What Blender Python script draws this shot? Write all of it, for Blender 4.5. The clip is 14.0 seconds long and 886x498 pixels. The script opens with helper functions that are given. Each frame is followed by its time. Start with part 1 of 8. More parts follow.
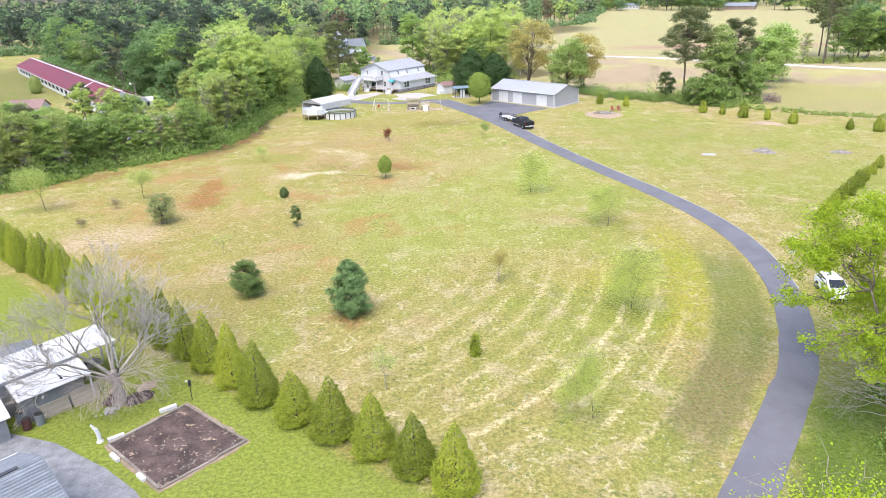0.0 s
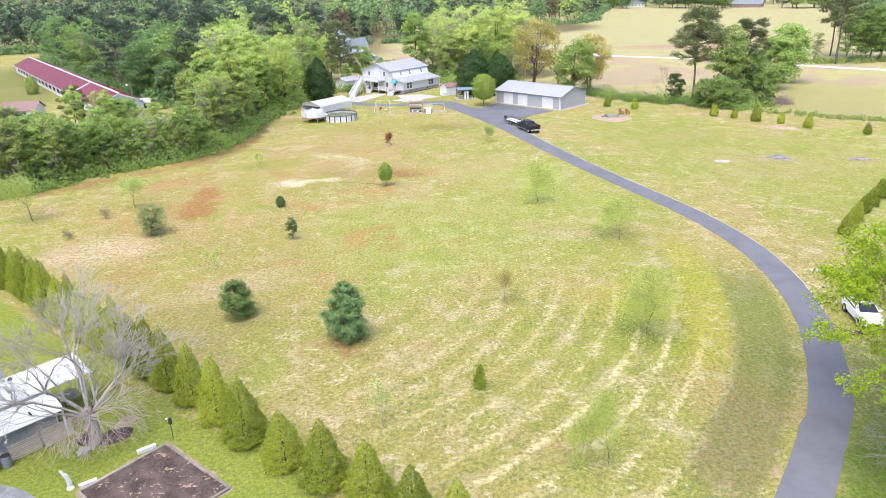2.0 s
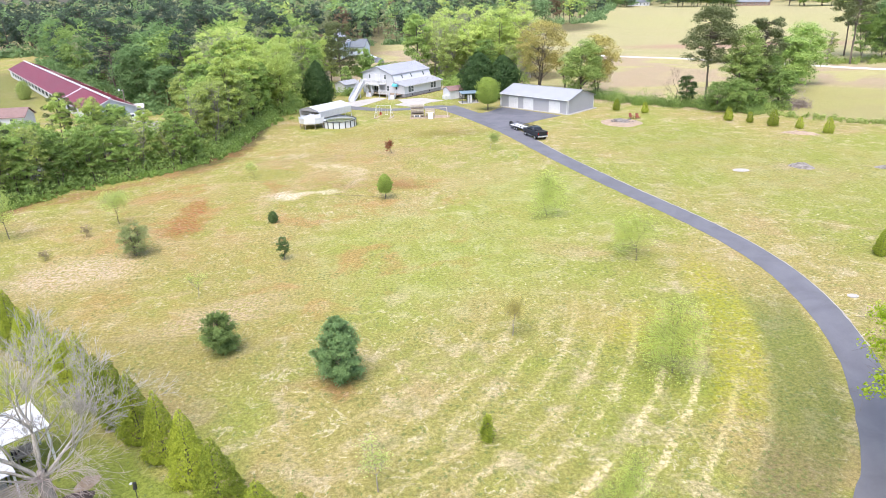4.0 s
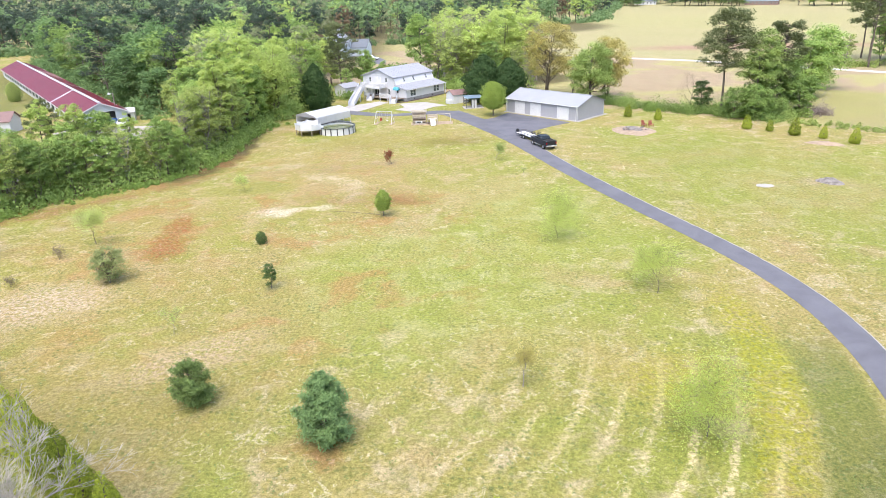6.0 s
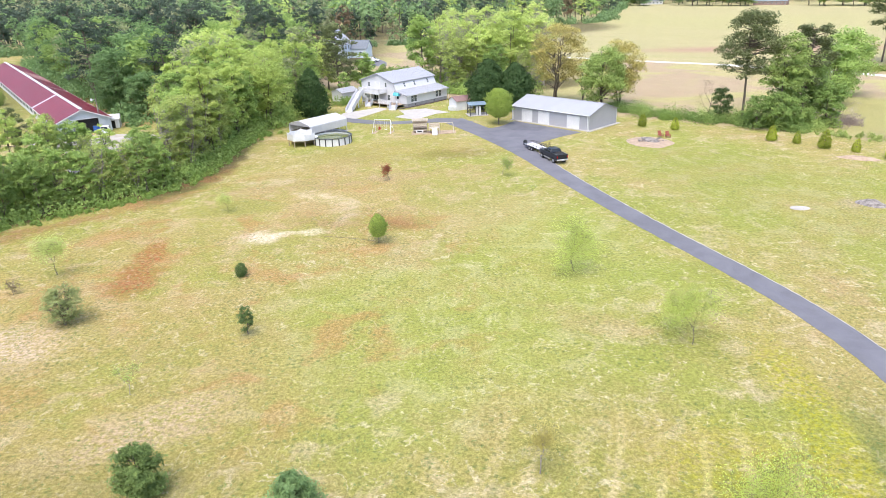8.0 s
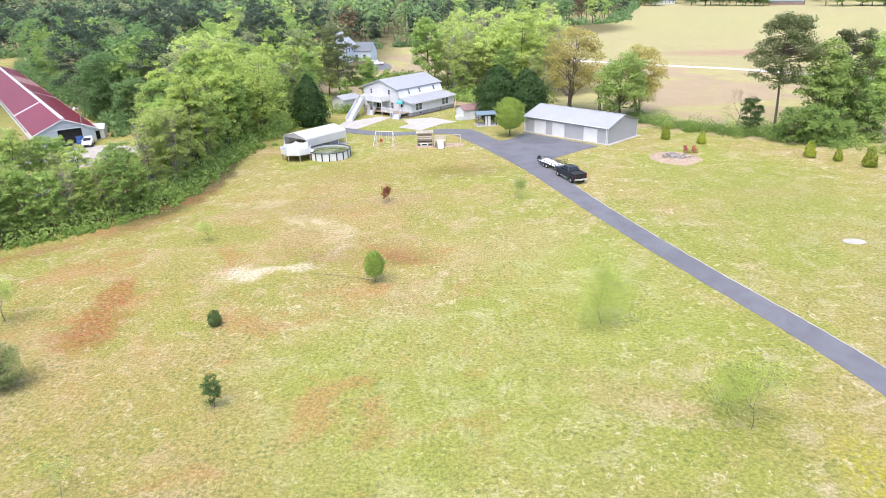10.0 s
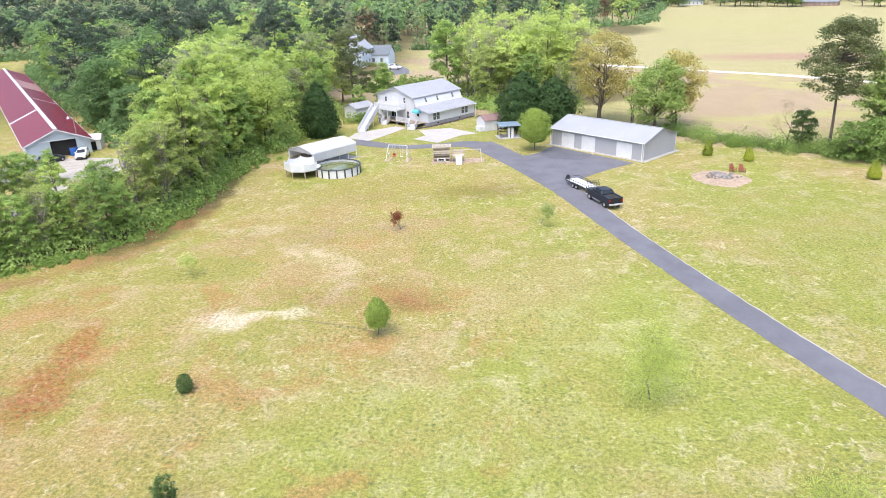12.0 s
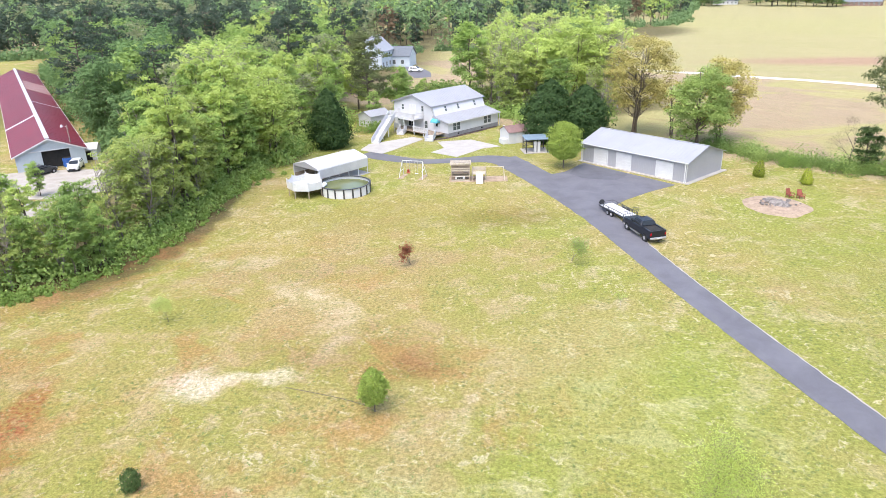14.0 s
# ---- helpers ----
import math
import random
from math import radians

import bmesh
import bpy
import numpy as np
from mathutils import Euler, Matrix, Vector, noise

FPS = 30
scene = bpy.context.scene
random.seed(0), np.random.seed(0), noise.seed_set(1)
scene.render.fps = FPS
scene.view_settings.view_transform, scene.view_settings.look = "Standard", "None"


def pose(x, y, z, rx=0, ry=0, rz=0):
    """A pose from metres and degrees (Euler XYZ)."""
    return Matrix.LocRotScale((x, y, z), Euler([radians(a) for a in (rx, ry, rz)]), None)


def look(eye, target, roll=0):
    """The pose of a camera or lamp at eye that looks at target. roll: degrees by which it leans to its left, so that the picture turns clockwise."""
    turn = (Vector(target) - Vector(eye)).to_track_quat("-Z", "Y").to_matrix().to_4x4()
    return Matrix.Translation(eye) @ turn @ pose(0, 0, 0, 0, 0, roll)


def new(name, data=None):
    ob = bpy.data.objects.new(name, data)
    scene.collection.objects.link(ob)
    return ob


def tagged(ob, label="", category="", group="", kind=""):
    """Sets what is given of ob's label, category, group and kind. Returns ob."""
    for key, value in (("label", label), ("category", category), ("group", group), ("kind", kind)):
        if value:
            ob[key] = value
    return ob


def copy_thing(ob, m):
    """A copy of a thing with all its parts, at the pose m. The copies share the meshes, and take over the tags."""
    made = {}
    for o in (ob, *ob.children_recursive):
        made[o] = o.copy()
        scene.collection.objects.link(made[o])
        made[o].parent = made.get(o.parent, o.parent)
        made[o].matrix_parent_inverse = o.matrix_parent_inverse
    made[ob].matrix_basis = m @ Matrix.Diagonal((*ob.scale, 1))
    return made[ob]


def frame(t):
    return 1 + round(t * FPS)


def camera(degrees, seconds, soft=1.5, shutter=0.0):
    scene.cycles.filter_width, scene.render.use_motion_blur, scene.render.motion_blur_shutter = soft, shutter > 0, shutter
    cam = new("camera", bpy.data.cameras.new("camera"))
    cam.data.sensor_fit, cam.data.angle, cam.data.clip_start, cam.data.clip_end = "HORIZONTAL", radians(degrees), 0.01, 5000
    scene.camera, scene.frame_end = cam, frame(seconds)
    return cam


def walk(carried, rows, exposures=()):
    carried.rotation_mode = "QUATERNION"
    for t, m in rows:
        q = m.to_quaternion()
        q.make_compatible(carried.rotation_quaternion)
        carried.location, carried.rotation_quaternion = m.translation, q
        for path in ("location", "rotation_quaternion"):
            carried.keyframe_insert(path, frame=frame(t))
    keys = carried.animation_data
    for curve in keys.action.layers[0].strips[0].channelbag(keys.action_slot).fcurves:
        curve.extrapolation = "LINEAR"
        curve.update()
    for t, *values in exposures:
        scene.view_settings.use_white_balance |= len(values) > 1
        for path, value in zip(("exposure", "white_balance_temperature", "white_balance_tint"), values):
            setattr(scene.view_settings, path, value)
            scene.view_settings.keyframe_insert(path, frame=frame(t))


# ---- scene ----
PATH = [
    (0, (0.337, -1.936, 26.849), (0.292, -0.075, 26.119), -1.7),
    (0.5, (0.371, -1.0, 26.913), (0.323, 0.861, 26.181), -1.7),
    (1, (0.356, 0.029, 26.965), (0.305, 1.889, 26.232), -1.7),
    (1.5, (0.339, 1.146, 27.076), (0.287, 3.005, 26.34), -1.7),
    (2, (0.365, 2.29, 27.233), (0.31, 4.149, 26.496), -1.7),
    (2.5, (0.381, 3.623, 27.259), (0.323, 5.482, 26.522), -1.8),
    (3, (0.398, 5.053, 27.278), (0.337, 6.911, 26.541), -1.9),
    (5.5, (0.261, 13.402, 27.604), (0.189, 15.258, 26.863), -2.0),
    (6, (0.306, 15.27, 27.738), (0.231, 17.125, 26.995), -1.9),
    (6.5, (0.336, 17.377, 27.797), (0.258, 19.232, 27.053), -1.9),
    (7, (0.286, 19.602, 27.904), (0.207, 21.456, 27.159), -1.9),
    (7.5, (0.228, 21.944, 27.966), (0.147, 23.797, 27.219), -1.9),
    (8, (0.126, 24.454, 27.938), (0.044, 26.307, 27.192), -1.8),
    (10.5, (-0.132, 37.639, 28.231), (-0.246, 39.49, 27.482), -1.8),
    (11, (-0.167, 40.373, 28.212), (-0.297, 42.223, 27.463), -1.8),
    (11.5, (-0.182, 43.176, 28.14), (-0.328, 45.026, 27.392), -1.8),
    (12, (-0.294, 45.951, 28.026), (-0.453, 47.8, 27.281), -1.9),
    (12.5, (-0.221, 48.691, 28.121), (-0.397, 50.538, 27.374), -1.8),
    (13, (-0.304, 51.505, 28.137), (-0.494, 53.35, 27.389), -1.8),
    (13.5, (-0.453, 54.323, 28.072), (-0.659, 56.167, 27.326), -1.8),
    (14, (-0.376, 57.148, 28.131), (-0.602, 58.989, 27.383), -1.8),
]
cam = camera(66.3, 14.0, soft=0.8)
walk(cam, [(t, look(eye, target, roll)) for t, eye, target, roll in PATH])

# ---- world, sun and exposure: a bright overcast day ----
SUN_ELEVATION, SUN_TURN = radians(66), radians(200)
world = bpy.data.worlds.new("world")
scene.world = world
world.use_nodes = True
_wt = world.node_tree
_sky = _wt.nodes.new("ShaderNodeTexSky")
_sky.sky_type, _sky.sun_disc = "NISHITA", False
_sky.sun_elevation, _sky.sun_rotation = SUN_ELEVATION, SUN_TURN
_sky.air_density, _sky.dust_density, _sky.ozone_density = 1.0, 3.0, 1.0
_wt.nodes["Background"].inputs["Strength"].default_value = 0.15
_wt.links.new(_sky.outputs["Color"], _wt.nodes["Background"].inputs["Color"])
sun = new("sun", bpy.data.lights.new("sun", "SUN"))
sun.data.energy, sun.data.angle, sun.data.color = 0.95, radians(58), (1.0, 0.96, 0.88)
sun.rotation_euler = (radians(90) - SUN_ELEVATION, 0, radians(180) - SUN_TURN)
scene.view_settings.exposure = 1.5


# ---- materials ----
def nodes_of(name):
    m = bpy.data.materials.new(name)
    m.use_nodes = True
    nt = m.node_tree
    return m, nt, nt.nodes["Principled BSDF"]


def add(nt, kind, **values):
    n = nt.nodes.new(kind)
    for k, v in values.items():
        n.inputs[k.replace("_", " ")].default_value = v
    return n


def math_node(nt, op, a, b=None, clamp=False):
    n = nt.nodes.new("ShaderNodeMath")
    n.operation, n.use_clamp = op, clamp
    for i, v in enumerate((a, b)):
        if v is None:
            continue
        if isinstance(v, (int, float)):
            n.inputs[i].default_value = v
        else:
            nt.links.new(v, n.inputs[i])
    return n.outputs[0]


def noise_node(nt, scale, detail=4.0, rough=0.6, vector=None, distortion=0.0):
    n = nt.nodes.new("ShaderNodeTexNoise")
    n.inputs["Scale"].default_value, n.inputs["Detail"].default_value = scale, detail
    n.inputs["Roughness"].default_value, n.inputs["Distortion"].default_value = rough, distortion
    if vector is not None:
        nt.links.new(vector, n.inputs["Vector"])
    return n.outputs["Fac"]


def band(nt, value, low, high, to_low=0.0, to_high=1.0):
    n = nt.nodes.new("ShaderNodeMapRange")
    n.interpolation_type = "SMOOTHSTEP"
    nt.links.new(value, n.inputs["Value"])
    for k, v in (("From Min", low), ("From Max", high), ("To Min", to_low), ("To Max", to_high)):
        n.inputs[k].default_value = v
    return n.outputs["Result"]


def mix(nt, fac, a, b, mode="MIX"):
    n = nt.nodes.new("ShaderNodeMix")
    n.data_type, n.blend_type = "RGBA", mode
    for i, v in ((0, fac), (6, a), (7, b)):
        if isinstance(v, (int, float)):
            n.inputs[i].default_value = v
        elif isinstance(v, tuple):
            n.inputs[i].default_value = (*v, 1.0)
        else:
            nt.links.new(v, n.inputs[i])
    return n.outputs[2]


def bump(nt, bsdf, height, strength, distance):
    n = add(nt, "ShaderNodeBump", Strength=strength, Distance=distance)
    nt.links.new(height, n.inputs["Height"])
    nt.links.new(n.outputs["Normal"], bsdf.inputs["Normal"])


def position(nt):
    return nt.nodes.new("ShaderNodeNewGeometry").outputs["Position"]


def surface(name, light, dark, scale=3.0, rough=0.6, metal=0.0, grain=40.0, relief=0.02, contrast=1.0, per_object=0.0, stretch=None):
    """A painted, wooden, mineral or metal surface: two colours mixed by stains and grain, with a fine relief."""
    m, nt, b = nodes_of(name)
    vec = nt.nodes.new("ShaderNodeTexCoord").outputs["Object"]
    if stretch:
        mp = add(nt, "ShaderNodeMapping", Scale=stretch)
        nt.links.new(vec, mp.inputs["Vector"])
        vec = mp.outputs["Vector"]
    stains = noise_node(nt, scale, 5, 0.65, vec, 0.4)
    fine = noise_node(nt, grain, 3, 0.6, vec)
    f = math_node(nt, "ADD", math_node(nt, "MULTIPLY", stains, 0.65), math_node(nt, "MULTIPLY", fine, 0.35))
    f = band(nt, f, 0.5 - 0.22 / contrast, 0.5 + 0.22 / contrast)
    col = mix(nt, f, dark, light)
    if per_object:
        r = nt.nodes.new("ShaderNodeObjectInfo").outputs["Random"]
        col = mix(nt, band(nt, r, 0, 1, 0, per_object), col, dark, "MULTIPLY")
    nt.links.new(col, b.inputs["Base Color"])
    b.inputs["Roughness"].default_value, b.inputs["Metallic"].default_value = rough, metal
    bump(nt, b, fine, 0.35, relief)
    return m


def foliage(name, light, dark, glow=0.35, hue_scale=0.0, fine=3.0):
    """Leaves: each leaf takes its own tone between two colours, each tree leans to one of them."""
    m, nt, b = nodes_of(name)
    geo = nt.nodes.new("ShaderNodeNewGeometry")
    tree = nt.nodes.new("ShaderNodeObjectInfo").outputs["Random"]
    if hue_scale:
        tree = band(nt, noise_node(nt, hue_scale, 2, 0.5, geo.outputs["Position"]), 0.35, 0.65)
    mottle = noise_node(nt, fine, 4, 0.75, geo.outputs["Position"])
    f = math_node(nt, "ADD", math_node(nt, "MULTIPLY", geo.outputs["Random Per Island"], 0.26), math_node(nt, "MULTIPLY", tree, 0.46))
    f = math_node(nt, "ADD", f, math_node(nt, "MULTIPLY", band(nt, mottle, 0.36, 0.64), 0.28))
    col = mix(nt, f, dark, light)
    bump(nt, b, mottle, 0.6, 0.25)
    nt.links.new(col, b.inputs["Base Color"])
    b.inputs["Roughness"].default_value = 0.6
    b.inputs["Specular IOR Level"].default_value = 0.1
    tr = nt.nodes.new("ShaderNodeBsdfTranslucent")
    nt.links.new(col, tr.inputs["Color"])
    mx = nt.nodes.new("ShaderNodeMixShader")
    mx.inputs[0].default_value = glow
    nt.links.new(b.outputs[0], mx.inputs[1])
    nt.links.new(tr.outputs[0], mx.inputs[2])
    nt.links.new(mx.outputs[0], nt.nodes["Material Output"].inputs["Surface"])
    return m


class Ground:
    """Masks on the plan, for the ground's material."""

    def __init__(self, nt):
        self.nt = nt
        pos = position(nt)
        self.raw = pos
        n = nt.nodes.new("ShaderNodeTexNoise")
        n.inputs["Scale"].default_value, n.inputs["Detail"].default_value = 0.35, 6
        nt.links.new(pos, n.inputs["Vector"])
        sub = nt.nodes.new("ShaderNodeVectorMath")
        sub.operation = "SUBTRACT"
        nt.links.new(n.outputs["Color"], sub.inputs[0])
        sub.inputs[1].default_value = (0.5, 0.5, 0.5)
        sc = nt.nodes.new("ShaderNodeVectorMath")
        sc.operation = "SCALE"
        nt.links.new(sub.outputs[0], sc.inputs[0])
        sc.inputs["Scale"].default_value = 5.0
        ad = nt.nodes.new("ShaderNodeVectorMath")
        nt.links.new(pos, ad.inputs[0])
        nt.links.new(sc.outputs[0], ad.inputs[1])
        self.bent = ad.outputs[0]
        n = nt.nodes.new("ShaderNodeTexNoise")
        n.inputs["Scale"].default_value, n.inputs["Detail"].default_value = 5.0, 3
        nt.links.new(pos, n.inputs["Vector"])
        sc = nt.nodes.new("ShaderNodeVectorMath")
        sc.operation = "SCALE"
        nt.links.new(n.outputs["Color"], sc.inputs[0])
        sc.inputs["Scale"].default_value = 0.45
        ad = nt.nodes.new("ShaderNodeVectorMath")
        nt.links.new(pos, ad.inputs[0])
        nt.links.new(sc.outputs[0], ad.inputs[1])
        self.ragged = ad.outputs[0]

    def local(self, x, y, turn=0, rx=1.0, ry=1.0, bent=True):
        mp = self.nt.nodes.new("ShaderNodeMapping")
        mp.vector_type = "TEXTURE"
        mp.inputs["Location"].default_value = (x, y, 0)
        mp.inputs["Rotation"].default_value = (0, 0, radians(turn))
        mp.inputs["Scale"].default_value = (rx, ry, 1000.0)
        self.nt.links.new(self.bent if bent else self.raw, mp.inputs["Vector"])
        return mp.outputs["Vector"]

    def blob(self, x, y, rx, ry, turn=0, soft=0.5, amount=1.0, bent=True):
        n = self.nt.nodes.new("ShaderNodeVectorMath")
        n.operation = "LENGTH"
        self.nt.links.new(self.local(x, y, turn, rx, ry, bent), n.inputs[0])
        return band(self.nt, n.outputs["Value"], 1 - soft, 1 + soft, amount, 0.0)

    def side(self, x, y, turn, soft=1.5):
        """1 on the left of a line through x, y in direction turn."""
        s = self.nt.nodes.new("ShaderNodeSeparateXYZ")
        self.nt.links.new(self.local(x, y, turn), s.inputs[0])
        return band(self.nt, s.outputs["Y"], -soft, soft)


def ground_material():
    m, nt, b = nodes_of("mown_grass_ground")
    g = Ground(nt)
    broad = noise_node(nt, 0.045, 5, 0.6, g.raw, 0.6)
    patch = noise_node(nt, 0.28, 6, 0.68, g.raw, 0.5)
    tuft = noise_node(nt, 2.3, 6, 0.7, g.raw, 0.2)
    blade = noise_node(nt, 14.0, 4, 0.7, g.raw)
    fine = noise_node(nt, 3.6, 8, 0.82, g.raw, 0.1)
    lime, straw, pale = (0.30, 0.325, 0.082), (0.365, 0.32, 0.12), (0.49, 0.415, 0.265)
    col = mix(nt, band(nt, broad, 0.38, 0.60), lime, straw)
    hue = noise_node(nt, 0.075, 4, 0.6, g.bent, 0.3)
    col = mix(nt, band(nt, hue, 0.52, 0.66, 0, 0.75), col, (0.41, 0.31, 0.165))
    col = mix(nt, band(nt, hue, 0.34, 0.46, 0.7, 0), col, (0.285, 0.315, 0.075))
    clump = noise_node(nt, 0.85, 6, 0.72, g.bent, 1.2)
    col = mix(nt, band(nt, patch, 0.50, 0.66, 0, 0.75), col, pale)
    col = mix(nt, band(nt, patch, 0.32, 0.46, 0.5, 0), col, (0.245, 0.28, 0.065))
    col = mix(nt, band(nt, clump, 0.55, 0.63, 0, 0.72), col, (0.60, 0.535, 0.37))
    col = mix(nt, band(nt, clump, 0.32, 0.44, 0.6, 0), col, (0.19, 0.21, 0.055))

    def lay(fac, colour, broken=None):
        nonlocal col
        if broken:
            fac = math_node(nt, "MULTIPLY", fac, band(nt, patch if broken > 0 else tuft, 0.5 - abs(broken), 0.5 + abs(broken)))
        col = mix(nt, fac, col, colour)

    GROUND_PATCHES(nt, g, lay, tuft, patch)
    # single low weeds and tufts of grass
    for scale, size, keep, reach, colour, amount in ((1.7, 0.24, 0.5, 0.16, (0.14, 0.185, 0.065), 0.62), (3.4, 0.24, 0.5, 0.17, (0.23, 0.22, 0.09), 0.5)):
        dots = nt.nodes.new("ShaderNodeTexVoronoi")
        dots.voronoi_dimensions = "2D"
        dots.inputs["Scale"].default_value = scale
        nt.links.new(g.ragged, dots.inputs["Vector"])
        pick = nt.nodes.new("ShaderNodeSeparateColor")
        nt.links.new(dots.outputs["Color"], pick.inputs[0])
        spot = math_node(nt, "MULTIPLY", band(nt, dots.outputs["Distance"], size * 0.4, size * 1.5, amount, 0.0), band(nt, pick.outputs[0], keep - 0.05, keep + 0.05))
        where = band(nt, noise_node(nt, reach, 3, 0.6, g.raw), 0.42, 0.60, 0.05, 1.0)
        col = mix(nt, math_node(nt, "MULTIPLY", spot, where), col, colour)
    tone = mix(nt, band(nt, fine, 0.32, 0.68), (0.485, 0.49, 0.425), (1.17, 1.105, 1.12))
    col = mix(nt, 1.0, col, tone, "MULTIPLY")
    tone = mix(nt, band(nt, blade, 0.36, 0.64), (0.78, 0.80, 0.73), (1.16, 1.13, 1.17))
    col = mix(nt, 1.0, col, tone, "MULTIPLY")
    nt.links.new(col, b.inputs["Base Color"])
    b.inputs["Roughness"].default_value, b.inputs["Specular IOR Level"].default_value = 0.95, 0.1
    h = math_node(nt, "ADD", math_node(nt, "MULTIPLY", tuft, 1.0), math_node(nt, "MULTIPLY", blade, 0.35))
    bump(nt, b, h, 0.9, 0.16)
    return m


def GROUND_PATCHES(nt, g, lay, tuft, patch):
    """Where the plan's soil, hay, moss and crop differ from the common grass."""
    ring = nt.nodes.new("ShaderNodeVectorMath")
    ring.operation = "LENGTH"
    nt.links.new(g.local(-25, 68, 0, 1, 1, False), ring.inputs[0])
    wobble = noise_node(nt, 0.5, 4, 0.6, g.raw)
    r = math_node(nt, "ADD", ring.outputs["Value"], math_node(nt, "MULTIPLY", wobble, 0.9))
    # crop and fallow fields beyond the hedgerow
    crop = g.side(34.3, 165, -36, 1.5)
    lay(crop, (0.42, 0.34, 0.24))
    lay(math_node(nt, "MULTIPLY", crop, band(nt, noise_node(nt, 0.03, 4, 0.6, g.raw, 1.0), 0.44, 0.54)), (0.44, 0.42, 0.20))
    lay(math_node(nt, "MULTIPLY", crop, g.blob(92, 282, 40, 9, -28, 0.5)), (0.36, 0.23, 0.17), 0.25)
    streak = noise_node(nt, 1.0, 5, 0.65, g.local(60, 200, -38, 9.0, 1.6, False), 0.6)
    lay(math_node(nt, "MULTIPLY", crop, band(nt, streak, 0.5, 0.7, 0, 0.6)), (0.37, 0.27, 0.18))
    lay(math_node(nt, "MULTIPLY", crop, band(nt, streak, 0.5, 0.3, 0, 0.5)), (0.54, 0.48, 0.27))
    lay(g.side(56, 262, -38, 4), (0.435, 0.40, 0.225))
    far = g.side(56, 262, -38, 4)
    lay(math_node(nt, "MULTIPLY", far, band(nt, noise_node(nt, 1.0, 5, 0.6, g.local(60, 300, -20, 60.0, 7.0, False), 0.4), 0.42, 0.62, 0, 0.6)), (0.385, 0.38, 0.185))
    lay(g.blob(110, 284, 44, 10, -6, 0.5, 0.8), (0.41, 0.265, 0.21))
    lay(g.blob(150, 430, 120, 60, -25, 0.7, 0.6), (0.42, 0.42, 0.19), 0.25)
    lay(math_node(nt, "MULTIPLY", crop, g.blob(92, 150, 42, 24, -36, 0.4, 0.75)), (0.345, 0.335, 0.135))
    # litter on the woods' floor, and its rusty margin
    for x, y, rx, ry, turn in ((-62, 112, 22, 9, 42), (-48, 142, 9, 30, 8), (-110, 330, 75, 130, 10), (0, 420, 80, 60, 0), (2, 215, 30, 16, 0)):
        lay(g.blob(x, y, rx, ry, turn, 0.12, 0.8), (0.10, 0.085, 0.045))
    for x, y, rx, ry, turn in ((-47, 109, 9, 2.2, 44), (-40.5, 124, 8, 2.0, 66), (-58, 98, 9, 2.0, 44)):
        lay(g.blob(x, y, rx, ry, turn, 0.6, 0.75), (0.28, 0.13, 0.06), 0.2)
    # broad warm and cool reaches of the lawn
    for x, y, rx, ry, turn, c, k in ((-24, 106, 20, 13, 15, (0.37, 0.27, 0.125), 0.75), (-38, 84, 14, 12, 30, (0.36, 0.255, 0.10), 0.6), (-16, 125, 20, 7, 5, (0.345, 0.26, 0.10), 0.65), (-27, 65, 22, 14, 35, (0.315, 0.25, 0.088), 0.75), (-4, 112, 9, 12, 0, (0.37, 0.285, 0.14), 0.6),
                                     (-12, 140, 14, 7, 10, (0.29, 0.235, 0.065), 0.6), (-3, 76, 14, 15, 0, (0.275, 0.345, 0.08), 0.85), (10, 96, 9, 16, 20, (0.285, 0.355, 0.085), 0.85), (50, 105, 26, 20, -30, (0.25, 0.29, 0.07), 0.85), (36, 128, 12, 10, -30, (0.215, 0.25, 0.055), 0.6)):
        lay(g.blob(x, y, rx, ry, turn, 0.45, k * 0.85), tuple(v * 1.1 for v in c), 0.5)
    # bare red earth, rusty and sandy patches
    rust = noise_node(nt, 0.13, 5, 0.65, g.raw, 0.5)
    lay(math_node(nt, "MULTIPLY", g.blob(-24, 92, 26, 34, 20, 0.4, 0.6), band(nt, rust, 0.52, 0.64)), (0.40, 0.235, 0.10))
    lay(g.blob(-34.6, 86.4, 2.6, 3.6, 14, 0.5, 1.0), (0.31, 0.07, 0.034), -0.35)
    lay(g.blob(-35.6, 93.4, 1.6, 4.0, 12, 0.5, 0.95), (0.31, 0.07, 0.034), -0.3)
    lay(g.blob(-8.2, 102.0, 2.6, 2.0, 0, 0.6, 0.95), (0.22, 0.11, 0.05), -0.35)
    lay(g.blob(-14, 104, 7, 3.5, 0, 0.8, 0.6), (0.27, 0.15, 0.06), 0.2)
    lay(g.blob(-9.1, 50.6, 1.7, 1.3, 0, 0.5, 0.9), (0.26, 0.11, 0.05), 0.3)
    lay(g.blob(-20, 121, 13, 4, 10, 0.8, 0.55), (0.36, 0.26, 0.16), 0.2)
    lay(g.blob(-24.6, 98.6, 2.3, 1.9, 5, 0.6, 1.0), (0.80, 0.72, 0.63), -0.4)
    lay(g.blob(-20.0, 99.4, 3.0, 0.8, 12, 0.8, 0.9), (0.76, 0.68, 0.58), -0.4)
    lay(g.blob(-20.0, 113.4, 5.0, 1.7, -36, 0.7, 0.8), (0.66, 0.57, 0.43), 0.3)
    lay(g.blob(-15.8, 107.0, 1.6, 4.0, 8, 0.7, 0.6), (0.60, 0.51, 0.38), 0.25)
    lay(g.blob(-29.8, 121.7, 3.5, 1.5, 12, 0.6, 0.75), (0.60, 0.52, 0.39), 0.25)
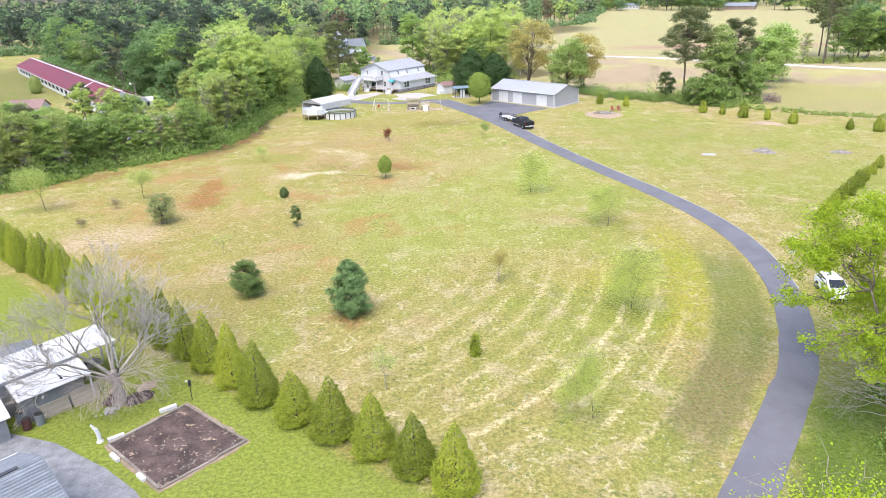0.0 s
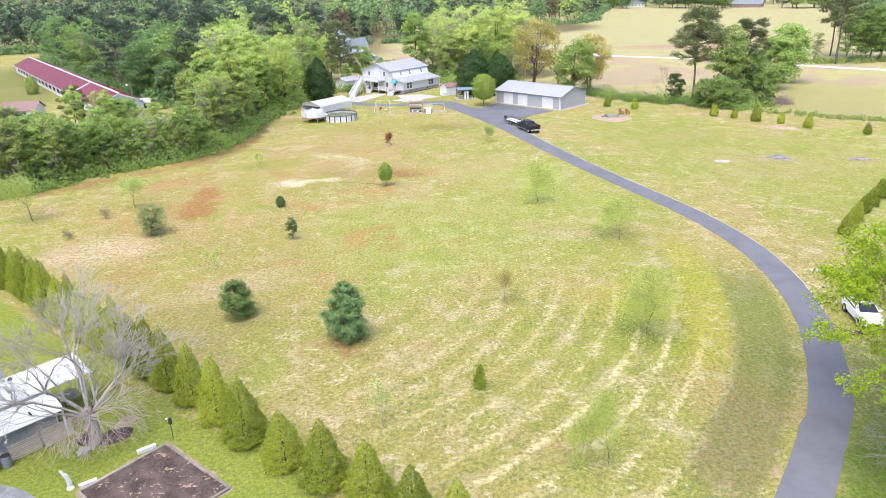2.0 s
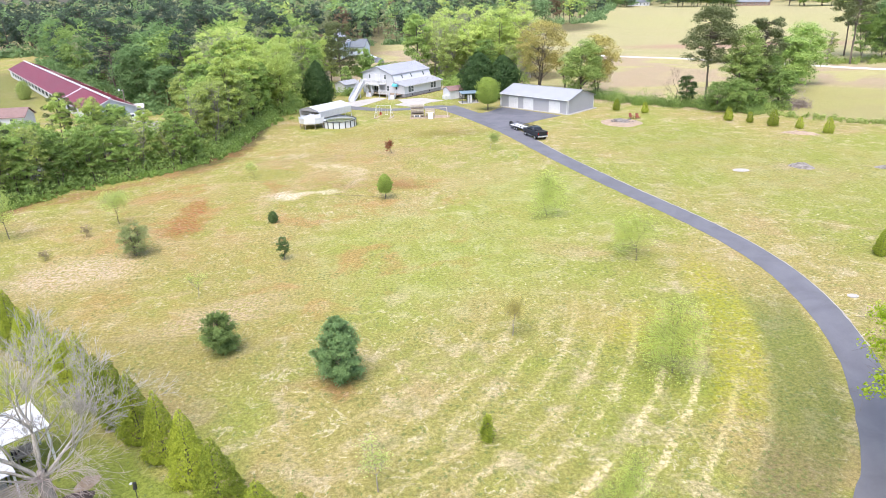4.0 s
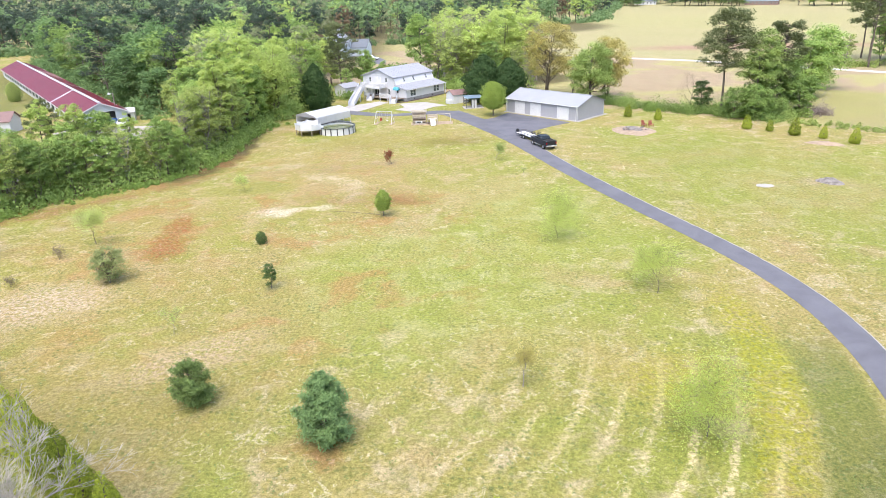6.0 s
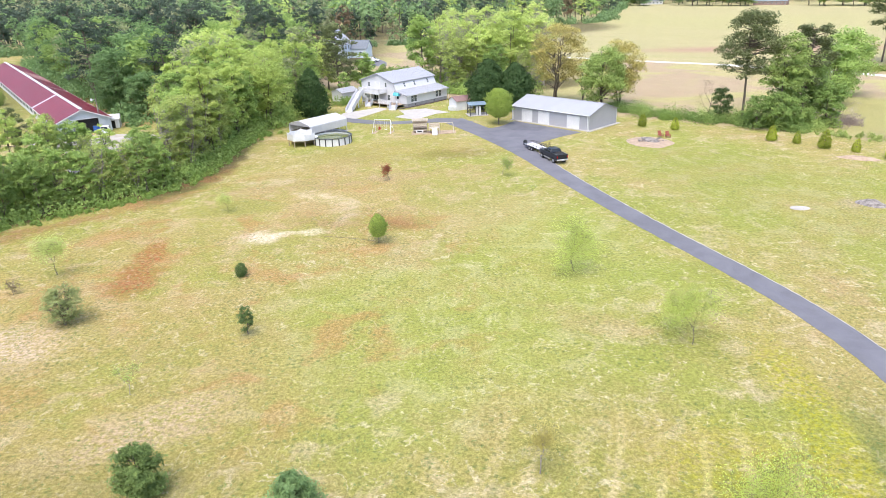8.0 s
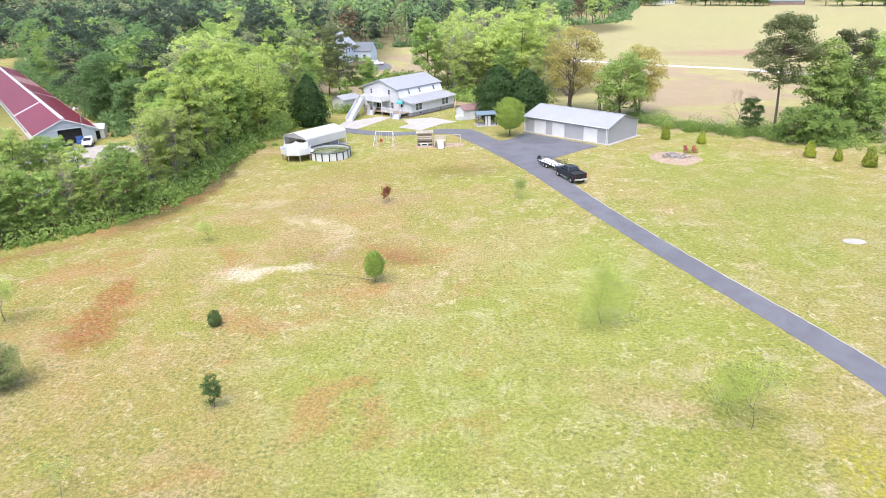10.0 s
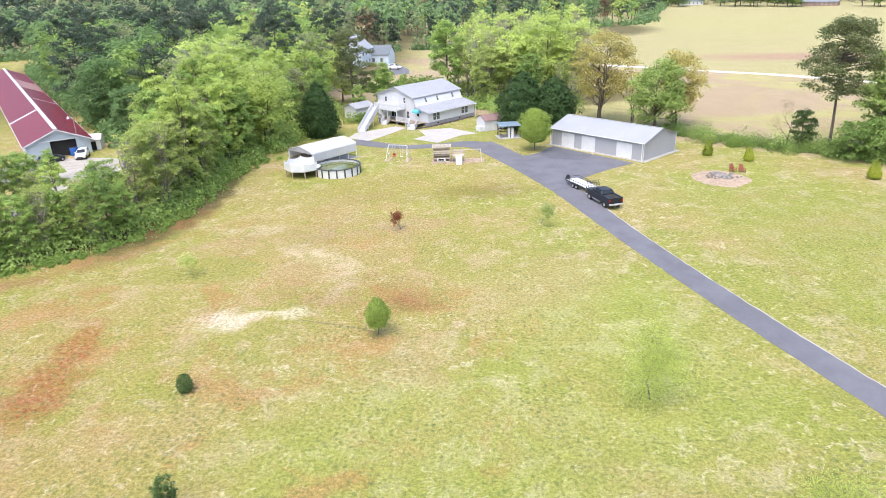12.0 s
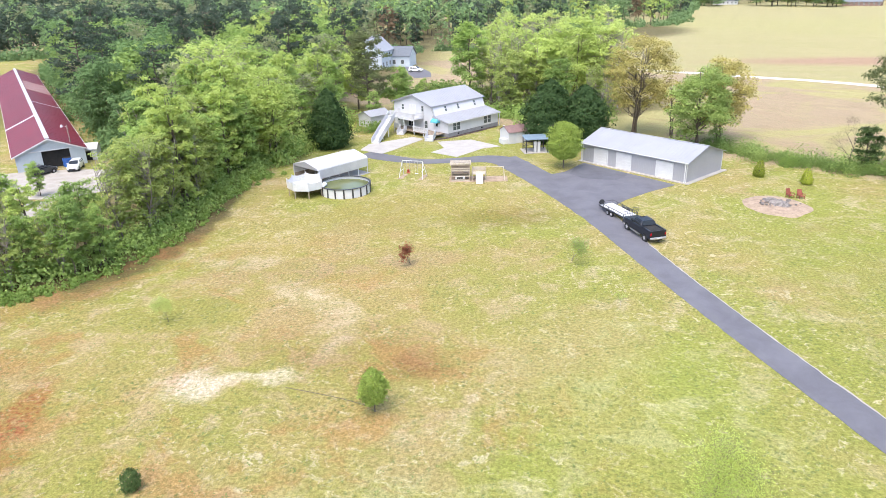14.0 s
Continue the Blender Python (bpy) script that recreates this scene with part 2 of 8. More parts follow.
    lay(g.blob(-30.0, 109.2, 5.0, 2.6, 15, 0.6, 0.65), (0.25, 0.29, 0.055), 0.3)
    lay(g.blob(-6.3, 64.6, 0.8, 1.6, -15, 0.5, 0.85), (0.55, 0.46, 0.32), 0.4)
    lay(g.blob(-40.5, 72.3, 6.0, 4.2, 20, 0.6, 0.85), (0.62, 0.50, 0.40), -0.12)
    lay(g.blob(-22, 62.0, 6.0, 2.4, 40, 0.6, 0.7), (0.56, 0.42, 0.32), -0.12)
    lay(g.blob(-1.5, 52.6, 3.5, 2.0, 10, 0.7, 0.6), (0.44, 0.34, 0.2), 0.2)
    lay(g.blob(-2.2, 137.0, 6.5, 3.4, 10, 0.6, 0.85), (0.17, 0.125, 0.035), -0.4)
    lay(g.blob(17.5, 34.8, 3.6, 2.0, 20, 0.6, 0.75), (0.40, 0.30, 0.18), 0.2)
    for x, y, rx, ry in ((60, 128.6, 3.6, 1.0), (50, 106, 4.5, 1.8), (40.9, 105.6, 1.6, 0.8), (61.7, 105, 3.0, 1.0)):
        lay(g.blob(x, y, rx, ry, -20, 0.5, 0.85), (0.42, 0.33, 0.23), 0.3)
    # lush ground under the large willow, moss by the parcel's middle, the mown border in front of the hedge, darker
    # green under the bright tree
    lay(g.blob(15.8, 51.5, 3.4, 2.6, 0, 0.7, 0.7), (0.20, 0.28, 0.03), -0.3)
    lay(g.blob(17.7, 72.4, 3.2, 2.4, 0, 0.6, 0.5), (0.17, 0.23, 0.025), -0.2)
    lay(math_node(nt, "MULTIPLY", g.side(-0.3, 28.3, 144, 0.8), 0.9), (0.235, 0.30, 0.052))
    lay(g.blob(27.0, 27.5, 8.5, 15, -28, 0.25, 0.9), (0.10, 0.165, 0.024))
    lay(g.blob(-25, 50, 12, 8, 35, 0.5, 0.8), (0.235, 0.225, 0.075), 0.4)
    lay(g.blob(-20, 136, 8, 6, 0, 0.6, 0.5), (0.21, 0.235, 0.03), 0.3)
    lay(g.blob(-16, 172, 26, 12, 0, 0.3, 0.75), (0.235, 0.30, 0.055), -0.35)
    lay(g.blob(-150, 215, 60, 26, 129, 0.3, 0.75), (0.19, 0.205, 0.07))
    # windrows of cut hay that curve with the drive
    turn = math_node(nt, "SINE", math_node(nt, "MULTIPLY", math_node(nt, "SUBTRACT", r, 42.7), 2 * math.pi / 2.5))
    where = math_node(nt, "MULTIPLY", g.blob(7.0, 47, 13, 16, -25, 0.35), band(nt, noise_node(nt, 0.22, 4, 0.65, g.raw), 0.42, 0.54, 0.1, 1.0))
    line = band(nt, turn, 0.55, 1.0)
    lay(math_node(nt, "MULTIPLY", line, math_node(nt, "MULTIPLY", where, band(nt, r, 39.5, 43.0, 0.2, 0.9))), (0.80, 0.68, 0.43), -0.10)
    lay(math_node(nt, "MULTIPLY", line, math_node(nt, "MULTIPLY", where, 0.55)), (0.62, 0.51, 0.32), -0.14)
    lay(math_node(nt, "MULTIPLY", band(nt, turn, 0.0, -0.9, 0.0, 0.6), where), (0.18, 0.215, 0.03), 0.25)
    # yellow flowering weeds and the worn dark ring inside the drive
    arc = math_node(nt, "MULTIPLY", band(nt, r, 50, 51.2), band(nt, r, 55.5, 54.2))
    lay(math_node(nt, "MULTIPLY", arc, g.blob(23, 47, 9, 17, -20, 0.3, 0.65)), (0.155, 0.195, 0.05))
    lay(math_node(nt, "MULTIPLY", arc, g.blob(17.6, 38, 4.0, 5.5, -25, 0.5, 0.75)), (0.25, 0.175, 0.12), -0.3)
    rim = math_node(nt, "MULTIPLY", band(nt, r, 46.2, 47.6), band(nt, r, 51.2, 49.8))
    lay(math_node(nt, "MULTIPLY", rim, g.blob(22.0, 59, 7, 15, -20, 0.4, 0.8)), (0.36, 0.36, 0.03), -0.12)
    lay(g.blob(16, 58, 5, 4, 0, 0.6, 0.65), (0.36, 0.36, 0.03), -0.14)


# ---- building helpers ----
def thing(name, m, label, category, group="", kind=""):
    ob = new(name)
    ob.empty_display_size = 0.2
    ob.matrix_world = m
    return tagged(ob, label, category, group, kind)


def part(name, shape, material, parent=None, label="", smooth=False):
    """One mesh object from a bmesh or a ready mesh, under its thing or part."""
    if isinstance(shape, bmesh.types.BMesh):
        data = bpy.data.meshes.new(name)
        bmesh.ops.recalc_face_normals(shape, faces=shape.faces)
        shape.to_mesh(data)
        shape.free()
    else:
        data = shape
    if not data.materials:
        data.materials.append(material)
    if smooth:
        data.polygons.foreach_set("use_smooth", [True] * len(data.polygons))
    ob = new(name, data)
    ob.parent = parent
    if label:
        ob["label"] = label
    return ob


def mesh_of(name, verts, faces):
    data = bpy.data.meshes.new(name)
    if isinstance(faces, np.ndarray):
        verts, n, k = np.asarray(verts, np.float32), *faces.shape
        data.vertices.add(len(verts))
        data.vertices.foreach_set("co", verts.ravel())
        data.loops.add(n * k)
        data.loops.foreach_set("vertex_index", faces.astype(np.int32).ravel())
        data.polygons.add(n)
        data.polygons.foreach_set("loop_start", np.arange(0, n * k, k, dtype=np.int32))
        data.update(calc_edges=True)
        return data
    data.from_pydata([tuple(v) for v in np.asarray(verts).tolist()], [], [tuple(f) for f in faces])
    return data


def box(bm, x0, x1, y0, y1, z0, z1):
    v = [bm.verts.new((x, y, z)) for z in (z0, z1) for x, y in ((x0, y0), (x1, y0), (x1, y1), (x0, y1))]
    for f in ((3, 2, 1, 0), (4, 5, 6, 7), (0, 1, 5, 4), (1, 2, 6, 5), (2, 3, 7, 6), (3, 0, 4, 7)):
        bm.faces.new([v[i] for i in f])
    return bm


def boxes(*rows, bevel=0.0):
    bm = bmesh.new()
    for row in rows:
        box(bm, *row)
    if bevel:
        bmesh.ops.bevel(bm, geom=bm.edges[:], offset=bevel, segments=1, affect="EDGES")
    return bm


def rod(bm, a, b, r0, r1=None, sides=8, caps=True):
    a, b, r1 = Vector(a), Vector(b), r0 if r1 is None else r1
    q = (b - a).to_track_quat("Z", "Y")
    rings = []
    for p, r in ((a, r0), (b, r1)):
        rings.append([bm.verts.new(p + q @ Vector((r * math.cos(t), r * math.sin(t), 0))) for t in np.linspace(0, 2 * math.pi, sides, endpoint=False)])
    for i in range(sides):
        j = (i + 1) % sides
        bm.faces.new((rings[0][i], rings[0][j], rings[1][j], rings[1][i]))
    if caps:
        bm.faces.new(rings[0][::-1])
        bm.faces.new(rings[1])
    return bm


def prism(bm, outline, z0, z1):
    """A flat slab over an outline on the plan."""
    low = [bm.verts.new((x, y, z0)) for x, y in outline]
    top = [bm.verts.new((x, y, z1)) for x, y in outline]
    bm.faces.new(low[::-1])
    bm.faces.new(top)
    for i in range(len(low)):
        j = (i + 1) % len(low)
        bm.faces.new((low[i], low[j], top[j], top[i]))
    return bm


def extrude_x(bm, profile, x0, x1):
    """A closed profile in y and z, drawn along x."""
    a = [bm.verts.new((x0, y, z)) for y, z in profile]
    b = [bm.verts.new((x1, y, z)) for y, z in profile]
    bm.faces.new(a[::-1])
    bm.faces.new(b)
    for i in range(len(a)):
        j = (i + 1) % len(a)
        bm.faces.new((a[i], a[j], b[j], b[i]))
    return bm


def spline(points, step=1.0):
    """Points along a smooth line through the given ones."""
    p = [np.array(q, float) for q in points]
    p = [2 * p[0] - p[1], *p, 2 * p[-1] - p[-2]]
    out = []
    for a, b, c, d in zip(p, p[1:], p[2:], p[3:]):
        n = max(2, int(np.linalg.norm(c - b) / step))
        for t in np.arange(n) / n:
            out.append(0.5 * (2 * b + (c - a) * t + (2 * a - 5 * b + 4 * c - d) * t**2 + (3 * b - a - 3 * c + d) * t**3))
    out.append(p[-2])
    return out


def strip(centre, z0, z1, step=1.0, ragged=0.0, seed=1):
    """A slab along a centre line of (x, y, width), with slightly uneven edges."""
    rng = np.random.default_rng(seed)
    line = np.array(spline(centre, step))
    along = np.gradient(line[:, :2], axis=0)
    along /= np.linalg.norm(along, axis=1)[:, None]
    side = np.stack([along[:, 1], -along[:, 0]], 1)
    w = line[:, 2:3] / 2
    left = line[:, :2] - side * (w + rng.normal(0, ragged, (len(w), 1)))
    right = line[:, :2] + side * (w + rng.normal(0, ragged, (len(w), 1)))
    n = len(line)
    verts = [(*p, z) for z in (z1, z0) for pair in zip(left, right) for p in pair]
    faces = []
    for i in range(n - 1):
        a, b, c, d = 2 * i, 2 * i + 1, 2 * i + 3, 2 * i + 2
        faces += [(a, b, c, d), (a, d, d + 2 * n, a + 2 * n), (b, b + 2 * n, c + 2 * n, c)]
    return mesh_of("strip", verts, faces)


# ---- trees: leaf meshes, trunks and crowns ----
def leaf_mesh(points, normals, sizes, rng, aspect=0.6, droop=0.0, corners=4):
    """A small leaf or spray at each point, facing its normal: four-cornered with a fold, or three-cornered for far trees."""
    n = len(points)
    normals = normals / (np.linalg.norm(normals, axis=1)[:, None] + 1e-9)
    r = rng.normal(size=(n, 3))
    r[:, 2] -= droop
    u = np.cross(normals, r)
    u /= np.linalg.norm(u, axis=1)[:, None] + 1e-9
    v = np.cross(normals, u)
    s = sizes[:, None]
    lift = normals * s * 0.18
    if corners == 3:
        verts = np.stack([points - v * s * 0.5, points + u * s * aspect * 0.55 + v * s * 0.35, points - u * s * aspect * 0.55 + v * s * 0.35], 1).reshape(-1, 3)
        return verts, np.arange(3 * n).reshape(-1, 3)
    verts = np.stack([points - v * s * 0.5, points + u * s * 0.5 * aspect + lift, points + v * s * 0.5, points - u * s * 0.5 * aspect + lift], 1).reshape(-1, 3)
    return verts, np.arange(4 * n).reshape(-1, 4)


def crown_points(rng, n, height, base, radius, lobes, shape=0.5, lobe=0.36, lean=0.9):
    """Leaf places on the skins of many uneven lobes that fill a crown; shape: where it is widest."""
    h = height - base
    t = rng.beta(1.6, 1.5, lobes)
    wide = np.clip(np.where(t < shape, 0.62 + 0.38 * t / shape, np.sqrt(np.clip(1 - ((t - shape) / (1.02 - shape)) ** 2, 0.02, 1))), 0.2, 1)
    a = rng.uniform(0, 2 * math.pi, lobes)
    d = radius * wide * rng.uniform(0.25, 0.85, lobes) ** 0.8
    size = radius * lobe * rng.uniform(0.65, 1.25, lobes)
    centres = np.stack([d * np.cos(a), d * np.sin(a), base + h * (0.06 + 0.86 * t)], 1)
    centres[:, 2] = np.minimum(centres[:, 2], height - size * 0.6)
    which = rng.choice(lobes, n, p=size**2 / (size**2).sum())
    w = rng.normal(size=(n, 3))
    w /= np.linalg.norm(w, axis=1)[:, None]
    w[:, 2] = np.where(w[:, 2] < -0.35, -w[:, 2] * 0.5, w[:, 2])
    depth = rng.uniform(0.55, 1.12, n)[:, None]
    p = centres[which] + w * size[which][:, None] * depth * (1, 1, 0.8)
    return p, w + rng.normal(0, 0.45, (n, 3)) + (0, 0, lean), centres


def tube_mesh(paths, sides=6):
    """Tapered tubes along paths of (x, y, z, radius)."""
    verts, faces = [], []
    ang = np.linspace(0, 2 * math.pi, sides, endpoint=False)
    for path in paths:
        path = np.array(path, float)
        along = np.gradient(path[:, :3], axis=0)
        along /= np.linalg.norm(along, axis=1)[:, None] + 1e-9
        ref = np.where(np.abs(along[:, 2:3]) > 0.9, (1.0, 0, 0), (0, 0, 1.0))
        u = np.cross(along, ref)
        u /= np.linalg.norm(u, axis=1)[:, None]
        v = np.cross(along, u)
        ring = path[:, None, :3] + path[:, None, 3:4] * (u[:, None] * np.cos(ang)[None, :, None] + v[:, None] * np.sin(ang)[None, :, None])
        o = len(verts)
        verts.extend(ring.reshape(-1, 3).tolist())
        for i in range(len(path) - 1):
            for j in range(sides):
                k = (j + 1) % sides
                faces.append((o + i * sides + j, o + i * sides + k, o + (i + 1) * sides + k, o + (i + 1) * sides + j))
        faces.append(tuple(o + (len(path) - 1) * sides + j for j in range(sides)))
    return verts, faces


def limb(rng, a, b, r0, r1, n=5, wander=0.08):
    a, b = np.array(a, float), np.array(b, float)
    t = np.linspace(0, 1, n)[:, None]
    p = a + (b - a) * t
    p[1:-1] += rng.normal(0, wander * np.linalg.norm(b - a), (n - 2, 3)) * (1, 1, 0.5)
    return np.hstack([p, r0 + (r1 - r0) * t])


def broadleaf(name, seed, height, radius, base, leaves, leaf, lobes=26, shape=0.45, limbs=9, girth=None, stems=1, lobe=0.27, corners=3):
    """Trunk and crown meshes of a broad-leaved tree."""
    rng = np.random.default_rng(seed)
    girth = girth or height * 0.013
    p, nrm, centres = crown_points(rng, leaves, height, base, radius, lobes, shape, lobe)
    paths = []
    for s in range(stems):
        foot = rng.normal(0, 0.25 * (stems > 1), 2)
        top = (*rng.normal(0, radius * 0.12 + 0.25 * radius * (stems > 1), 2), height * 0.86)
        trunk = limb(rng, (*foot, -0.15), top, girth / stems**0.4, girth * 0.15, 8, 0.012)
        trunk[0, 3] *= 1.35
        paths.append(trunk)
        for c in centres[rng.choice(len(centres), min(limbs, len(centres)), replace=False)]:
            at = np.clip((c[2] - radius * 0.55 * rng.uniform(0.5, 1.3)) / top[2], 0.2, 0.9)
            i = at * (len(trunk) - 1)
            q = trunk[int(i)] + (trunk[min(int(i) + 1, 7)] - trunk[int(i)]) * (i % 1)
            paths.append(limb(rng, q[:3], c, q[3] * 0.55, 0.02, 5))
    v, f = leaf_mesh(p, nrm, leaf * rng.uniform(0.6, 1.35, leaves), rng, 0.75, 0.0, corners)
    return mesh_of(name + "_trunk", *tube_mesh(paths, 4)), mesh_of(name + "_crown", v, f)


def cone_tree(name, seed, height, radius, leaves, leaf, power=0.8, skirt=0.05, bulge=0.0, tufts=26):
    """Trunk and crown meshes of a dense cone-shaped evergreen with an uneven, tufted skin."""
    rng = np.random.default_rng(seed)
    t = 1 - np.sqrt(rng.uniform(0, 1, leaves))
    a = rng.uniform(0, 2 * math.pi, leaves)
    prof = (1 - t) ** power * (1 - bulge * np.exp(-((t / 0.10) ** 2)))
    wave = np.zeros(leaves)
    for _ in range(tufts):
        ca, ct = rng.uniform(0, 2 * math.pi), rng.uniform(0, 1)
        da = np.angle(np.exp(1j * (a - ca)))
        wave = np.maximum(wave, rng.uniform(0.10, 0.36) * np.exp(-((da * (0.3 + 0.7 * prof) / 0.24) ** 2) - ((t - ct) / 0.05) ** 2))
    r = radius * (prof * (0.78 + wave) + 0.015) * rng.uniform(0.80, 1.05, leaves)
    p = np.stack([r * np.cos(a), r * np.sin(a), height * (skirt + (1 - skirt) * t) * 0.98], 1)
    p += rng.normal(0, leaf * 0.25, (leaves, 3))
    p[:, 2] = np.maximum(p[:, 2], 0.03)
    nrm = np.stack([np.cos(a), np.sin(a), np.full(leaves, 0.8)], 1) + rng.normal(0, 0.45, (leaves, 3))
    v, f = leaf_mesh(p, nrm, leaf * rng.uniform(0.6, 1.4, leaves), rng, 0.55, 1.2)
    trunk = tube_mesh([limb(rng, (0, 0, -0.1), (0, 0, height * 0.9), radius * 0.09, 0.01, 5, 0.004)])
    return mesh_of(name + "_trunk", *trunk), mesh_of(name + "_crown", v, f)


def egg_tree(name, seed, height, radius, base, leaves, leaf, widest=0.38, tip=0.75, knobs=70, girth=None, corners=3):
    """Trunk and crown meshes of a dense egg-shaped tree or bush with a knobbly skin."""
    rng = np.random.default_rng(seed)
    t = rng.beta(1.15, 1.35, leaves)
    a = rng.uniform(0, 2 * math.pi, leaves)
    prof = np.where(t < widest, np.sqrt(np.clip(1 - ((widest - t) / (widest * 1.12)) ** 2, 0, 1)), np.clip(1 - (np.clip(t - widest, 0, 1) / (1.01 - widest)) ** 1.7, 0, 1) ** tip)
    wave = np.zeros(leaves)
    for _ in range(knobs):
        ca, ct = rng.uniform(0, 2 * math.pi), rng.uniform(0, 1)
        da = np.angle(np.exp(1j * (a - ca)))
        wave = np.maximum(wave, rng.uniform(0.12, 0.42) * np.exp(-((da * (0.25 + prof) / 0.26) ** 2) - ((t - ct) / 0.065) ** 2))
    r = radius * prof * (0.70 + wave) * rng.uniform(0.62, 1.06, leaves)
    p = np.stack([r * np.cos(a), r * np.sin(a), base + (height - base) * t * (1 + 0.12 * wave)], 1)
    p += rng.normal(0, leaf * 0.3, (leaves, 3))
    p[:, 2] = np.maximum(p[:, 2], 0.03)
    nrm = np.stack([np.cos(a), np.sin(a), 0.9 * (t - 0.25) + 0.35], 1) + rng.normal(0, 0.5, (leaves, 3))
    v, f = leaf_mesh(p, nrm, leaf * rng.uniform(0.6, 1.4, leaves), rng, 0.75, 0.0, corners)
    g = girth or height * 0.018
    paths = [limb(rng, (0, 0, -0.15), (0, 0, height * 0.85), g, g * 0.2, 6, 0.006)]
    for k in range(8):
        b = rng.uniform(0, 2 * math.pi)
        z = base + (height - base) * rng.uniform(0.05, 0.6)
        paths.append(limb(rng, (0, 0, z), (radius * 0.7 * math.cos(b), radius * 0.7 * math.sin(b), z + radius * 0.6), g * 0.4, 0.01, 4, 0.05))
    return mesh_of(name + "_trunk", *tube_mesh(paths)), mesh_of(name + "_crown", v, f)


def whorl_pine(name, seed, height, radius, leaf, whorls=11, first=0.05, per=7, sprays=60, power=0.75):
    """Trunk and crown of a pine with tiers of branches, each hung with needle sprays."""
    rng = np.random.default_rng(seed)
    paths = [limb(rng, (0, 0, -0.15), (0, 0, height * 0.97), height * 0.016, 0.012, 8, 0.004)]
    pts, nrm = [], []
    for i in range(whorls):
        t = first + (0.97 - first) * (i / (whorls - 1)) ** 0.95
        reach = radius * max(0.10, (1 - t) ** power) * (0.75 + 0.25 * min(1, i / 2))
        for k in range(per):
            a = rng.uniform(0, 2 * math.pi)
            out = np.array([math.cos(a), math.sin(a), 0])
            l = reach * rng.uniform(0.7, 1.12)
            tip = np.array([0, 0, t * height]) + out * l + (0, 0, l * rng.uniform(0.1, 0.45))
            root = np.array([0, 0, t * height - 0.1])
            paths.append(limb(rng, root, tip, 0.012 * height * (1 - t) * 0.4 + 0.012, 0.008, 4, 0.03))
            n = int(sprays * (0.35 + reach / radius))
            s = rng.uniform(0.25, 1.05, n) ** 0.7
            q = root + (tip - root) * s[:, None] + rng.normal(0, 0.2 * (0.5 + l * 0.22), (n, 3)) * (1, 1, 0.7)
            pts.append(q)
            nrm.append(out * 0.6 + (0, 0, 0.9) + rng.normal(0, 0.5, (n, 3)))
    p, w = np.concatenate(pts), np.concatenate(nrm)
    v, f = leaf_mesh(p, w, leaf * rng.uniform(0.6, 1.4, len(p)), rng, 0.35)
    return mesh_of(name + "_trunk", *tube_mesh(paths, 5)), mesh_of(name + "_crown", v, f)


def tall_pine(name, seed, height, radius, leaves, leaf, clumps=26, bare=0.45):
    """Trunk and crown of a tall pine, bare below, with flat separate needle clumps above."""
    rng = np.random.default_rng(seed)
    trunk = limb(rng, (0, 0, -0.2), (*rng.normal(0, 0.3, 2), height * 0.97), height * 0.013, 0.06, 9, 0.006)
    paths, pts, nrm = [trunk], [], []
    for i in range(clumps):
        t = bare + (0.98 - bare) * rng.uniform(0, 1) ** 0.8
        a = rng.uniform(0, 2 * math.pi)
        l = radius * (0.35 + 0.65 * math.sin(math.pi * min(1, (t - bare) / (1 - bare) * 0.75 + 0.2))) * rng.uniform(0.35, 1.1)
        c = np.array([l * math.cos(a), l * math.sin(a), t * height + 0.15 * l])
        paths.append(limb(rng, (0, 0, t * height - 0.3), c, 0.11, 0.03, 5, 0.05))
        n = leaves // clumps
        w = rng.normal(size=(n, 3))
        w /= np.linalg.norm(w, axis=1)[:, None]
        size = radius * rng.uniform(0.22, 0.36)
        pts.append(c + w * size * (1, 1, 0.5) * rng.uniform(0.35, 1.1, (n, 1)))
        nrm.append(w + rng.normal(0, 0.5, (n, 3)) + (0, 0, 0.4))
    p, w = np.concatenate(pts), np.concatenate(nrm)
    v, f = leaf_mesh(p, w, leaf * rng.uniform(0.6, 1.4, len(p)), rng, 0.5, 0.0, 3)
    return mesh_of(name + "_trunk", *tube_mesh(paths)), mesh_of(name + "_crown", v, f)


def branching(rng, start, way, length, radius, depth, paths, tips, spread=0.6, up=0.15, kids=(2, 4), shrink=0.7, gnarl=0.12, least=0.004):
    """Limbs that fork again and again, for bare and thin trees."""
    start, way = np.array(start, float), np.array(way, float)
    n = 5 if depth > 1 else 4
    p, rows = start.copy(), [(*start, radius)]
    spots = []
    for i in range(1, n):
        way = way + rng.normal(0, gnarl, 3) + (0, 0, up * 0.25)
        way /= np.linalg.norm(way)
        p = p + way * length / (n - 1)
        rr = radius * (1 - 0.45 * i / (n - 1))
        rows.append((*p, max(rr, least) if depth > 0 or i < n - 1 else least * 0.7))
        spots.append((p.copy(), way.copy(), rr))
    paths.append(rows)
    if depth == 0:
        tips.append((p, way))
        return
    for k in range(rng.integers(*kids) + 1):
        q, w, rr = spots[-1] if k < 2 else spots[rng.integers(1, n - 1)]
        turn = rng.normal(0, 1, 3)
        turn -= w * (turn @ w)
        turn /= np.linalg.norm(turn) + 1e-9
        ww = w + turn * spread * rng.uniform(0.6, 1.3)
        branching(rng, q, ww / np.linalg.norm(ww), length * shrink * rng.uniform(0.75, 1.15), rr * (0.8 if k < 2 else 0.6), depth - 1, paths, tips, spread, up, kids, shrink, gnarl, least)


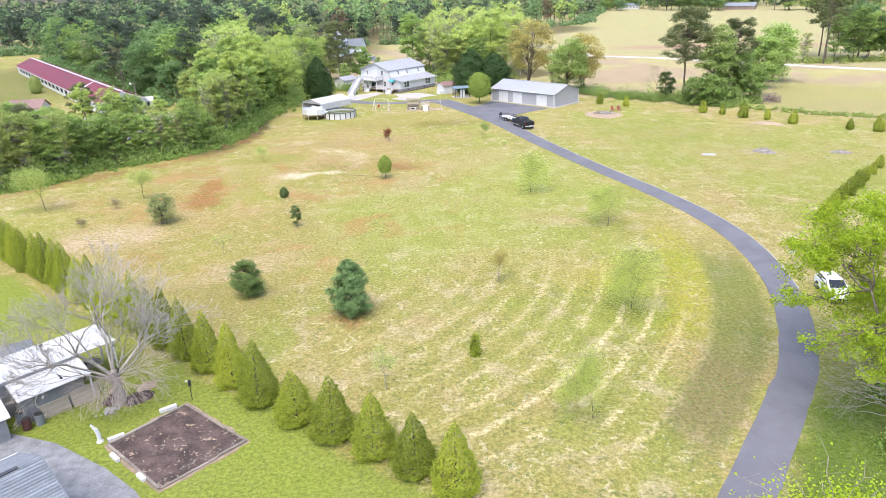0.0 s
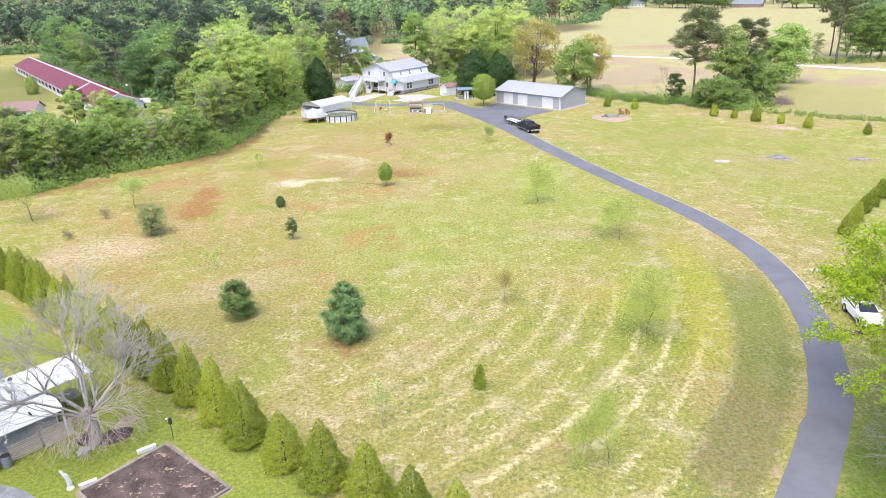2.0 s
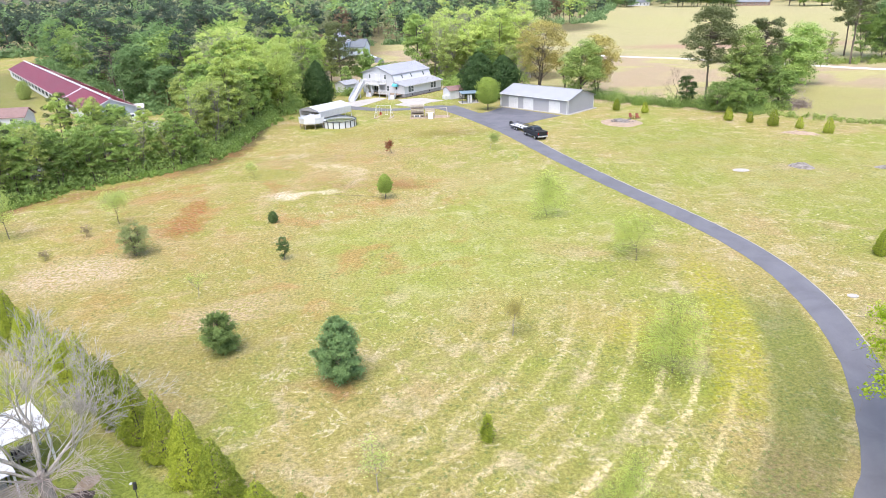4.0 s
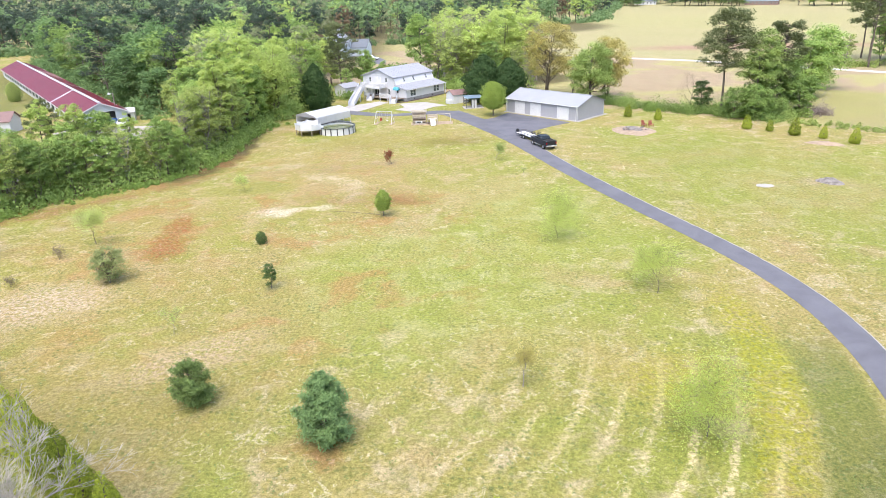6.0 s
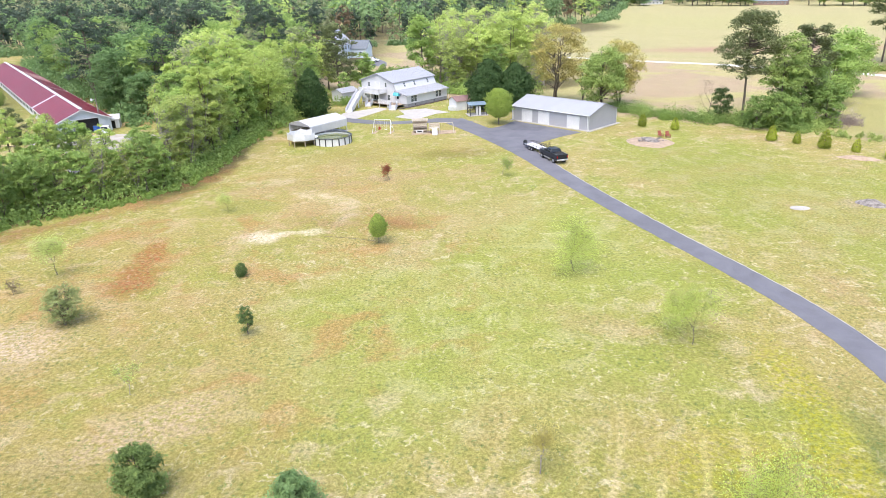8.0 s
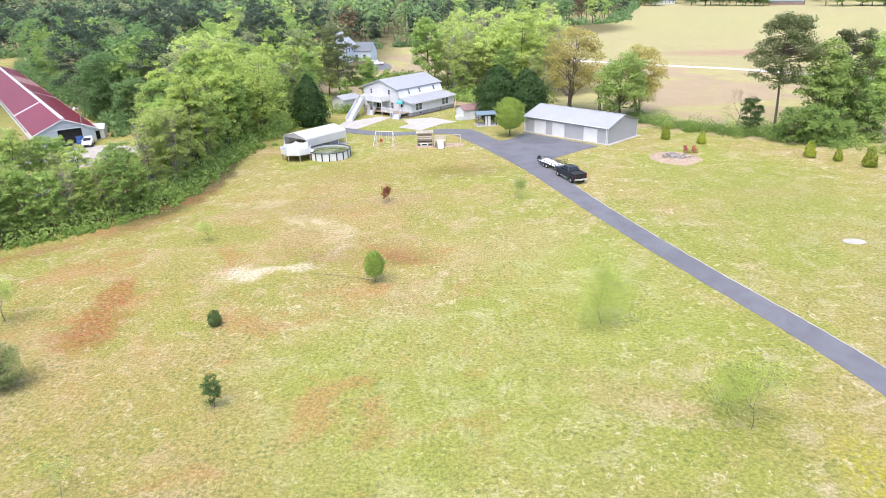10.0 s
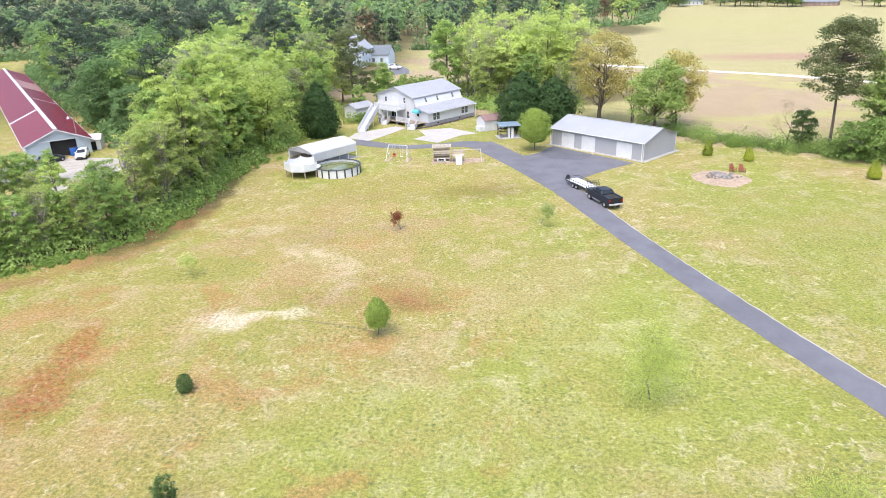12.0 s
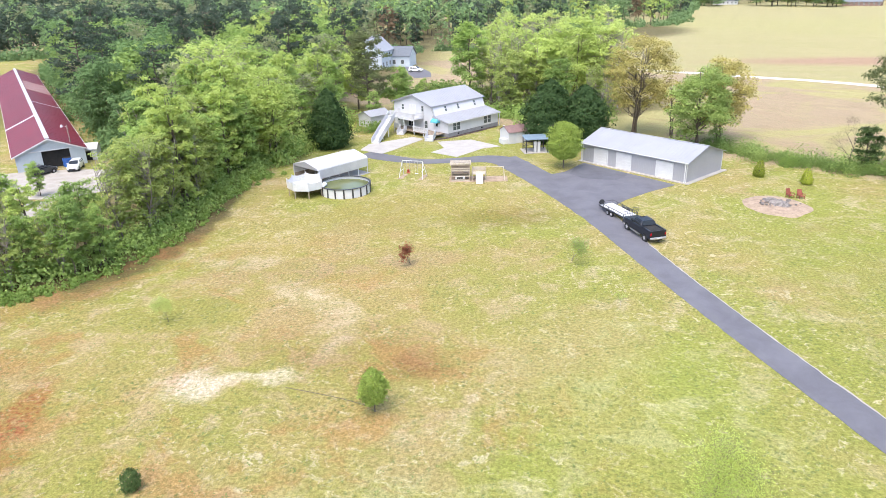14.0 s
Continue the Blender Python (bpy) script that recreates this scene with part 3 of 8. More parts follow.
def thin_tree(name, seed, height, depth, leaves, leaf, spread=0.5, up=0.3, stem=0.3, girth=0.05, weep=0.0, cloud=0.35, shrink=0.68):
    """A slender young tree: fine forked branches with a light veil of small leaves."""
    rng = np.random.default_rng(seed)
    paths, tips = [], []
    branching(rng, (0, 0, -0.1), (0, 0, 1), height * stem, girth, depth, paths, tips, spread, up, (2, 4), shrink)
    ends = np.array([t[0] for t in tips])
    k = height / max(ends[:, 2].max(), 0.1)
    paths = [[(x * k, y * k, z * k, r) for x, y, z, r in row] for row in paths]
    trunk = mesh_of(name + "_trunk", *tube_mesh(paths, 3))
    if not leaves:
        return trunk, None
    ends = ends * k
    q = ends[rng.integers(0, len(ends), leaves)]
    p = q + rng.normal(0, cloud, (leaves, 3)) - np.stack([0 * q[:, 0], 0 * q[:, 0], weep * rng.uniform(0, 1, leaves) ** 2], 1)
    p[:, 2] = np.maximum(p[:, 2], 0.15)
    v, f = leaf_mesh(p, rng.normal(size=(leaves, 3)) + (0, 0, 0.5), leaf * rng.uniform(0.6, 1.4, leaves), rng, 0.5)
    return trunk, mesh_of(name + "_crown", v, f)


def plant(name, meshes, bark, leaves, m, label, category="tree", group=""):
    t = thing(name, m, label, category, group)
    part("trunk", meshes[0], bark, t, smooth=True)
    if meshes[1]:
        part("crown", meshes[1], leaves, t)
    return t


# ---- surfaces ----
M_GROUND = ground_material()
M_ASPHALT = surface("worn_asphalt", (0.155, 0.153, 0.176), (0.094, 0.092, 0.108), 0.30, 0.85, 0, 60, 0.004, 0.8)
M_NEW_ASPHALT = surface("dark_relaid_asphalt", (0.120, 0.120, 0.142), (0.078, 0.078, 0.094), 0.5, 0.85, 0, 60, 0.004, 0.9)
M_CONCRETE = surface("pale_concrete", (0.43, 0.405, 0.385), (0.33, 0.31, 0.295), 0.5, 0.9, 0, 30, 0.004)
M_GRAVEL = surface("grey_gravel", (0.25, 0.255, 0.275), (0.14, 0.143, 0.155), 1.2, 0.95, 0, 9, 0.04, 1.3)
M_PALE_GRAVEL = surface("pale_gravel", (0.42, 0.385, 0.35), (0.28, 0.25, 0.215), 0.5, 0.95, 0, 9, 0.03)
M_ROAD_GRAVEL = surface("white_limestone_gravel", (0.74, 0.72, 0.68), (0.58, 0.56, 0.52), 0.5, 0.95, 0, 9, 0.03)
M_DRY_SOIL = surface("dry_crumbled_soil", (0.33, 0.25, 0.19), (0.17, 0.125, 0.09), 1.2, 0.95, 0, 16, 0.03, 1.2)
M_SOIL = surface("dark_garden_soil", (0.125, 0.088, 0.08), (0.03, 0.019, 0.017), 0.7, 0.95, 0, 14, 0.05, 1.4)
M_SAND = surface("sandy_spoil", (0.42, 0.32, 0.24), (0.24, 0.17, 0.12), 1.2, 0.95, 0, 14, 0.05, 1.2)
M_ASH = surface("ash_and_rubble", (0.30, 0.27, 0.25), (0.10, 0.085, 0.08), 2.2, 0.95, 0, 14, 0.05, 1.6)
M_WHITE = surface("white_paint", (0.68, 0.68, 0.69), (0.54, 0.54, 0.56), 0.8, 0.5, 0, 40, 0.002, 0.7)
M_SIDING = surface("white_vinyl_siding", (0.61, 0.61, 0.635), (0.52, 0.52, 0.555), 0.5, 0.5, 0, 30, 0.003, 0.7)
M_GREY_SIDING = surface("grey_metal_siding", (0.385, 0.385, 0.42), (0.335, 0.335, 0.365), 0.4, 0.5, 0.1, 30, 0.003, 0.7)
M_ROOF = surface("pale_metal_roof", (0.35, 0.355, 0.385), (0.30, 0.305, 0.335), 0.35, 0.5, 0.05, 30, 0.003, 0.8)
M_WHITE_ROOF = surface("white_metal_roof", (0.58, 0.58, 0.60), (0.42, 0.42, 0.435), 0.5, 0.45, 0.1, 30, 0.003, 0.9)
M_RED_ROOF = surface("faded_red_metal_roof", (0.195, 0.014, 0.030), (0.125, 0.008, 0.018), 0.12, 0.5, 0.1, 20, 0.003, 0.8)
M_PINK_ROOF = surface("worn_pinkish_metal", (0.40, 0.22, 0.21), (0.28, 0.14, 0.13), 0.3, 0.55, 0.1, 20, 0.003, 0.8)
M_STONE = surface("foundation_block", (0.30, 0.29, 0.30), (0.20, 0.195, 0.20), 1.5, 0.9, 0, 25, 0.01)
M_TIMBER = surface("weathered_timber", (0.40, 0.33, 0.26), (0.22, 0.175, 0.135), 1.5, 0.85, 0, 25, 0.006, 1.2, 0.3)
M_PALE_TIMBER = surface("pale_treated_timber", (0.56, 0.50, 0.42), (0.38, 0.32, 0.25), 1.5, 0.8, 0, 25, 0.006, 1.0, 0.3)
M_BARK = surface("grey_brown_bark", (0.20, 0.165, 0.13), (0.085, 0.066, 0.05), 2.5, 0.95, 0, 12, 0.03, 1.3, 0.0, (1, 1, 0.25))
M_PALE_BARK = surface("pale_grey_bark", (0.36, 0.315, 0.285), (0.18, 0.152, 0.135), 2.5, 0.95, 0, 12, 0.02, 1.2, 0.0, (1, 1, 0.3))
M_SILVER = surface("silver_grey_bark", (0.45, 0.41, 0.365), (0.26, 0.23, 0.20), 2.5, 0.95, 0, 12, 0.02, 1.2, 0.0, (1, 1, 0.3))
M_TWIG = surface("pinkish_grey_twigs", (0.56, 0.47, 0.44), (0.34, 0.27, 0.25), 2.5, 0.95)
M_BLACK = surface("black_rubber", (0.03, 0.03, 0.032), (0.016, 0.016, 0.017), 3, 0.7, 0, 40, 0.003)
M_STEEL = surface("dark_steel", (0.09, 0.09, 0.10), (0.04, 0.04, 0.045), 2, 0.5, 0.5, 40, 0.002)
M_ALU = surface("bright_metal", (0.62, 0.62, 0.64), (0.42, 0.42, 0.44), 2, 0.35, 0.7, 40, 0.002)
M_DARK = surface("dark_interior", (0.03, 0.028, 0.027), (0.012, 0.012, 0.012), 1, 0.95)
M_TRUCK = surface("dark_blue_grey_car_paint", (0.022, 0.026, 0.036), (0.015, 0.018, 0.026), 1, 0.28, 0.35, 200, 0.0005)
M_CARWHITE = surface("white_car_paint", (0.80, 0.81, 0.82), (0.72, 0.73, 0.74), 1, 0.25, 0.0, 200, 0.0005)
M_RED = surface("red_plastic", (0.40, 0.06, 0.022), (0.28, 0.04, 0.016), 1.5, 0.5)
M_BLUE = surface("blue_plastic", (0.03, 0.12, 0.42), (0.02, 0.08, 0.28), 1.5, 0.5)
M_TEAL = surface("teal_awning_cloth", (0.12, 0.44, 0.52), (0.08, 0.33, 0.40), 2, 0.8)
M_BLUEROOF = surface("blue_grey_tarpaulin", (0.20, 0.27, 0.33), (0.12, 0.17, 0.22), 1, 0.6)
M_SHINGLE = surface("grey_shingles", (0.235, 0.26, 0.295), (0.15, 0.168, 0.195), 2.0, 0.9, 0, 20, 0.01, 1.0, 0.35)
M_GREYWOOD = surface("grey_shed_board", (0.30, 0.30, 0.32), (0.19, 0.19, 0.205), 0.8, 0.8, 0, 20, 0.004, 1.0, 0.2)


def glass_material(name, tint, rough=0.08):
    m, nt, b = nodes_of(name)
    b.inputs["Base Color"].default_value = (*tint, 1)
    b.inputs["Roughness"].default_value, b.inputs["IOR"].default_value = rough, 1.5
    b.inputs["Specular IOR Level"].default_value = 0.4
    return m


M_GLASS = glass_material("dark_window_glass", (0.022, 0.026, 0.032), 0.15)
M_PANE = glass_material("curtained_window_glass", (0.10, 0.115, 0.12), 0.12)
M_WATER = glass_material("green_pool_water", (0.12, 0.135, 0.045), 0.06)
M_LAMP_RED = glass_material("red_lamp_glass", (0.45, 0.01, 0.02), 0.2)
M_LAMP_CLEAR = glass_material("clear_lamp_glass", (0.7, 0.7, 0.7), 0.1)

L_LIGHT = foliage("light_green_leaves", (0.46, 0.60, 0.19), (0.27, 0.38, 0.11), 0.48)
L_YELLOW = foliage("yellow_green_leaves", (0.57, 0.67, 0.21), (0.38, 0.47, 0.14), 0.5)
L_MID = foliage("mid_green_leaves", (0.35, 0.48, 0.145), (0.165, 0.25, 0.073), 0.43)
L_OLIVE = foliage("olive_spring_leaves", (0.49, 0.57, 0.19), (0.31, 0.375, 0.115), 0.45)
L_BRONZE = foliage("bronze_spring_leaves", (0.60, 0.53, 0.19), (0.41, 0.36, 0.125), 0.45)
L_RUST = foliage("rusty_spring_leaves", (0.34, 0.13, 0.075), (0.18, 0.065, 0.04), 0.4)
L_DARK = foliage("dark_evergreen_leaves", (0.095, 0.165, 0.055), (0.022, 0.044, 0.017), 0.26)
L_PINE = foliage("pine_needles", (0.22, 0.25, 0.105), (0.08, 0.10, 0.05), 0.3)
L_BLUEPINE = foliage("blue_green_needles", (0.25, 0.38, 0.15), (0.075, 0.128, 0.05), 0.3, 0.0, 4.0)
L_ARBOR = foliage("golden_green_sprays", (0.56, 0.62, 0.08), (0.095, 0.145, 0.022), 0.35, 0.0, 6.0)
L_WILLOW = foliage("willow_leaves", (0.62, 0.71, 0.19), (0.47, 0.57, 0.14), 0.5)
L_SPRING = foliage("pale_lime_leaves", (0.64, 0.74, 0.25), (0.46, 0.55, 0.17), 0.5)
L_PEAR = foliage("fresh_pear_leaves", (0.44, 0.54, 0.125), (0.13, 0.21, 0.045), 0.42)
L_GREENPINE = foliage("olive_green_needles", (0.25, 0.345, 0.11), (0.07, 0.11, 0.036), 0.3, 0.0, 4.0)
L_FOREST = foliage("deep_green_leaves", (0.25, 0.38, 0.15), (0.115, 0.19, 0.075), 0.4)
M_CHAIR = surface("faded_red_brown_paint", (0.30, 0.085, 0.05), (0.20, 0.055, 0.035), 2, 0.6)
M_SHED_ROOF = surface("pinkish_brown_shingles", (0.26, 0.165, 0.155), (0.17, 0.105, 0.10), 1.5, 0.85)
L_HOLLY = foliage("glossy_holly_leaves", (0.19, 0.28, 0.09), (0.05, 0.085, 0.03), 0.3, 0.0, 6.0)
L_OAK = foliage("fresh_oak_leaves", (0.40, 0.51, 0.16), (0.22, 0.30, 0.09), 0.45)
L_GREY = foliage("grey_green_leaves", (0.35, 0.40, 0.165), (0.13, 0.165, 0.065), 0.35)
L_VINE = foliage("fresh_undergrowth_leaves", (0.34, 0.47, 0.125), (0.15, 0.24, 0.06), 0.42)
L_LIME = foliage("bright_lime_leaves", (0.50, 0.60, 0.05), (0.28, 0.41, 0.035), 0.5)
L_DRY = foliage("dry_brown_leaves", (0.30, 0.24, 0.17), (0.16, 0.12, 0.085), 0.2)

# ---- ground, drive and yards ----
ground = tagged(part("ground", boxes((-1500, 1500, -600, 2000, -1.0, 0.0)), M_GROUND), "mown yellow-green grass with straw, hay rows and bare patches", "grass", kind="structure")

DRIVE = ((9.5, 18.0, 2.7), (13.5, 24.5, 2.7), (17.9, 30.8, 2.7), (22.1, 36.9, 2.7), (25.4, 42.2, 2.7), (28.6, 50.0, 2.75), (30.3, 57.0, 2.75), (31.0, 63.5, 2.8), (30.8, 70.5, 2.85), (29.2, 78.5, 2.9), (26.4, 87.0, 2.9), (22.9, 96.0, 2.9), (19.1, 106.5, 3.0), (16.0, 115.5, 3.1), (13.0, 125.0, 3.3), (9.4, 137.0, 4.0), (5.2, 148.5, 5.0), (1.0, 157.5, 5.0), (-3.6, 166.5, 5.2))
drive = tagged(part("road", strip(DRIVE, -0.1, 0.025, 1.0, 0.035), M_ASPHALT), "narrow curving driveway of worn grey asphalt", "driveway", kind="structure")
_line = np.array(spline(DRIVE, 1.0))
_way = np.gradient(_line[:, :2], axis=0)
_way /= np.linalg.norm(_way, axis=1)[:, None]
_rim = [(x + n[1] * (w / 2 + 0.04), y - n[0] * (w / 2 + 0.03), 0.13) for (x, y, w), n in zip(_line[40:-14:6], _way[40:-14:6])]
verge = tagged(part("trim", strip(_rim, -0.1, 0.03, 0.7, 0.045, 7), M_PALE_GRAVEL), "pale gravel rim along the driveway's edge", "edging", kind="structure")
branch = tagged(part("road", strip(((-0.6, 162.0, 5.0), (-5.0, 165.8, 4.6), (-10.5, 165.0, 3.2), (-16.5, 164.3, 2.8), (-22.0, 166.3, 3.4), (-27.3, 169.5, 3.8)), -0.1, 0.031, 1.0, 0.03, 2), M_ASPHALT), "asphalt branch of the driveway towards the carport", "driveway", kind="structure")
pad = tagged(part("pavement", prism(bmesh.new(), ((1.6, 156.6), (5.0, 147.0), (8.2, 139.0), (10.3, 137.3), (11.0, 140.5), (11.8, 142.2), (13.2, 144.3), (17.0, 148.1), (21.1, 151.4), (9.4, 163.4), (8.6, 162.2), (7.6, 160.4), (6.2, 158.1), (4.6, 157.0), (3.0, 156.7)), -0.1, 0.037), M_ASPHALT), "asphalt parking apron before the grey workshop", "pavement", kind="structure")
patch_new = tagged(part("pavement", prism(bmesh.new(), ((7.8, 160.3), (9.6, 162.8), (15.6, 156.8), (13.2, 153.6), (8.6, 154.6), (6.8, 157.2)), -0.1, 0.042), M_NEW_ASPHALT), "darker relaid asphalt before the workshop's doors", "pavement", kind="structure")
apron = tagged(part("pavement", prism(bmesh.new(), ((-15.8, 170.4), (-13.9, 173.4), (-15.6, 178.2), (-9.6, 179.9), (-4.0, 174.6), (-7.0, 173.2), (-11.1, 167.2)), -0.1, 0.043), M_CONCRETE), "pale concrete apron in front of the house", "pavement", kind="structure")
walkway = tagged(part("pavement", prism(bmesh.new(), ((-28.6, 172.0), (-28.0, 176.4), (-20.8, 182.2), (-18.4, 180.6), (-23.0, 171.4), (-24.2, 169.4)), -0.1, 0.047), M_CONCRETE), "pale concrete parking strip beside the house", "pavement", kind="structure")
farm_road = tagged(part("road", strip(((20, 284, 3.2), (56, 258, 3.2), (78, 243, 3.2), (110, 213, 3.2), (126, 200, 3.2), (190, 150, 3.2)), -0.1, 0.03, 4.0, 0.2, 3), M_ROAD_GRAVEL), "pale gravel farm road across the fields", "road", kind="structure")
yard = tagged(part("pavement", prism(bmesh.new(), [(-72 + 13 * math.cos(a) * (1 + 0.15 * math.sin(3 * a)), 151 + 9 * math.sin(a) * (1 + 0.1 * math.cos(2 * a))) for a in np.linspace(0, 2 * math.pi, 40, endpoint=False)], -0.1, 0.026), M_PALE_GRAVEL), "pale gravel yard before the red barn", "yard", kind="structure")
lane = tagged(part("road", strip(((-68, 142, 4.0), (-65, 132, 3.5), (-68, 122, 3.2), (-76, 112, 3.2), (-92, 98, 3.2)), -0.1, 0.022, 2.0, 0.15, 4), M_PALE_GRAVEL), "pale gravel lane behind the hedgerow trees", "road", kind="structure")
court = tagged(part("pavement", prism(bmesh.new(), ((-60, 18), (-16.5, 18), (-16.6, 27.0), (-18.6, 29.2), (-21.3, 31.2), (-25.7, 33.7), (-30.0, 35.0), (-60, 38)), -0.1, 0.03), M_GRAVEL), "grey gravel yard beside the neighbour's house", "yard", kind="structure")
far_drive = tagged(part("road", strip(((-30, 262, 5), (-33, 274, 7), (-38, 290, 4)), -0.1, 0.03, 3.0, 0.05, 5), M_ASPHALT), "grey driveway of the farther house", "driveway", kind="structure")


# ---- trees ----
def at(x, y, size=1.0, turn=None, rng=random):
    return pose(x, y, 0, 0, 0, rng.uniform(0, 360) if turn is None else turn) @ Matrix.Scale(size, 4)


def planted(first, places, rng):
    """Copies of a plant at (x, y, size)."""
    for x, y, size in places:
        c = copy_thing(first, pose(x, y, 0, 0, 0, rng.uniform(0, 360)))
        c.scale = (size * rng.uniform(0.93, 1.07), size * rng.uniform(0.93, 1.07), size)


R = random.Random(5)
# the arborvitae hedge along the parcel's near side
hedge_kinds = [cone_tree("arborvitae", 20 + i, 5.2, 1.78, 7600, 0.13, 0.86, 0.0, 0.32, 170) for i in range(4)]
# (x, y, height, spread)
HEDGE = [(-0.35, 29.0, 4.5, 1.0), (-2.8, 30.8, 3.9, 0.98), (-5.4, 32.5, 4.2, 1.02), (-8.2, 34.2, 4.4, 1.03), (-11.0, 35.9, 3.8, 0.98), (-14.05, 38.2, 4.7, 1.02), (-16.6, 40.5, 5.0, 0.92), (-19.1, 42.7, 4.8, 0.88), (-21.6, 44.6, 5.0, 0.88)]
for i in range(16):
    HEDGE.append((-23.7 - i * 1.95 + R.uniform(-0.2, 0.2), 46.2 + i * 1.55 + R.uniform(-0.2, 0.2), 4.9 * R.uniform(0.9, 1.1), R.uniform(0.74, 0.88)))
hedge_first = []
for i, (x, y, h, wide) in enumerate((px + 0.28, py, h, w) for px, py, h, w in HEDGE):
    if i < 4:
        hedge_first.append(plant("arborvitae", hedge_kinds[i], M_BARK, L_ARBOR, pose(x, y, 0), "golden-green cone-shaped arborvitae in a hedge row", "shrub", "arborvitae hedge"))
    c = hedge_first[i] if i < 4 else copy_thing(hedge_first[i % 4], pose(x, y, 0, 0, 0, R.uniform(0, 360)))
    c.scale = (wide, wide, h / 5.0)
# cone shrubs along the fields
small_cone = plant("cone_shrub", cone_tree("cone", 31, 2.6, 1.08, 2000, 0.16, 0.55, 0.03, 0.35, 22), M_BARK, L_ARBOR, pose(33.5, 155.8, 0), "small golden-green conical evergreen in the grass", "shrub", "conical shrubs")
planted(small_cone, ((38.6, 152.0, 0.93), (52.1, 141.6, 1.07), (55.3, 139.2, 0.85), (58.1, 135.6, 1.24), (61.7, 132.7, 0.9), (64.7, 128.3, 1.1), (72.0, 122.0, 0.83), (75.8, 119.6, 1.2), (79.5, 116.3, 1.0), (42.4, 72.8, 0.98), (44.3, 75.2, 0.96), (46.2, 77.6, 0.93), (48.5, 80.2, 0.95), (50.8, 82.7, 0.98), (53.6, 85.8, 1.03), (56.3, 89.0, 0.8), (59.1, 92.2, 0.7), (62.0, 95.5, 0.8)), R)
# evergreens and young trees on the lawn
plant("pine_tree", whorl_pine("lawn_pine", 41, 5.0, 2.25, 0.22, 13, 0.05, 11, 150, 0.6), M_BARK, L_BLUEPINE, pose(-9.1, 51.4, 0), "young blue-green white pine standing on the lawn", "tree")
plant("pine_bush", whorl_pine("round_pine", 42, 3.35, 1.75, 0.2, 9, 0.08, 11, 120, 0.42), M_BARK, L_GREENPINE, pose(-19.5, 55.6, 0), "rounded olive-green pine bush on the lawn", "shrub")
plant("evergreen_bush", broadleaf("grey_bush", 43, 4.0, 2.0, 0.1, 5200, 0.15, 90, 0.45, 16, 0.07, 4, 0.24), M_BARK, L_GREY, pose(-36.2, 77.2, 0), "loose olive-green evergreen bush on the lawn", "shrub")
plant("holly_tree", broadleaf("holly", 44, 2.75, 0.85, 0.35, 1500, 0.14, 40, 0.45, 10, 0.05, 1, 0.3), M_BARK, L_HOLLY, pose(-19.0, 75.0, 0), "small dark green holly on a short trunk", "tree")
plant("boxwood_bush", egg_tree("box_bush", 45, 1.4, 0.8, 0.0, 1500, 0.13, 0.4, 0.6, 40), M_BARK, L_HOLLY, pose(-23.4, 87.3, 0), "low dark green egg-shaped bush on the grass", "shrub")
plant("pear_tree", egg_tree("young_pear", 46, 3.4, 1.35, 0.9, 4200, 0.15, 0.40, 0.6, 34, 0.06), M_BARK, L_PEAR, pose(-10.3, 96.0, 0), "young green pear tree with a neat oval crown", "tree")
plant("red_maple", thin_tree("red_maple", 47, 2.3, 4, 520, 0.22, 0.55, 0.3, 0.3, 0.05, 0.0, 0.2), M_BARK, L_RUST, pose(-11.8, 121.8, 0), "small maple with dark red spring leaves", "tree")
willow_a = plant("willow_tree", thin_tree("willow_a", 48, 6.2, 5, 9500, 0.10, 0.8, 0.18, 0.2, 0.07, 2.6, 0.36, 0.82), M_BARK, L_WILLOW, pose(15.3, 51.4, 0), "young willow with a thin veil of pale leaves", "tree", "young willows")
willow_b = plant("willow_tree", thin_tree("willow_b", 49, 5.4, 5, 8000, 0.10, 0.72, 0.22, 0.2, 0.055, 2.2, 0.36, 0.82), M_BARK, L_WILLOW, pose(8.9, 35.5, 0), "slender willow sapling with pale yellow-green leaves", "tree", "young willows")
willow_b.scale = (0.62, 0.62, 0.92)
planted(willow_a, ((10.4, 87.2, 0.95),), R)
planted(willow_b, ((17.7, 72.6, 0.9),), R)
sap = plant("sapling", thin_tree("sapling", 50, 3.0, 4, 620, 0.12, 0.5, 0.4, 0.32, 0.055, 0.0, 0.25), M_PALE_BARK, L_YELLOW, pose(-5.0, 39.3, 0), "thin staked sapling with sparse new leaves", "tree", "saplings")
planted(sap, ((-25.1, 66.0, 0.75), (8.6, 113.0, 0.45)), R)
plant("sapling", thin_tree("leafy_sapling", 55, 2.6, 4, 900, 0.15, 0.5, 0.35, 0.32, 0.05, 0.0, 0.3), M_PALE_BARK, L_OAK, pose(5.0, 123.6, 0), "short green sapling in the grass beside the drive", "tree", "saplings")
plant("sapling", thin_tree("rust_sapling", 51, 3.0, 4, 1700, 0.12, 0.45, 0.4, 0.32, 0.06, 0.0, 0.3), M_PALE_BARK, L_BRONZE, pose(4.1, 57.4, 0), "thin sapling with bronze new leaves", "tree", "saplings")
plant("spruce_seedling", whorl_pine("seedling", 52, 1.75, 0.62, 0.16, 8, 0.04, 7, 40, 0.8), M_BARK, L_ARBOR, pose(1.5, 44.0, 0), "waist-high green conifer seedling in the grass", "shrub")
bushy = plant("maple_sapling", thin_tree("maple_sapling", 53, 4.4, 5, 2600, 0.14, 0.6, 0.3, 0.22, 0.06, 0.5, 0.42), M_BARK, L_SPRING, pose(-43.3, 88.2, 0), "young maple with yellow-green spring leaves", "tree", "young maples")
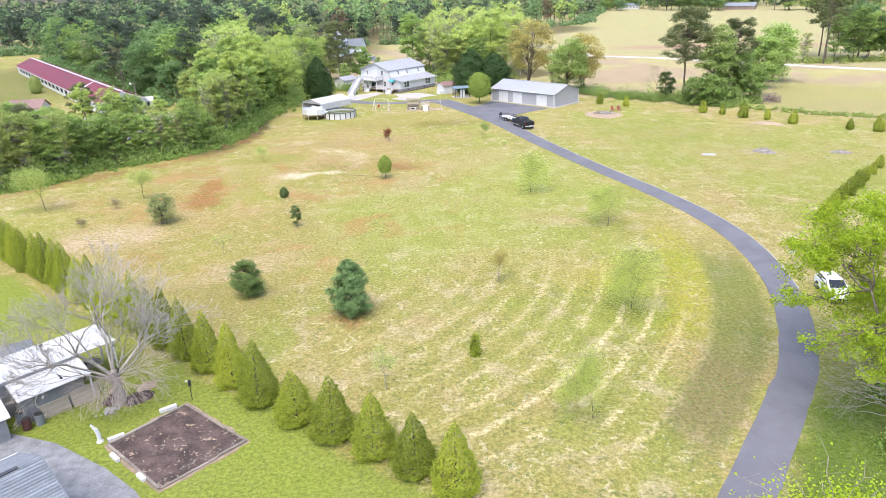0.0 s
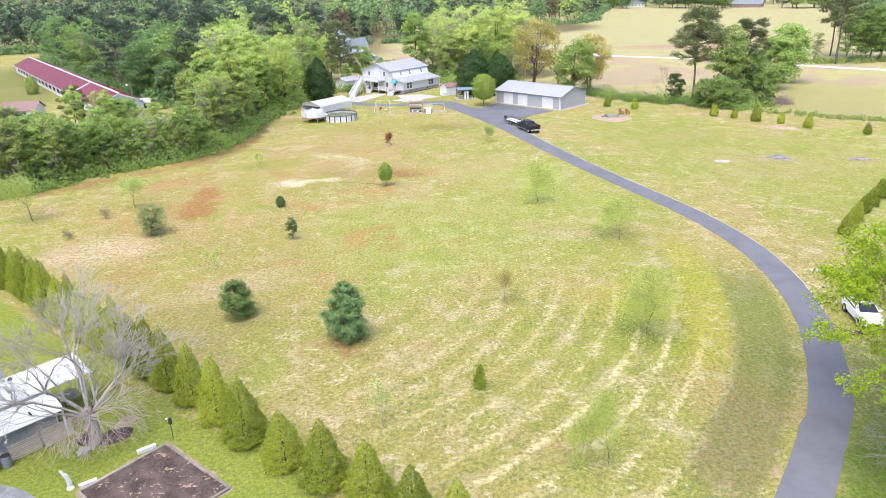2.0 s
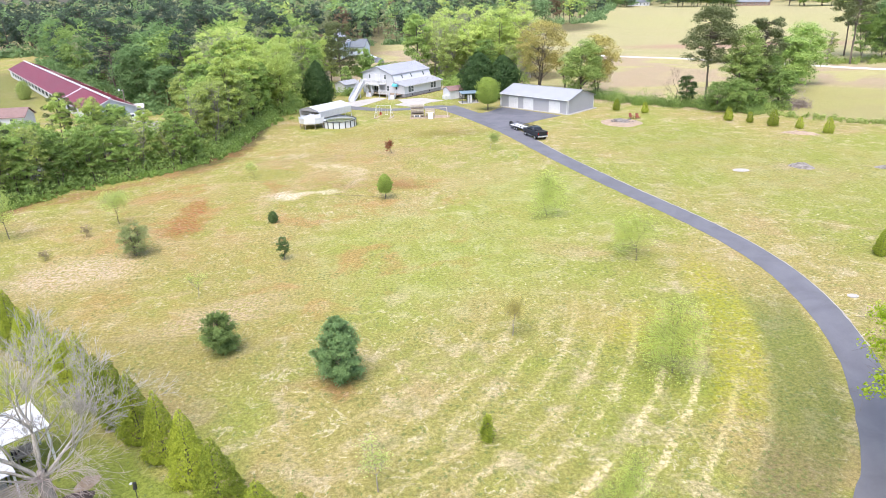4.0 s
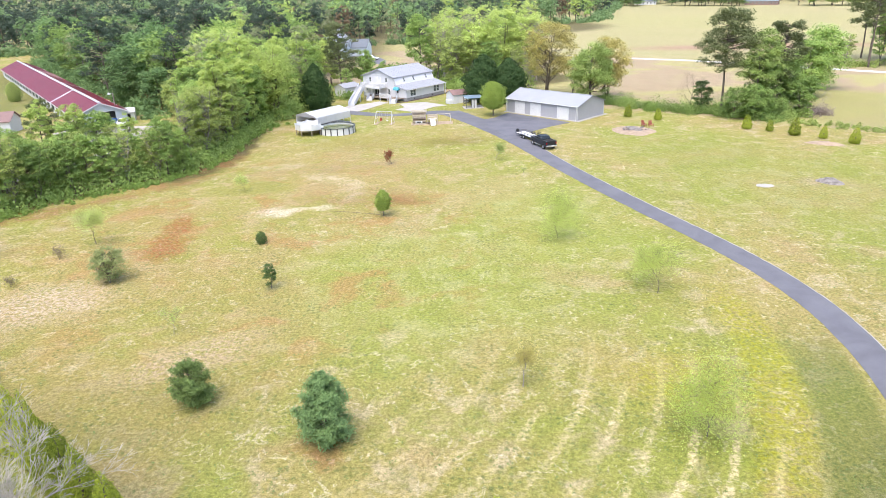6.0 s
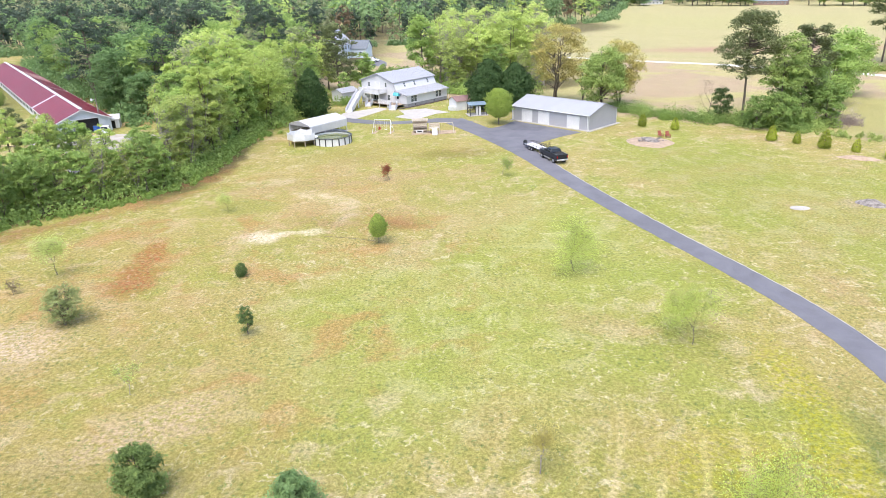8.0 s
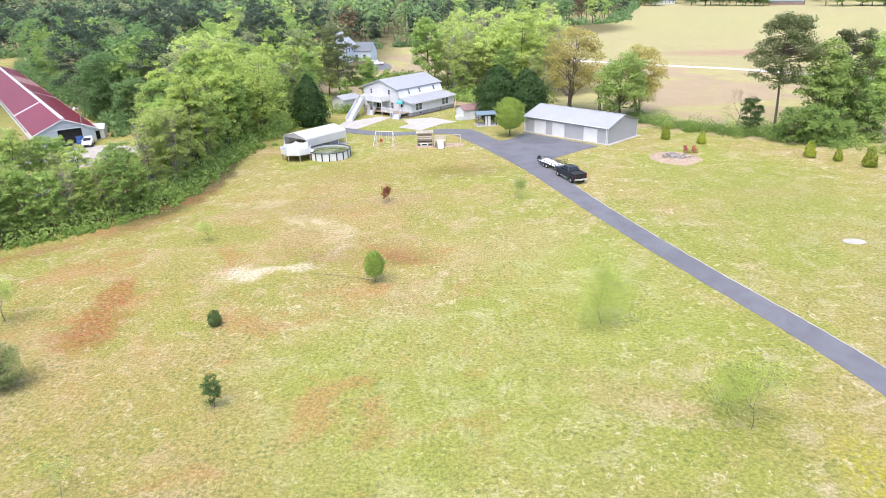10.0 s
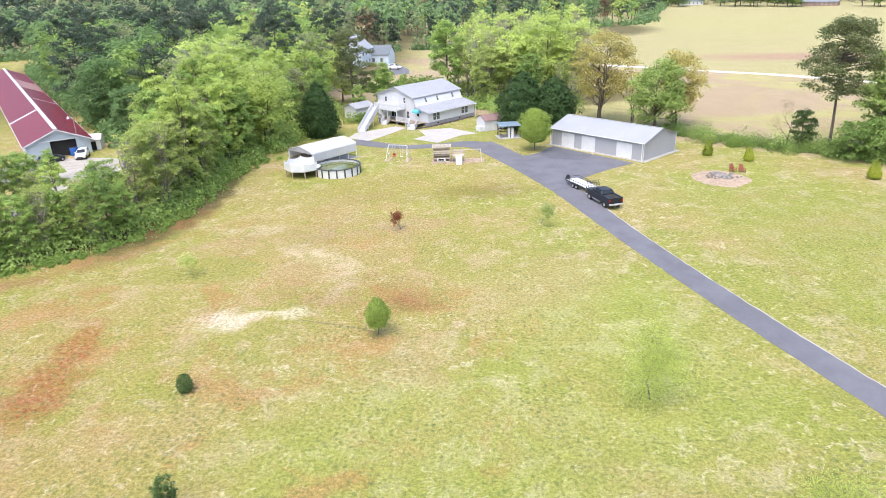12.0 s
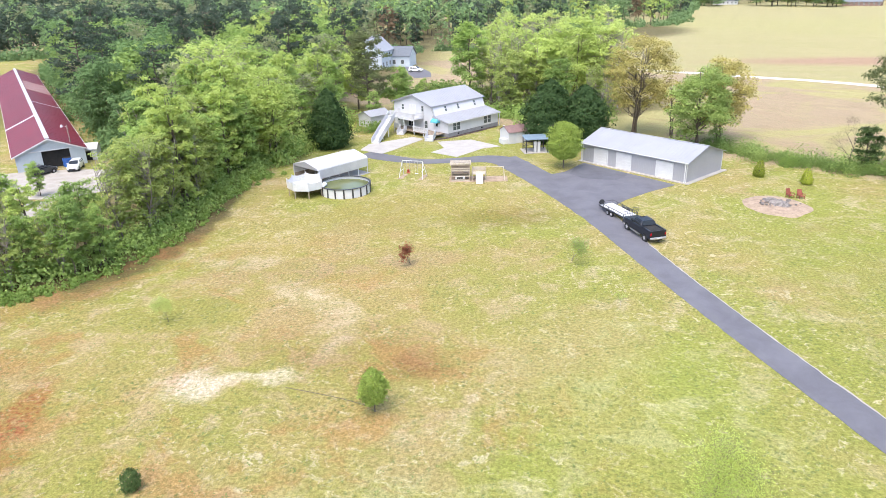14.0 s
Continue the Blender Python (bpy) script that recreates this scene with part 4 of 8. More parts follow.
planted(bushy, ((-54.5, 83.4, 1.35), (-31.6, 108.0, 0.56)), R)
dry = plant("dry_bush", thin_tree("dry_bush", 54, 1.2, 4, 260, 0.12, 0.8, 0.1, 0.35, 0.03, 0.0, 0.15), M_BARK, L_DRY, pose(-45.8, 76.0, 0), "low brown withered bush in the grass", "shrub", "dry bushes")
planted(dry, ((-45.0, 83.4, 1.2),), R)

# the large bare tree beside the neighbour's sheds
def bare_tree():
    rng = np.random.default_rng(61)
    t = thing("bare_tree", pose(-23.6, 38.2, 0), "large leafless pale grey tree with spreading limbs", "tree")
    part("trunk", mesh_of("bare_trunk", *tube_mesh([[(0, 0, -0.2, 0.62), (0.05, 0, 0.3, 0.46), (0.0, 0.1, 1.2, 0.40), (-0.1, 0.15, 2.3, 0.38), (-0.1, 0.2, 3.0, 0.22)]], 10)), M_PALE_BARK, t, smooth=True)
    # limbs by how far they lean to the east and to the north-west, and by their rise
    for e, n, up, length, r in ((-0.50, 0.15, 1.0, 4.3, 0.19), (-0.12, 0.30, 1.0, 4.1, 0.18), (0.22, 0.25, 1.0, 3.8, 0.17), (0.85, 0.25, 0.62, 3.6, 0.15), (-0.95, 0.0, 0.66, 3.8, 0.15), (0.15, -0.40, 1.0, 2.9, 0.12), (0.8, -0.3, 0.45, 2.6, 0.11), (-0.9, -0.35, 0.25, 2.8, 0.11)):
        paths, tips = [], []
        branching(rng, (-0.1, 0.15, 2.2), (0.86 * e - 0.51 * n, 0.51 * e + 0.86 * n, up), length, r, 5, paths, tips, 0.46, 0.2, (2, 4), 0.70, 0.14, 0.012)
        part("limb", mesh_of("limb", *tube_mesh(paths, 3)), M_SILVER, t, smooth=True)
    paths, tips = [], []
    for k in range(17):
        a = rng.uniform(-2.2, 1.0)
        branching(rng, (0, 0, rng.uniform(2.0, 3.0)), (math.cos(a), math.sin(a), 0.35), rng.uniform(1.2, 2.0), 0.035, 3, paths, tips, 0.6, -0.3, (2, 4), 0.76, 0.16, 0.009)
    part("twig_fan", mesh_of("twigs", *tube_mesh(paths, 3)), M_TWIG, t, "pinkish grey drooping twigs", True)
    t.scale = (0.92, 0.92, 0.86)


bare_tree()

# the bright tree beside the drive
def lime_tree():
    rng = np.random.default_rng(62)
    t = thing("maple_tree", pose(25.6, 32.4, 0), "tall tree with bright lime-green spring leaves beside the drive", "tree")
    paths = []
    for x, y, tx, ty, tz in ((1.8, 0.2, 2.0, 2.6, 7.5), (2.4, 0.6, 4.0, 4.5, 9.0), (1.5, 0.8, 0.8, 5.0, 8.0)):
        paths.append(limb(rng, (x, y, -0.2), (tx, ty, tz), 0.17, 0.07, 7, 0.02))
    centres, sizes = [], []
    while len(centres) < 150:
        c = rng.uniform(-1, 1, 3)
        q = np.array((3.9, 7.8, 8.8)) + c * (6.6, 5.8, 4.4)
        s = (26.8 - q[2]) / 25.8
        gap = np.linalg.norm((q + (25.6, 32.4, 0))[:2] - np.array((0.3 + 33.3 * s, -1.9 + 56.2 * s)))
        if 0.25 < np.linalg.norm(c) < 1 and gap > 2.2:
            centres.append(q)
            sizes.append(rng.uniform(0.7, 1.35))
    for k in range(60):
        c = rng.uniform(-1, 1, 3)
        q = np.array((2.0, 2.6, 5.4)) + c * (3.4, 3.2, 2.8)
        s = (26.8 - q[2]) / 25.8
        gap = np.linalg.norm((q + (25.6, 32.4, 0))[:2] - np.array((0.3 + 33.3 * s, -1.9 + 56.2 * s)))
        if np.linalg.norm(c) < 1 and gap > 2.2:
            centres.append(q)
            sizes.append(rng.uniform(0.6, 1.0))
    for k in range(12):
        centres.append(np.array((-0.5, 5.5, 7.4)) + np.array((-4.0, 1.0, -0.6)) * (k / 11) + rng.normal(0, 0.35, 3))
        sizes.append(rng.uniform(0.45, 0.7))
    for k in range(9):
        centres.append(np.array((-0.5, 4.0, 6.2)) + np.array((-3.4, -1.6, -0.8)) * (k / 8) + rng.normal(0, 0.3, 3))
        sizes.append(rng.uniform(0.4, 0.6))
    for k in range(34):
        q = np.array((5.6, 4.4, 5.2)) + rng.uniform(-1, 1, 3) * (3.0, 2.4, 1.6)
        centres.append(q)
        sizes.append(rng.uniform(0.5, 0.9))
    for k in range(26):
        centres.append(np.array((-0.2, 1.6, 5.2)) + rng.uniform(-1, 1, 3) * (1.5, 1.7, 1.3))
        sizes.append(rng.uniform(0.45, 0.8))
    stems = list(paths)
    for c in rng.permutation(np.array(centres))[:16]:
        q = min((p[-1] for p in stems), key=lambda p: np.linalg.norm(p[:3] - c))
        paths.append(limb(rng, q[:3], q[:3] + (c - q[:3]) * 0.75, 0.06, 0.03, 6, 0.07))
    nodes = np.concatenate([p[2:, :3] for p in paths])
    for c in centres:
        q = nodes[np.argmin(np.linalg.norm(nodes - c - (0, 0, -0.6), axis=1))]
        mid = limb(rng, q, c, 0.026, 0.008, 5, 0.08)
        paths.append(mid)
        for _ in range(3):
            paths.append(limb(rng, mid[3, :3], c + rng.normal(0, 0.8, 3), 0.010, 0.004, 4, 0.08))
    low, tips = [], []
    for k in range(16):
        branching(rng, (rng.uniform(-0.2, 0.6), rng.uniform(0, 1.0), rng.uniform(2.0, 5.0)), (-1, rng.uniform(-0.5, 0.6), 0.3), 1.7, 0.03, 3, low, tips, 0.55, -0.1, (2, 3), 0.7, 0.15)
    part("trunk", mesh_of("lime_trunk", *tube_mesh(paths, 5)), M_BARK, t, smooth=True)
    part("twig_fan", mesh_of("lime_twigs", *tube_mesh(low, 3)), M_PALE_BARK, t, "bare grey lower twigs", True)
    sizes = np.array(sizes)
    n = 52000
    which = rng.choice(len(centres), n, p=sizes**2 / (sizes**2).sum())
    w = rng.normal(size=(n, 3))
    w /= np.linalg.norm(w, axis=1)[:, None]
    p = np.array(centres)[which] + w * (sizes[which] * rng.uniform(0.2, 1.15, n))[:, None] * (1, 1, 0.7)
    v, f = leaf_mesh(p, w * 0.6 + rng.normal(0, 0.5, (n, 3)) + (0, 0, 0.6), 0.17 * rng.uniform(0.6, 1.4, n), rng, 0.75)
    part("crown", mesh_of("lime_crown", v, f), L_LIME, t)


lime_tree()


def bare_top(x, y, height, seed):
    """A dead-topped tree whose pale bare tips stand up near the drive."""
    rng = np.random.default_rng(seed)
    t = thing("bare_tree", pose(x, y, 0), "slim tree with pale bare upper branches beside the drive", "tree")
    paths = [limb(rng, (0, 0, -0.2), (0.2, 0.6, height * 0.62), 0.12, 0.06, 6, 0.02)]
    top = paths[0][-1, :3]
    for dx, dy, dz in ((-4.4, 2.2, 2.0), (-2.4, 2.0, 2.6), (0.2, 2.9, 3.0), (1.6, 1.6, 2.6), (-0.6, 0.8, 2.4), (2.4, 0.9, 1.8)):
        main = limb(rng, top, top + (dx, dy, dz), 0.03, 0.008, 6, 0.05)
        paths.append(main)
        for k in (2, 3, 4):
            paths.append(limb(rng, main[k, :3], main[k, :3] + rng.normal(0, 0.55, 3) + (0, 0, 0.3), 0.011, 0.005, 4, 0.08))
    part("trunk", mesh_of("bare_top", *tube_mesh(paths, 5)), M_PALE_BARK, t, smooth=True)
    n = 3200
    p = top + rng.normal(0, 1, (n, 3)) * (2.0, 1.1, 0.7) + (0.8, 0.2, 0.6)
    v, f = leaf_mesh(p, rng.normal(0, 0.6, (n, 3)) + (0, 0, 0.7), 0.16 * rng.uniform(0.6, 1.4, n), rng, 0.75)
    part("crown", mesh_of("bare_top_crown", v, f), L_LIME, t)


bare_top(15.6, 19.6, 8.0, 63)

# ---- woods ----
FOREST = []
FOREST += [(plant("oak_tree", broadleaf("oak", 71, 15, 4.1, 1.0, 8200, 0.34, 110, 0.42, 12, None, 2, 0.22), M_BARK, L_MID, at(-58, 108, 0.56, 0), "tall green deciduous tree at the woods' edge", "tree", "woodland trees"))]
FOREST += [(plant("maple_tree", broadleaf("maple", 72, 14, 3.5, 0.8, 7600, 0.34, 105, 0.42, 12, None, 3, 0.22), M_BARK, L_LIGHT, at(-50.5, 116, 0.56, 0), "light green deciduous tree at the woods' edge", "tree", "woodland trees"))]
FOREST += [(plant("poplar_tree", broadleaf("poplar", 73, 17, 3.2, 1.0, 7400, 0.34, 105, 0.42, 12, None, 2, 0.21), M_BARK, L_YELLOW, at(-47, 134, 0.66, 0), "slim yellow-green tree in spring leaf", "tree", "woodland trees"))]
FOREST += [(plant("ash_tree", broadleaf("ash", 74, 14, 3.6, 0.8, 4600, 0.30, 100, 0.5, 24, None, 3, 0.2), M_PALE_BARK, L_OLIVE, at(-46, 140, 0.95, 0), "half-bare olive tree with visible pale branches", "tree", "woodland trees"))]
FOREST += [(plant("pine_tree", tall_pine("wood_pine", 75, 18, 3.6, 2400, 0.55), M_BARK, L_PINE, at(-66, 101, 0.62, 0), "tall dark pine among leafy trees", "tree", "woodland pines"))]
OAK, MAPLE, POPLAR, ASH, PINE = FOREST
rngF = random.Random(11)
# the tree line along the lawn's edge: low towards the barn's yard, tall towards the house
EDGE = ((-82, 82), (-66, 94), (-60, 102.5), (-55, 108), (-49, 114), (-44, 121), (-42.5, 129), (-42.5, 138), (-42.5, 148), (-41, 158))
line = spline([(*p, 0) for p in EDGE], 2.8)
for i, p in enumerate(line):
    tall = np.interp(p[1], (82, 100, 114, 121, 127, 137, 150, 158), (12.5, 11.0, 8.2, 8.8, 13.2, 14.0, 12.5, 15.0))
    steep = 112 < p[1] < 140
    for row in range(2 if 105 < p[1] < 140 else 3):
        kind = rngF.choices((OAK, MAPLE, POPLAR, ASH), (2.0, 3.6, 3.0, 3.2) if p[1] > 122 else (3.2, 3.2, 1.6, 3.2))[0]
        x = p[0] - 2.2 - row * (0.8 if steep else 4.8) + rngF.uniform(-1.3, 1.3)
        y = p[1] + row * (5.5 if steep else 2.8) + rngF.uniform(-1.3, 1.3)
        planted(kind, ((x, y, tall * rngF.uniform(0.82, 1.12) / 14.5),), rngF)
# a thin grove between lawn and barn yard
for x, y, s, kind in ((-70.0, 144.5, 0.40, MAPLE), (-64.0, 128.0, 0.60, OAK), (-67.3, 121.2, 0.66, PINE), (-63.2, 121.8, 0.84, ASH), (-61, 116, 0.72, MAPLE), (-65.5, 117.5, 0.78, POPLAR), (-60.0, 125.0, 0.72, MAPLE), (-68, 113, 0.7, MAPLE), (-72, 103, 0.8, MAPLE), (-78, 99, 0.85, POPLAR), (-60.5, 118.5, 0.72, POPLAR), (-56.5, 121.5, 0.6, ASH), (-72.5, 113.5, 0.66, MAPLE), (-69.5, 108.5, 0.68, OAK), (-76.5, 106, 0.72, MAPLE), (-50, 140, 0.9, MAPLE), (-52, 147, 0.95, OAK), (-54, 152, 1.0, POPLAR)):
    planted(kind, ((x, y, s),), rngF)


def inside(x, y, poly):
    hit = False
    for (x0, y0), (x1, y1) in zip(poly, poly[1:] + poly[:1]):
        if (y0 > y) != (y1 > y) and x < (x1 - x0) * (y - y0) / (y1 - y0) + x0:
            hit = not hit
    return hit


def woods(name, label, zones, kinds, seed, avoid=()):
    """Many joined trees as one object for each leaf colour. zones: (outline, spacing, leaves, leaf size, height)."""
    rng = np.random.default_rng(seed)
    made = {}
    trunks = []
    for outline, gap, leaves, leaf, height in zones:
        xs, ys = [p[0] for p in outline], [p[1] for p in outline]
        templates = []
        for k in range(6):
            r = 0.29 * rng.uniform(0.8, 1.15)
            p, n, _ = crown_points(rng, leaves, 1.0, 0.06, r, 30, rng.uniform(0.3, 0.5), 0.34)
            templates.append((p, n))
        y = min(ys)
        while y < max(ys):
            x = min(xs)
            while x < max(xs):
                px, py = x + rng.uniform(-0.45, 0.45) * gap, y + rng.uniform(-0.45, 0.45) * gap
                x += gap
                if not inside(px, py, outline) or any(inside(px, py, a) for a in avoid):
                    continue
                h = height * rng.uniform(0.7, 1.2)
                p, n = templates[rng.integers(0, 6)]
                a = rng.uniform(0, 2 * math.pi)
                rot = np.array([[math.cos(a), -math.sin(a), 0], [math.sin(a), math.cos(a), 0], [0, 0, 1]])
                kind = rng.choice(len(kinds), p=[k[1] for k in kinds])
                wide = h * kinds[kind][2]
                q = (p * (wide, wide, h)) @ rot.T + (px, py, 0)
                v, f = leaf_mesh(q, n @ rot.T, leaf * rng.uniform(0.6, 1.35, len(q)), rng, 0.75, 0.0, 3)
                made.setdefault(kind, []).append(v)
                trunks.append([(px, py, -0.2, h * 0.014), (px + rng.normal(0, 0.2), py, h * 0.45, h * 0.010), (px + rng.normal(0, 0.4), py, h * 0.85, 0.04)])
            y += gap
    for kind, vs in made.items():
        v = np.concatenate(vs)
        m = kinds[kind][0]
        tagged(part(name, mesh_of(name, v, np.arange(len(v)).reshape(-1, 3)), m), label + ", " + m.name.replace("_", " "), "woods", kind="stuff")
    tagged(part(name + "_trunks", mesh_of(name, *tube_mesh(trunks, 5)), M_BARK), "grey-brown trunks standing in the woods", "tree trunks", kind="stuff")


# slight distance haze is put into the cooler mid, olive and pine greens
W_LIGHT = foliage("light_green_woodland_leaves", (0.46, 0.62, 0.20), (0.30, 0.42, 0.13), 0.45, 0.12)
W_YELLOW = foliage("yellow_green_woodland_leaves", (0.56, 0.66, 0.21), (0.40, 0.49, 0.14), 0.45, 0.12)
W_MID = foliage("mid_green_woodland_leaves", (0.31, 0.44, 0.20), (0.16, 0.245, 0.11), 0.45, 0.12)
W_OLIVE = foliage("olive_woodland_leaves", (0.40, 0.42, 0.23), (0.24, 0.26, 0.145), 0.42, 0.12)
W_PINE = foliage("dark_pine_woodland_leaves", (0.115, 0.155, 0.105), (0.055, 0.079, 0.056), 0.3, 0.12)
W_RUST = foliage("reddish_woodland_leaves", (0.30, 0.22, 0.14), (0.18, 0.125, 0.08), 0.4, 0.12)
FAR_KINDS = ((W_LIGHT, 0.10, 1.0), (W_YELLOW, 0.05, 1.0), (W_MID, 0.33, 1.05), (W_OLIVE, 0.17, 1.0), (W_PINE, 0.31, 0.8), (W_RUST, 0.04, 0.9))
CLEARING = [(-58, 268), (-36, 250), (-10, 252), (-2, 300), (-20, 330), (-46, 328), (-58, 300)]
BARN_STRIP = [(-71, 165.5), (-151, 262.5), (-205, 330), (-260, 300), (-130, 175), (-84, 150)]


def grove(outline, gap, kinds, seed, height, avoid=()):
    """Single trees, each of its own kind, height and spread, that fill an outline on the plan."""
    rng = random.Random(seed)
    xs, ys = [p[0] for p in outline], [p[1] for p in outline]
    made = []
    y = min(ys)
    while y < max(ys):
        x = min(xs)
        while x < max(xs):
            px, py = x + rng.uniform(-0.42, 0.42) * gap, y + rng.uniform(-0.42, 0.42) * gap
            x += gap
            if not inside(px, py, outline) or any(inside(px, py, a) for a in avoid):
                continue
            first, _, tall = rng.choices(kinds, [k[1] for k in kinds])[0]
            h = height * tall * rng.uniform(0.68, 1.22) / 15.0
            wide = h ** 0.6 * rng.uniform(0.85, 1.25)
            c = copy_thing(first, pose(px, py, 0, 0, 0, rng.uniform(0, 360)))
            c.scale = (wide, wide, h)
            made.append(c)
        y += gap * 0.9
    return made


def woodland(name, x, y, meshes, bark, leaf, label):
    return plant(name, meshes, bark, leaf, pose(x, y, 0), label, "tree", "woodland trees")


G_LIGHT = woodland("maple_tree", -60, 182, broadleaf("grove_maple", 301, 15, 4.6, 1.5, 1700, 0.60, 46, 0.5, 6, None, 1, 0.31), M_BARK, L_LIGHT, "round light green tree standing in the woods")
G_LIGHT_B = woodland("maple_tree", -66, 196, broadleaf("grove_maple_b", 302, 15, 4.0, 1.0, 1600, 0.58, 40, 0.42, 6, None, 2, 0.33), M_PALE_BARK, L_YELLOW, "yellow-green spring tree standing in the woods")
G_MID = woodland("oak_tree", -72, 210, broadleaf("grove_oak", 303, 15, 5.0, 1.5, 1800, 0.62, 48, 0.52, 6, None, 1, 0.30), M_BARK, L_MID, "round mid-green oak standing in the woods")
G_OLIVE = woodland("ash_tree", -80, 224, broadleaf("grove_ash", 304, 15, 4.4, 2.0, 1400, 0.50, 44, 0.5, 14, None, 2, 0.28), M_PALE_BARK, W_OLIVE, "olive half-bare tree standing in the woods")
G_PINE = woodland("pine_tree", -90, 236, tall_pine("grove_pine", 305, 16.5, 4.2, 1700, 0.62, 34, 0.25), M_BARK, W_PINE, "dark rounded pine standing in the woods")
G_RUST = woodland("maple_tree", -100, 246, broadleaf("grove_rust", 306, 14, 3.6, 2.0, 1100, 0.52, 36, 0.5, 14, None, 2, 0.28), M_PALE_BARK, W_RUST, "greyish red budding tree standing in the woods")
G_SPRING = woodland("poplar_tree", 0, 214, broadleaf("grove_poplar", 307, 17, 4.0, 4.0, 1500, 0.40, 50, 0.6, 26, 0.2, 4, 0.22), M_SILVER, L_SPRING, "airy pale lime tree with visible grey stems")
NEAR_KINDS = ((G_LIGHT, 0.15, 1.0), (G_LIGHT_B, 0.10, 1.05), (G_MID, 0.27, 1.0), (G_OLIVE, 0.19, 0.95), (G_PINE, 0.23, 1.05), (G_RUST, 0.06, 0.9))
G_DEEP = woodland("oak_tree", -96, 206, broadleaf("grove_deep", 308, 15, 5.0, 1.0, 1900, 0.60, 48, 0.5, 6, None, 1, 0.30), M_BARK, L_FOREST, "round deep green oak standing in the woods")
BARN_KINDS = ((G_DEEP, 0.34, 1.0), (G_MID, 0.16, 1.0), (G_PINE, 0.24, 1.05), (G_OLIVE, 0.12, 0.95), (G_LIGHT, 0.10, 1.0), (G_RUST, 0.04, 0.9))
HOUSE_KINDS = ((G_LIGHT_B, 0.30, 1.05), (G_LIGHT, 0.27, 1.0), (G_MID, 0.14, 1.0), (G_OLIVE, 0.15, 0.95), (G_SPRING, 0.14, 0.95))
grove([(-44, 160), (-42, 175), (-44, 190), (-39, 205), (-41, 222), (-72, 222), (-66, 176), (-54, 160)], 6.8, HOUSE_KINDS, 81, 15.0, (CLEARING, BARN_STRIP))
grove([(-41, 222), (-41, 245), (-58, 268), (-60, 330), (-115, 330), (-90, 250), (-72, 222)], 7.2, NEAR_KINDS, 85, 15.5, (CLEARING, BARN_STRIP))
grove([(-66, 176), (-72, 222), (-90, 250), (-115, 330), (-190, 330), (-150, 263), (-84, 184)], 7.0, BARN_KINDS, 86, 15.5, (CLEARING, BARN_STRIP))
grove([(-11, 209), (8, 203), (20, 206), (26, 222), (12, 246), (-13, 250)], 6.8, ((G_SPRING, 0.85, 1.05), (G_LIGHT_B, 0.15, 1.0)), 83, 15.5)
woods("far_woods", "distant spring woodland",
      [([(-60, 330), (-46, 338), (-12, 342), (40, 436), (78, 450), (136, 652), (-60, 700), (-200, 680), (-110, 400), (-120, 330)], 12.8, 260, 1.5, 18.0),
       ([(130, 664), (300, 600), (480, 560), (560, 640), (150, 780)], 13, 170, 1.9, 18.0),
       ([(-200, 670), (-60, 700), (136, 655), (150, 780), (560, 640), (700, 900), (-250, 1050)], 30, 110, 4.2, 21.0)],
      FAR_KINDS, 82, (CLEARING, BARN_STRIP))
woods("pine_woods", "dark pine woodland behind the barn",
      [([(-330, 300), (-215, 330), (-120, 330), (-110, 400), (-200, 680), (-420, 640), (-460, 420)], 12.0, 270, 1.5, 18.0),
       ([(-900, 560), (-420, 640), (-200, 680), (-250, 1050), (-950, 1050)], 30, 110, 4.2, 21.0),
       ([(-190, 230), (-140, 165), (-122, 176), (-262, 305), (-330, 300)], 8.0, 400, 1.0, 14.0)],
      ((W_PINE, 0.60, 0.9), (W_MID, 0.25, 1.05), (W_OLIVE, 0.15, 1.0)), 84, (BARN_STRIP,))

# single trees that stand out round the house and the fields
def lone(name, meshes, bark, leaf, x, y, label, group=""):
    return plant(name, meshes, bark, leaf, pose(x, y, 0), label, "tree", group)


lone("magnolia_tree", egg_tree("magnolia", 91, 10.0, 4.5, 0.0, 10500, 0.38, 0.28, 0.95, 120), M_BARK, L_DARK, -34.5, 174.2, "dense dark green magnolia beside the carport")
lone("magnolia_tree", egg_tree("magnolia_b", 92, 10.6, 5.9, 0.0, 12500, 0.40, 0.33, 0.85, 120), M_BARK, L_DARK, 4.6, 178.5, "dense dark green magnolia behind the garden shed")
lone("magnolia_tree", egg_tree("magnolia_c", 93, 9.8, 5.2, 0.0, 11000, 0.40, 0.36, 0.8, 120), M_BARK, L_DARK, 10.4, 176.5, "dark evergreen magnolia behind the workshop")
lone("pear_tree", egg_tree("round_pear", 94, 7.0, 3.15, 1.6, 12000, 0.22, 0.42, 0.5, 120, 0.14), M_BARK, L_PEAR, 6.1, 160.6, "round green ornamental tree beside the parking apron")
lone("oak_tree", broadleaf("bronze_oak", 95, 18.2, 7.2, 3.2, 15000, 0.32, 190, 0.55, 30, 0.3, 3, 0.2), M_BARK, L_BRONZE, 20.5, 184.5, "tall oak with bronze spring leaves and bare lower limbs")
lone("oak_tree", broadleaf("green_oak", 96, 14.4, 5.9, 0.0, 14000, 0.36, 100, 0.28, 20, 0.3, 1, 0.27), M_BARK, L_OAK, 29.0, 174.2, "broad green oak in fresh leaf behind the workshop")
lone("oak_tree", broadleaf("olive_oak", 196, 14.6, 5.8, 2.0, 11000, 0.34, 160, 0.5, 22, 0.28, 2, 0.2), M_BARK, L_BRONZE, 33.6, 178.6, "spreading oak with olive-bronze leaves behind the workshop")
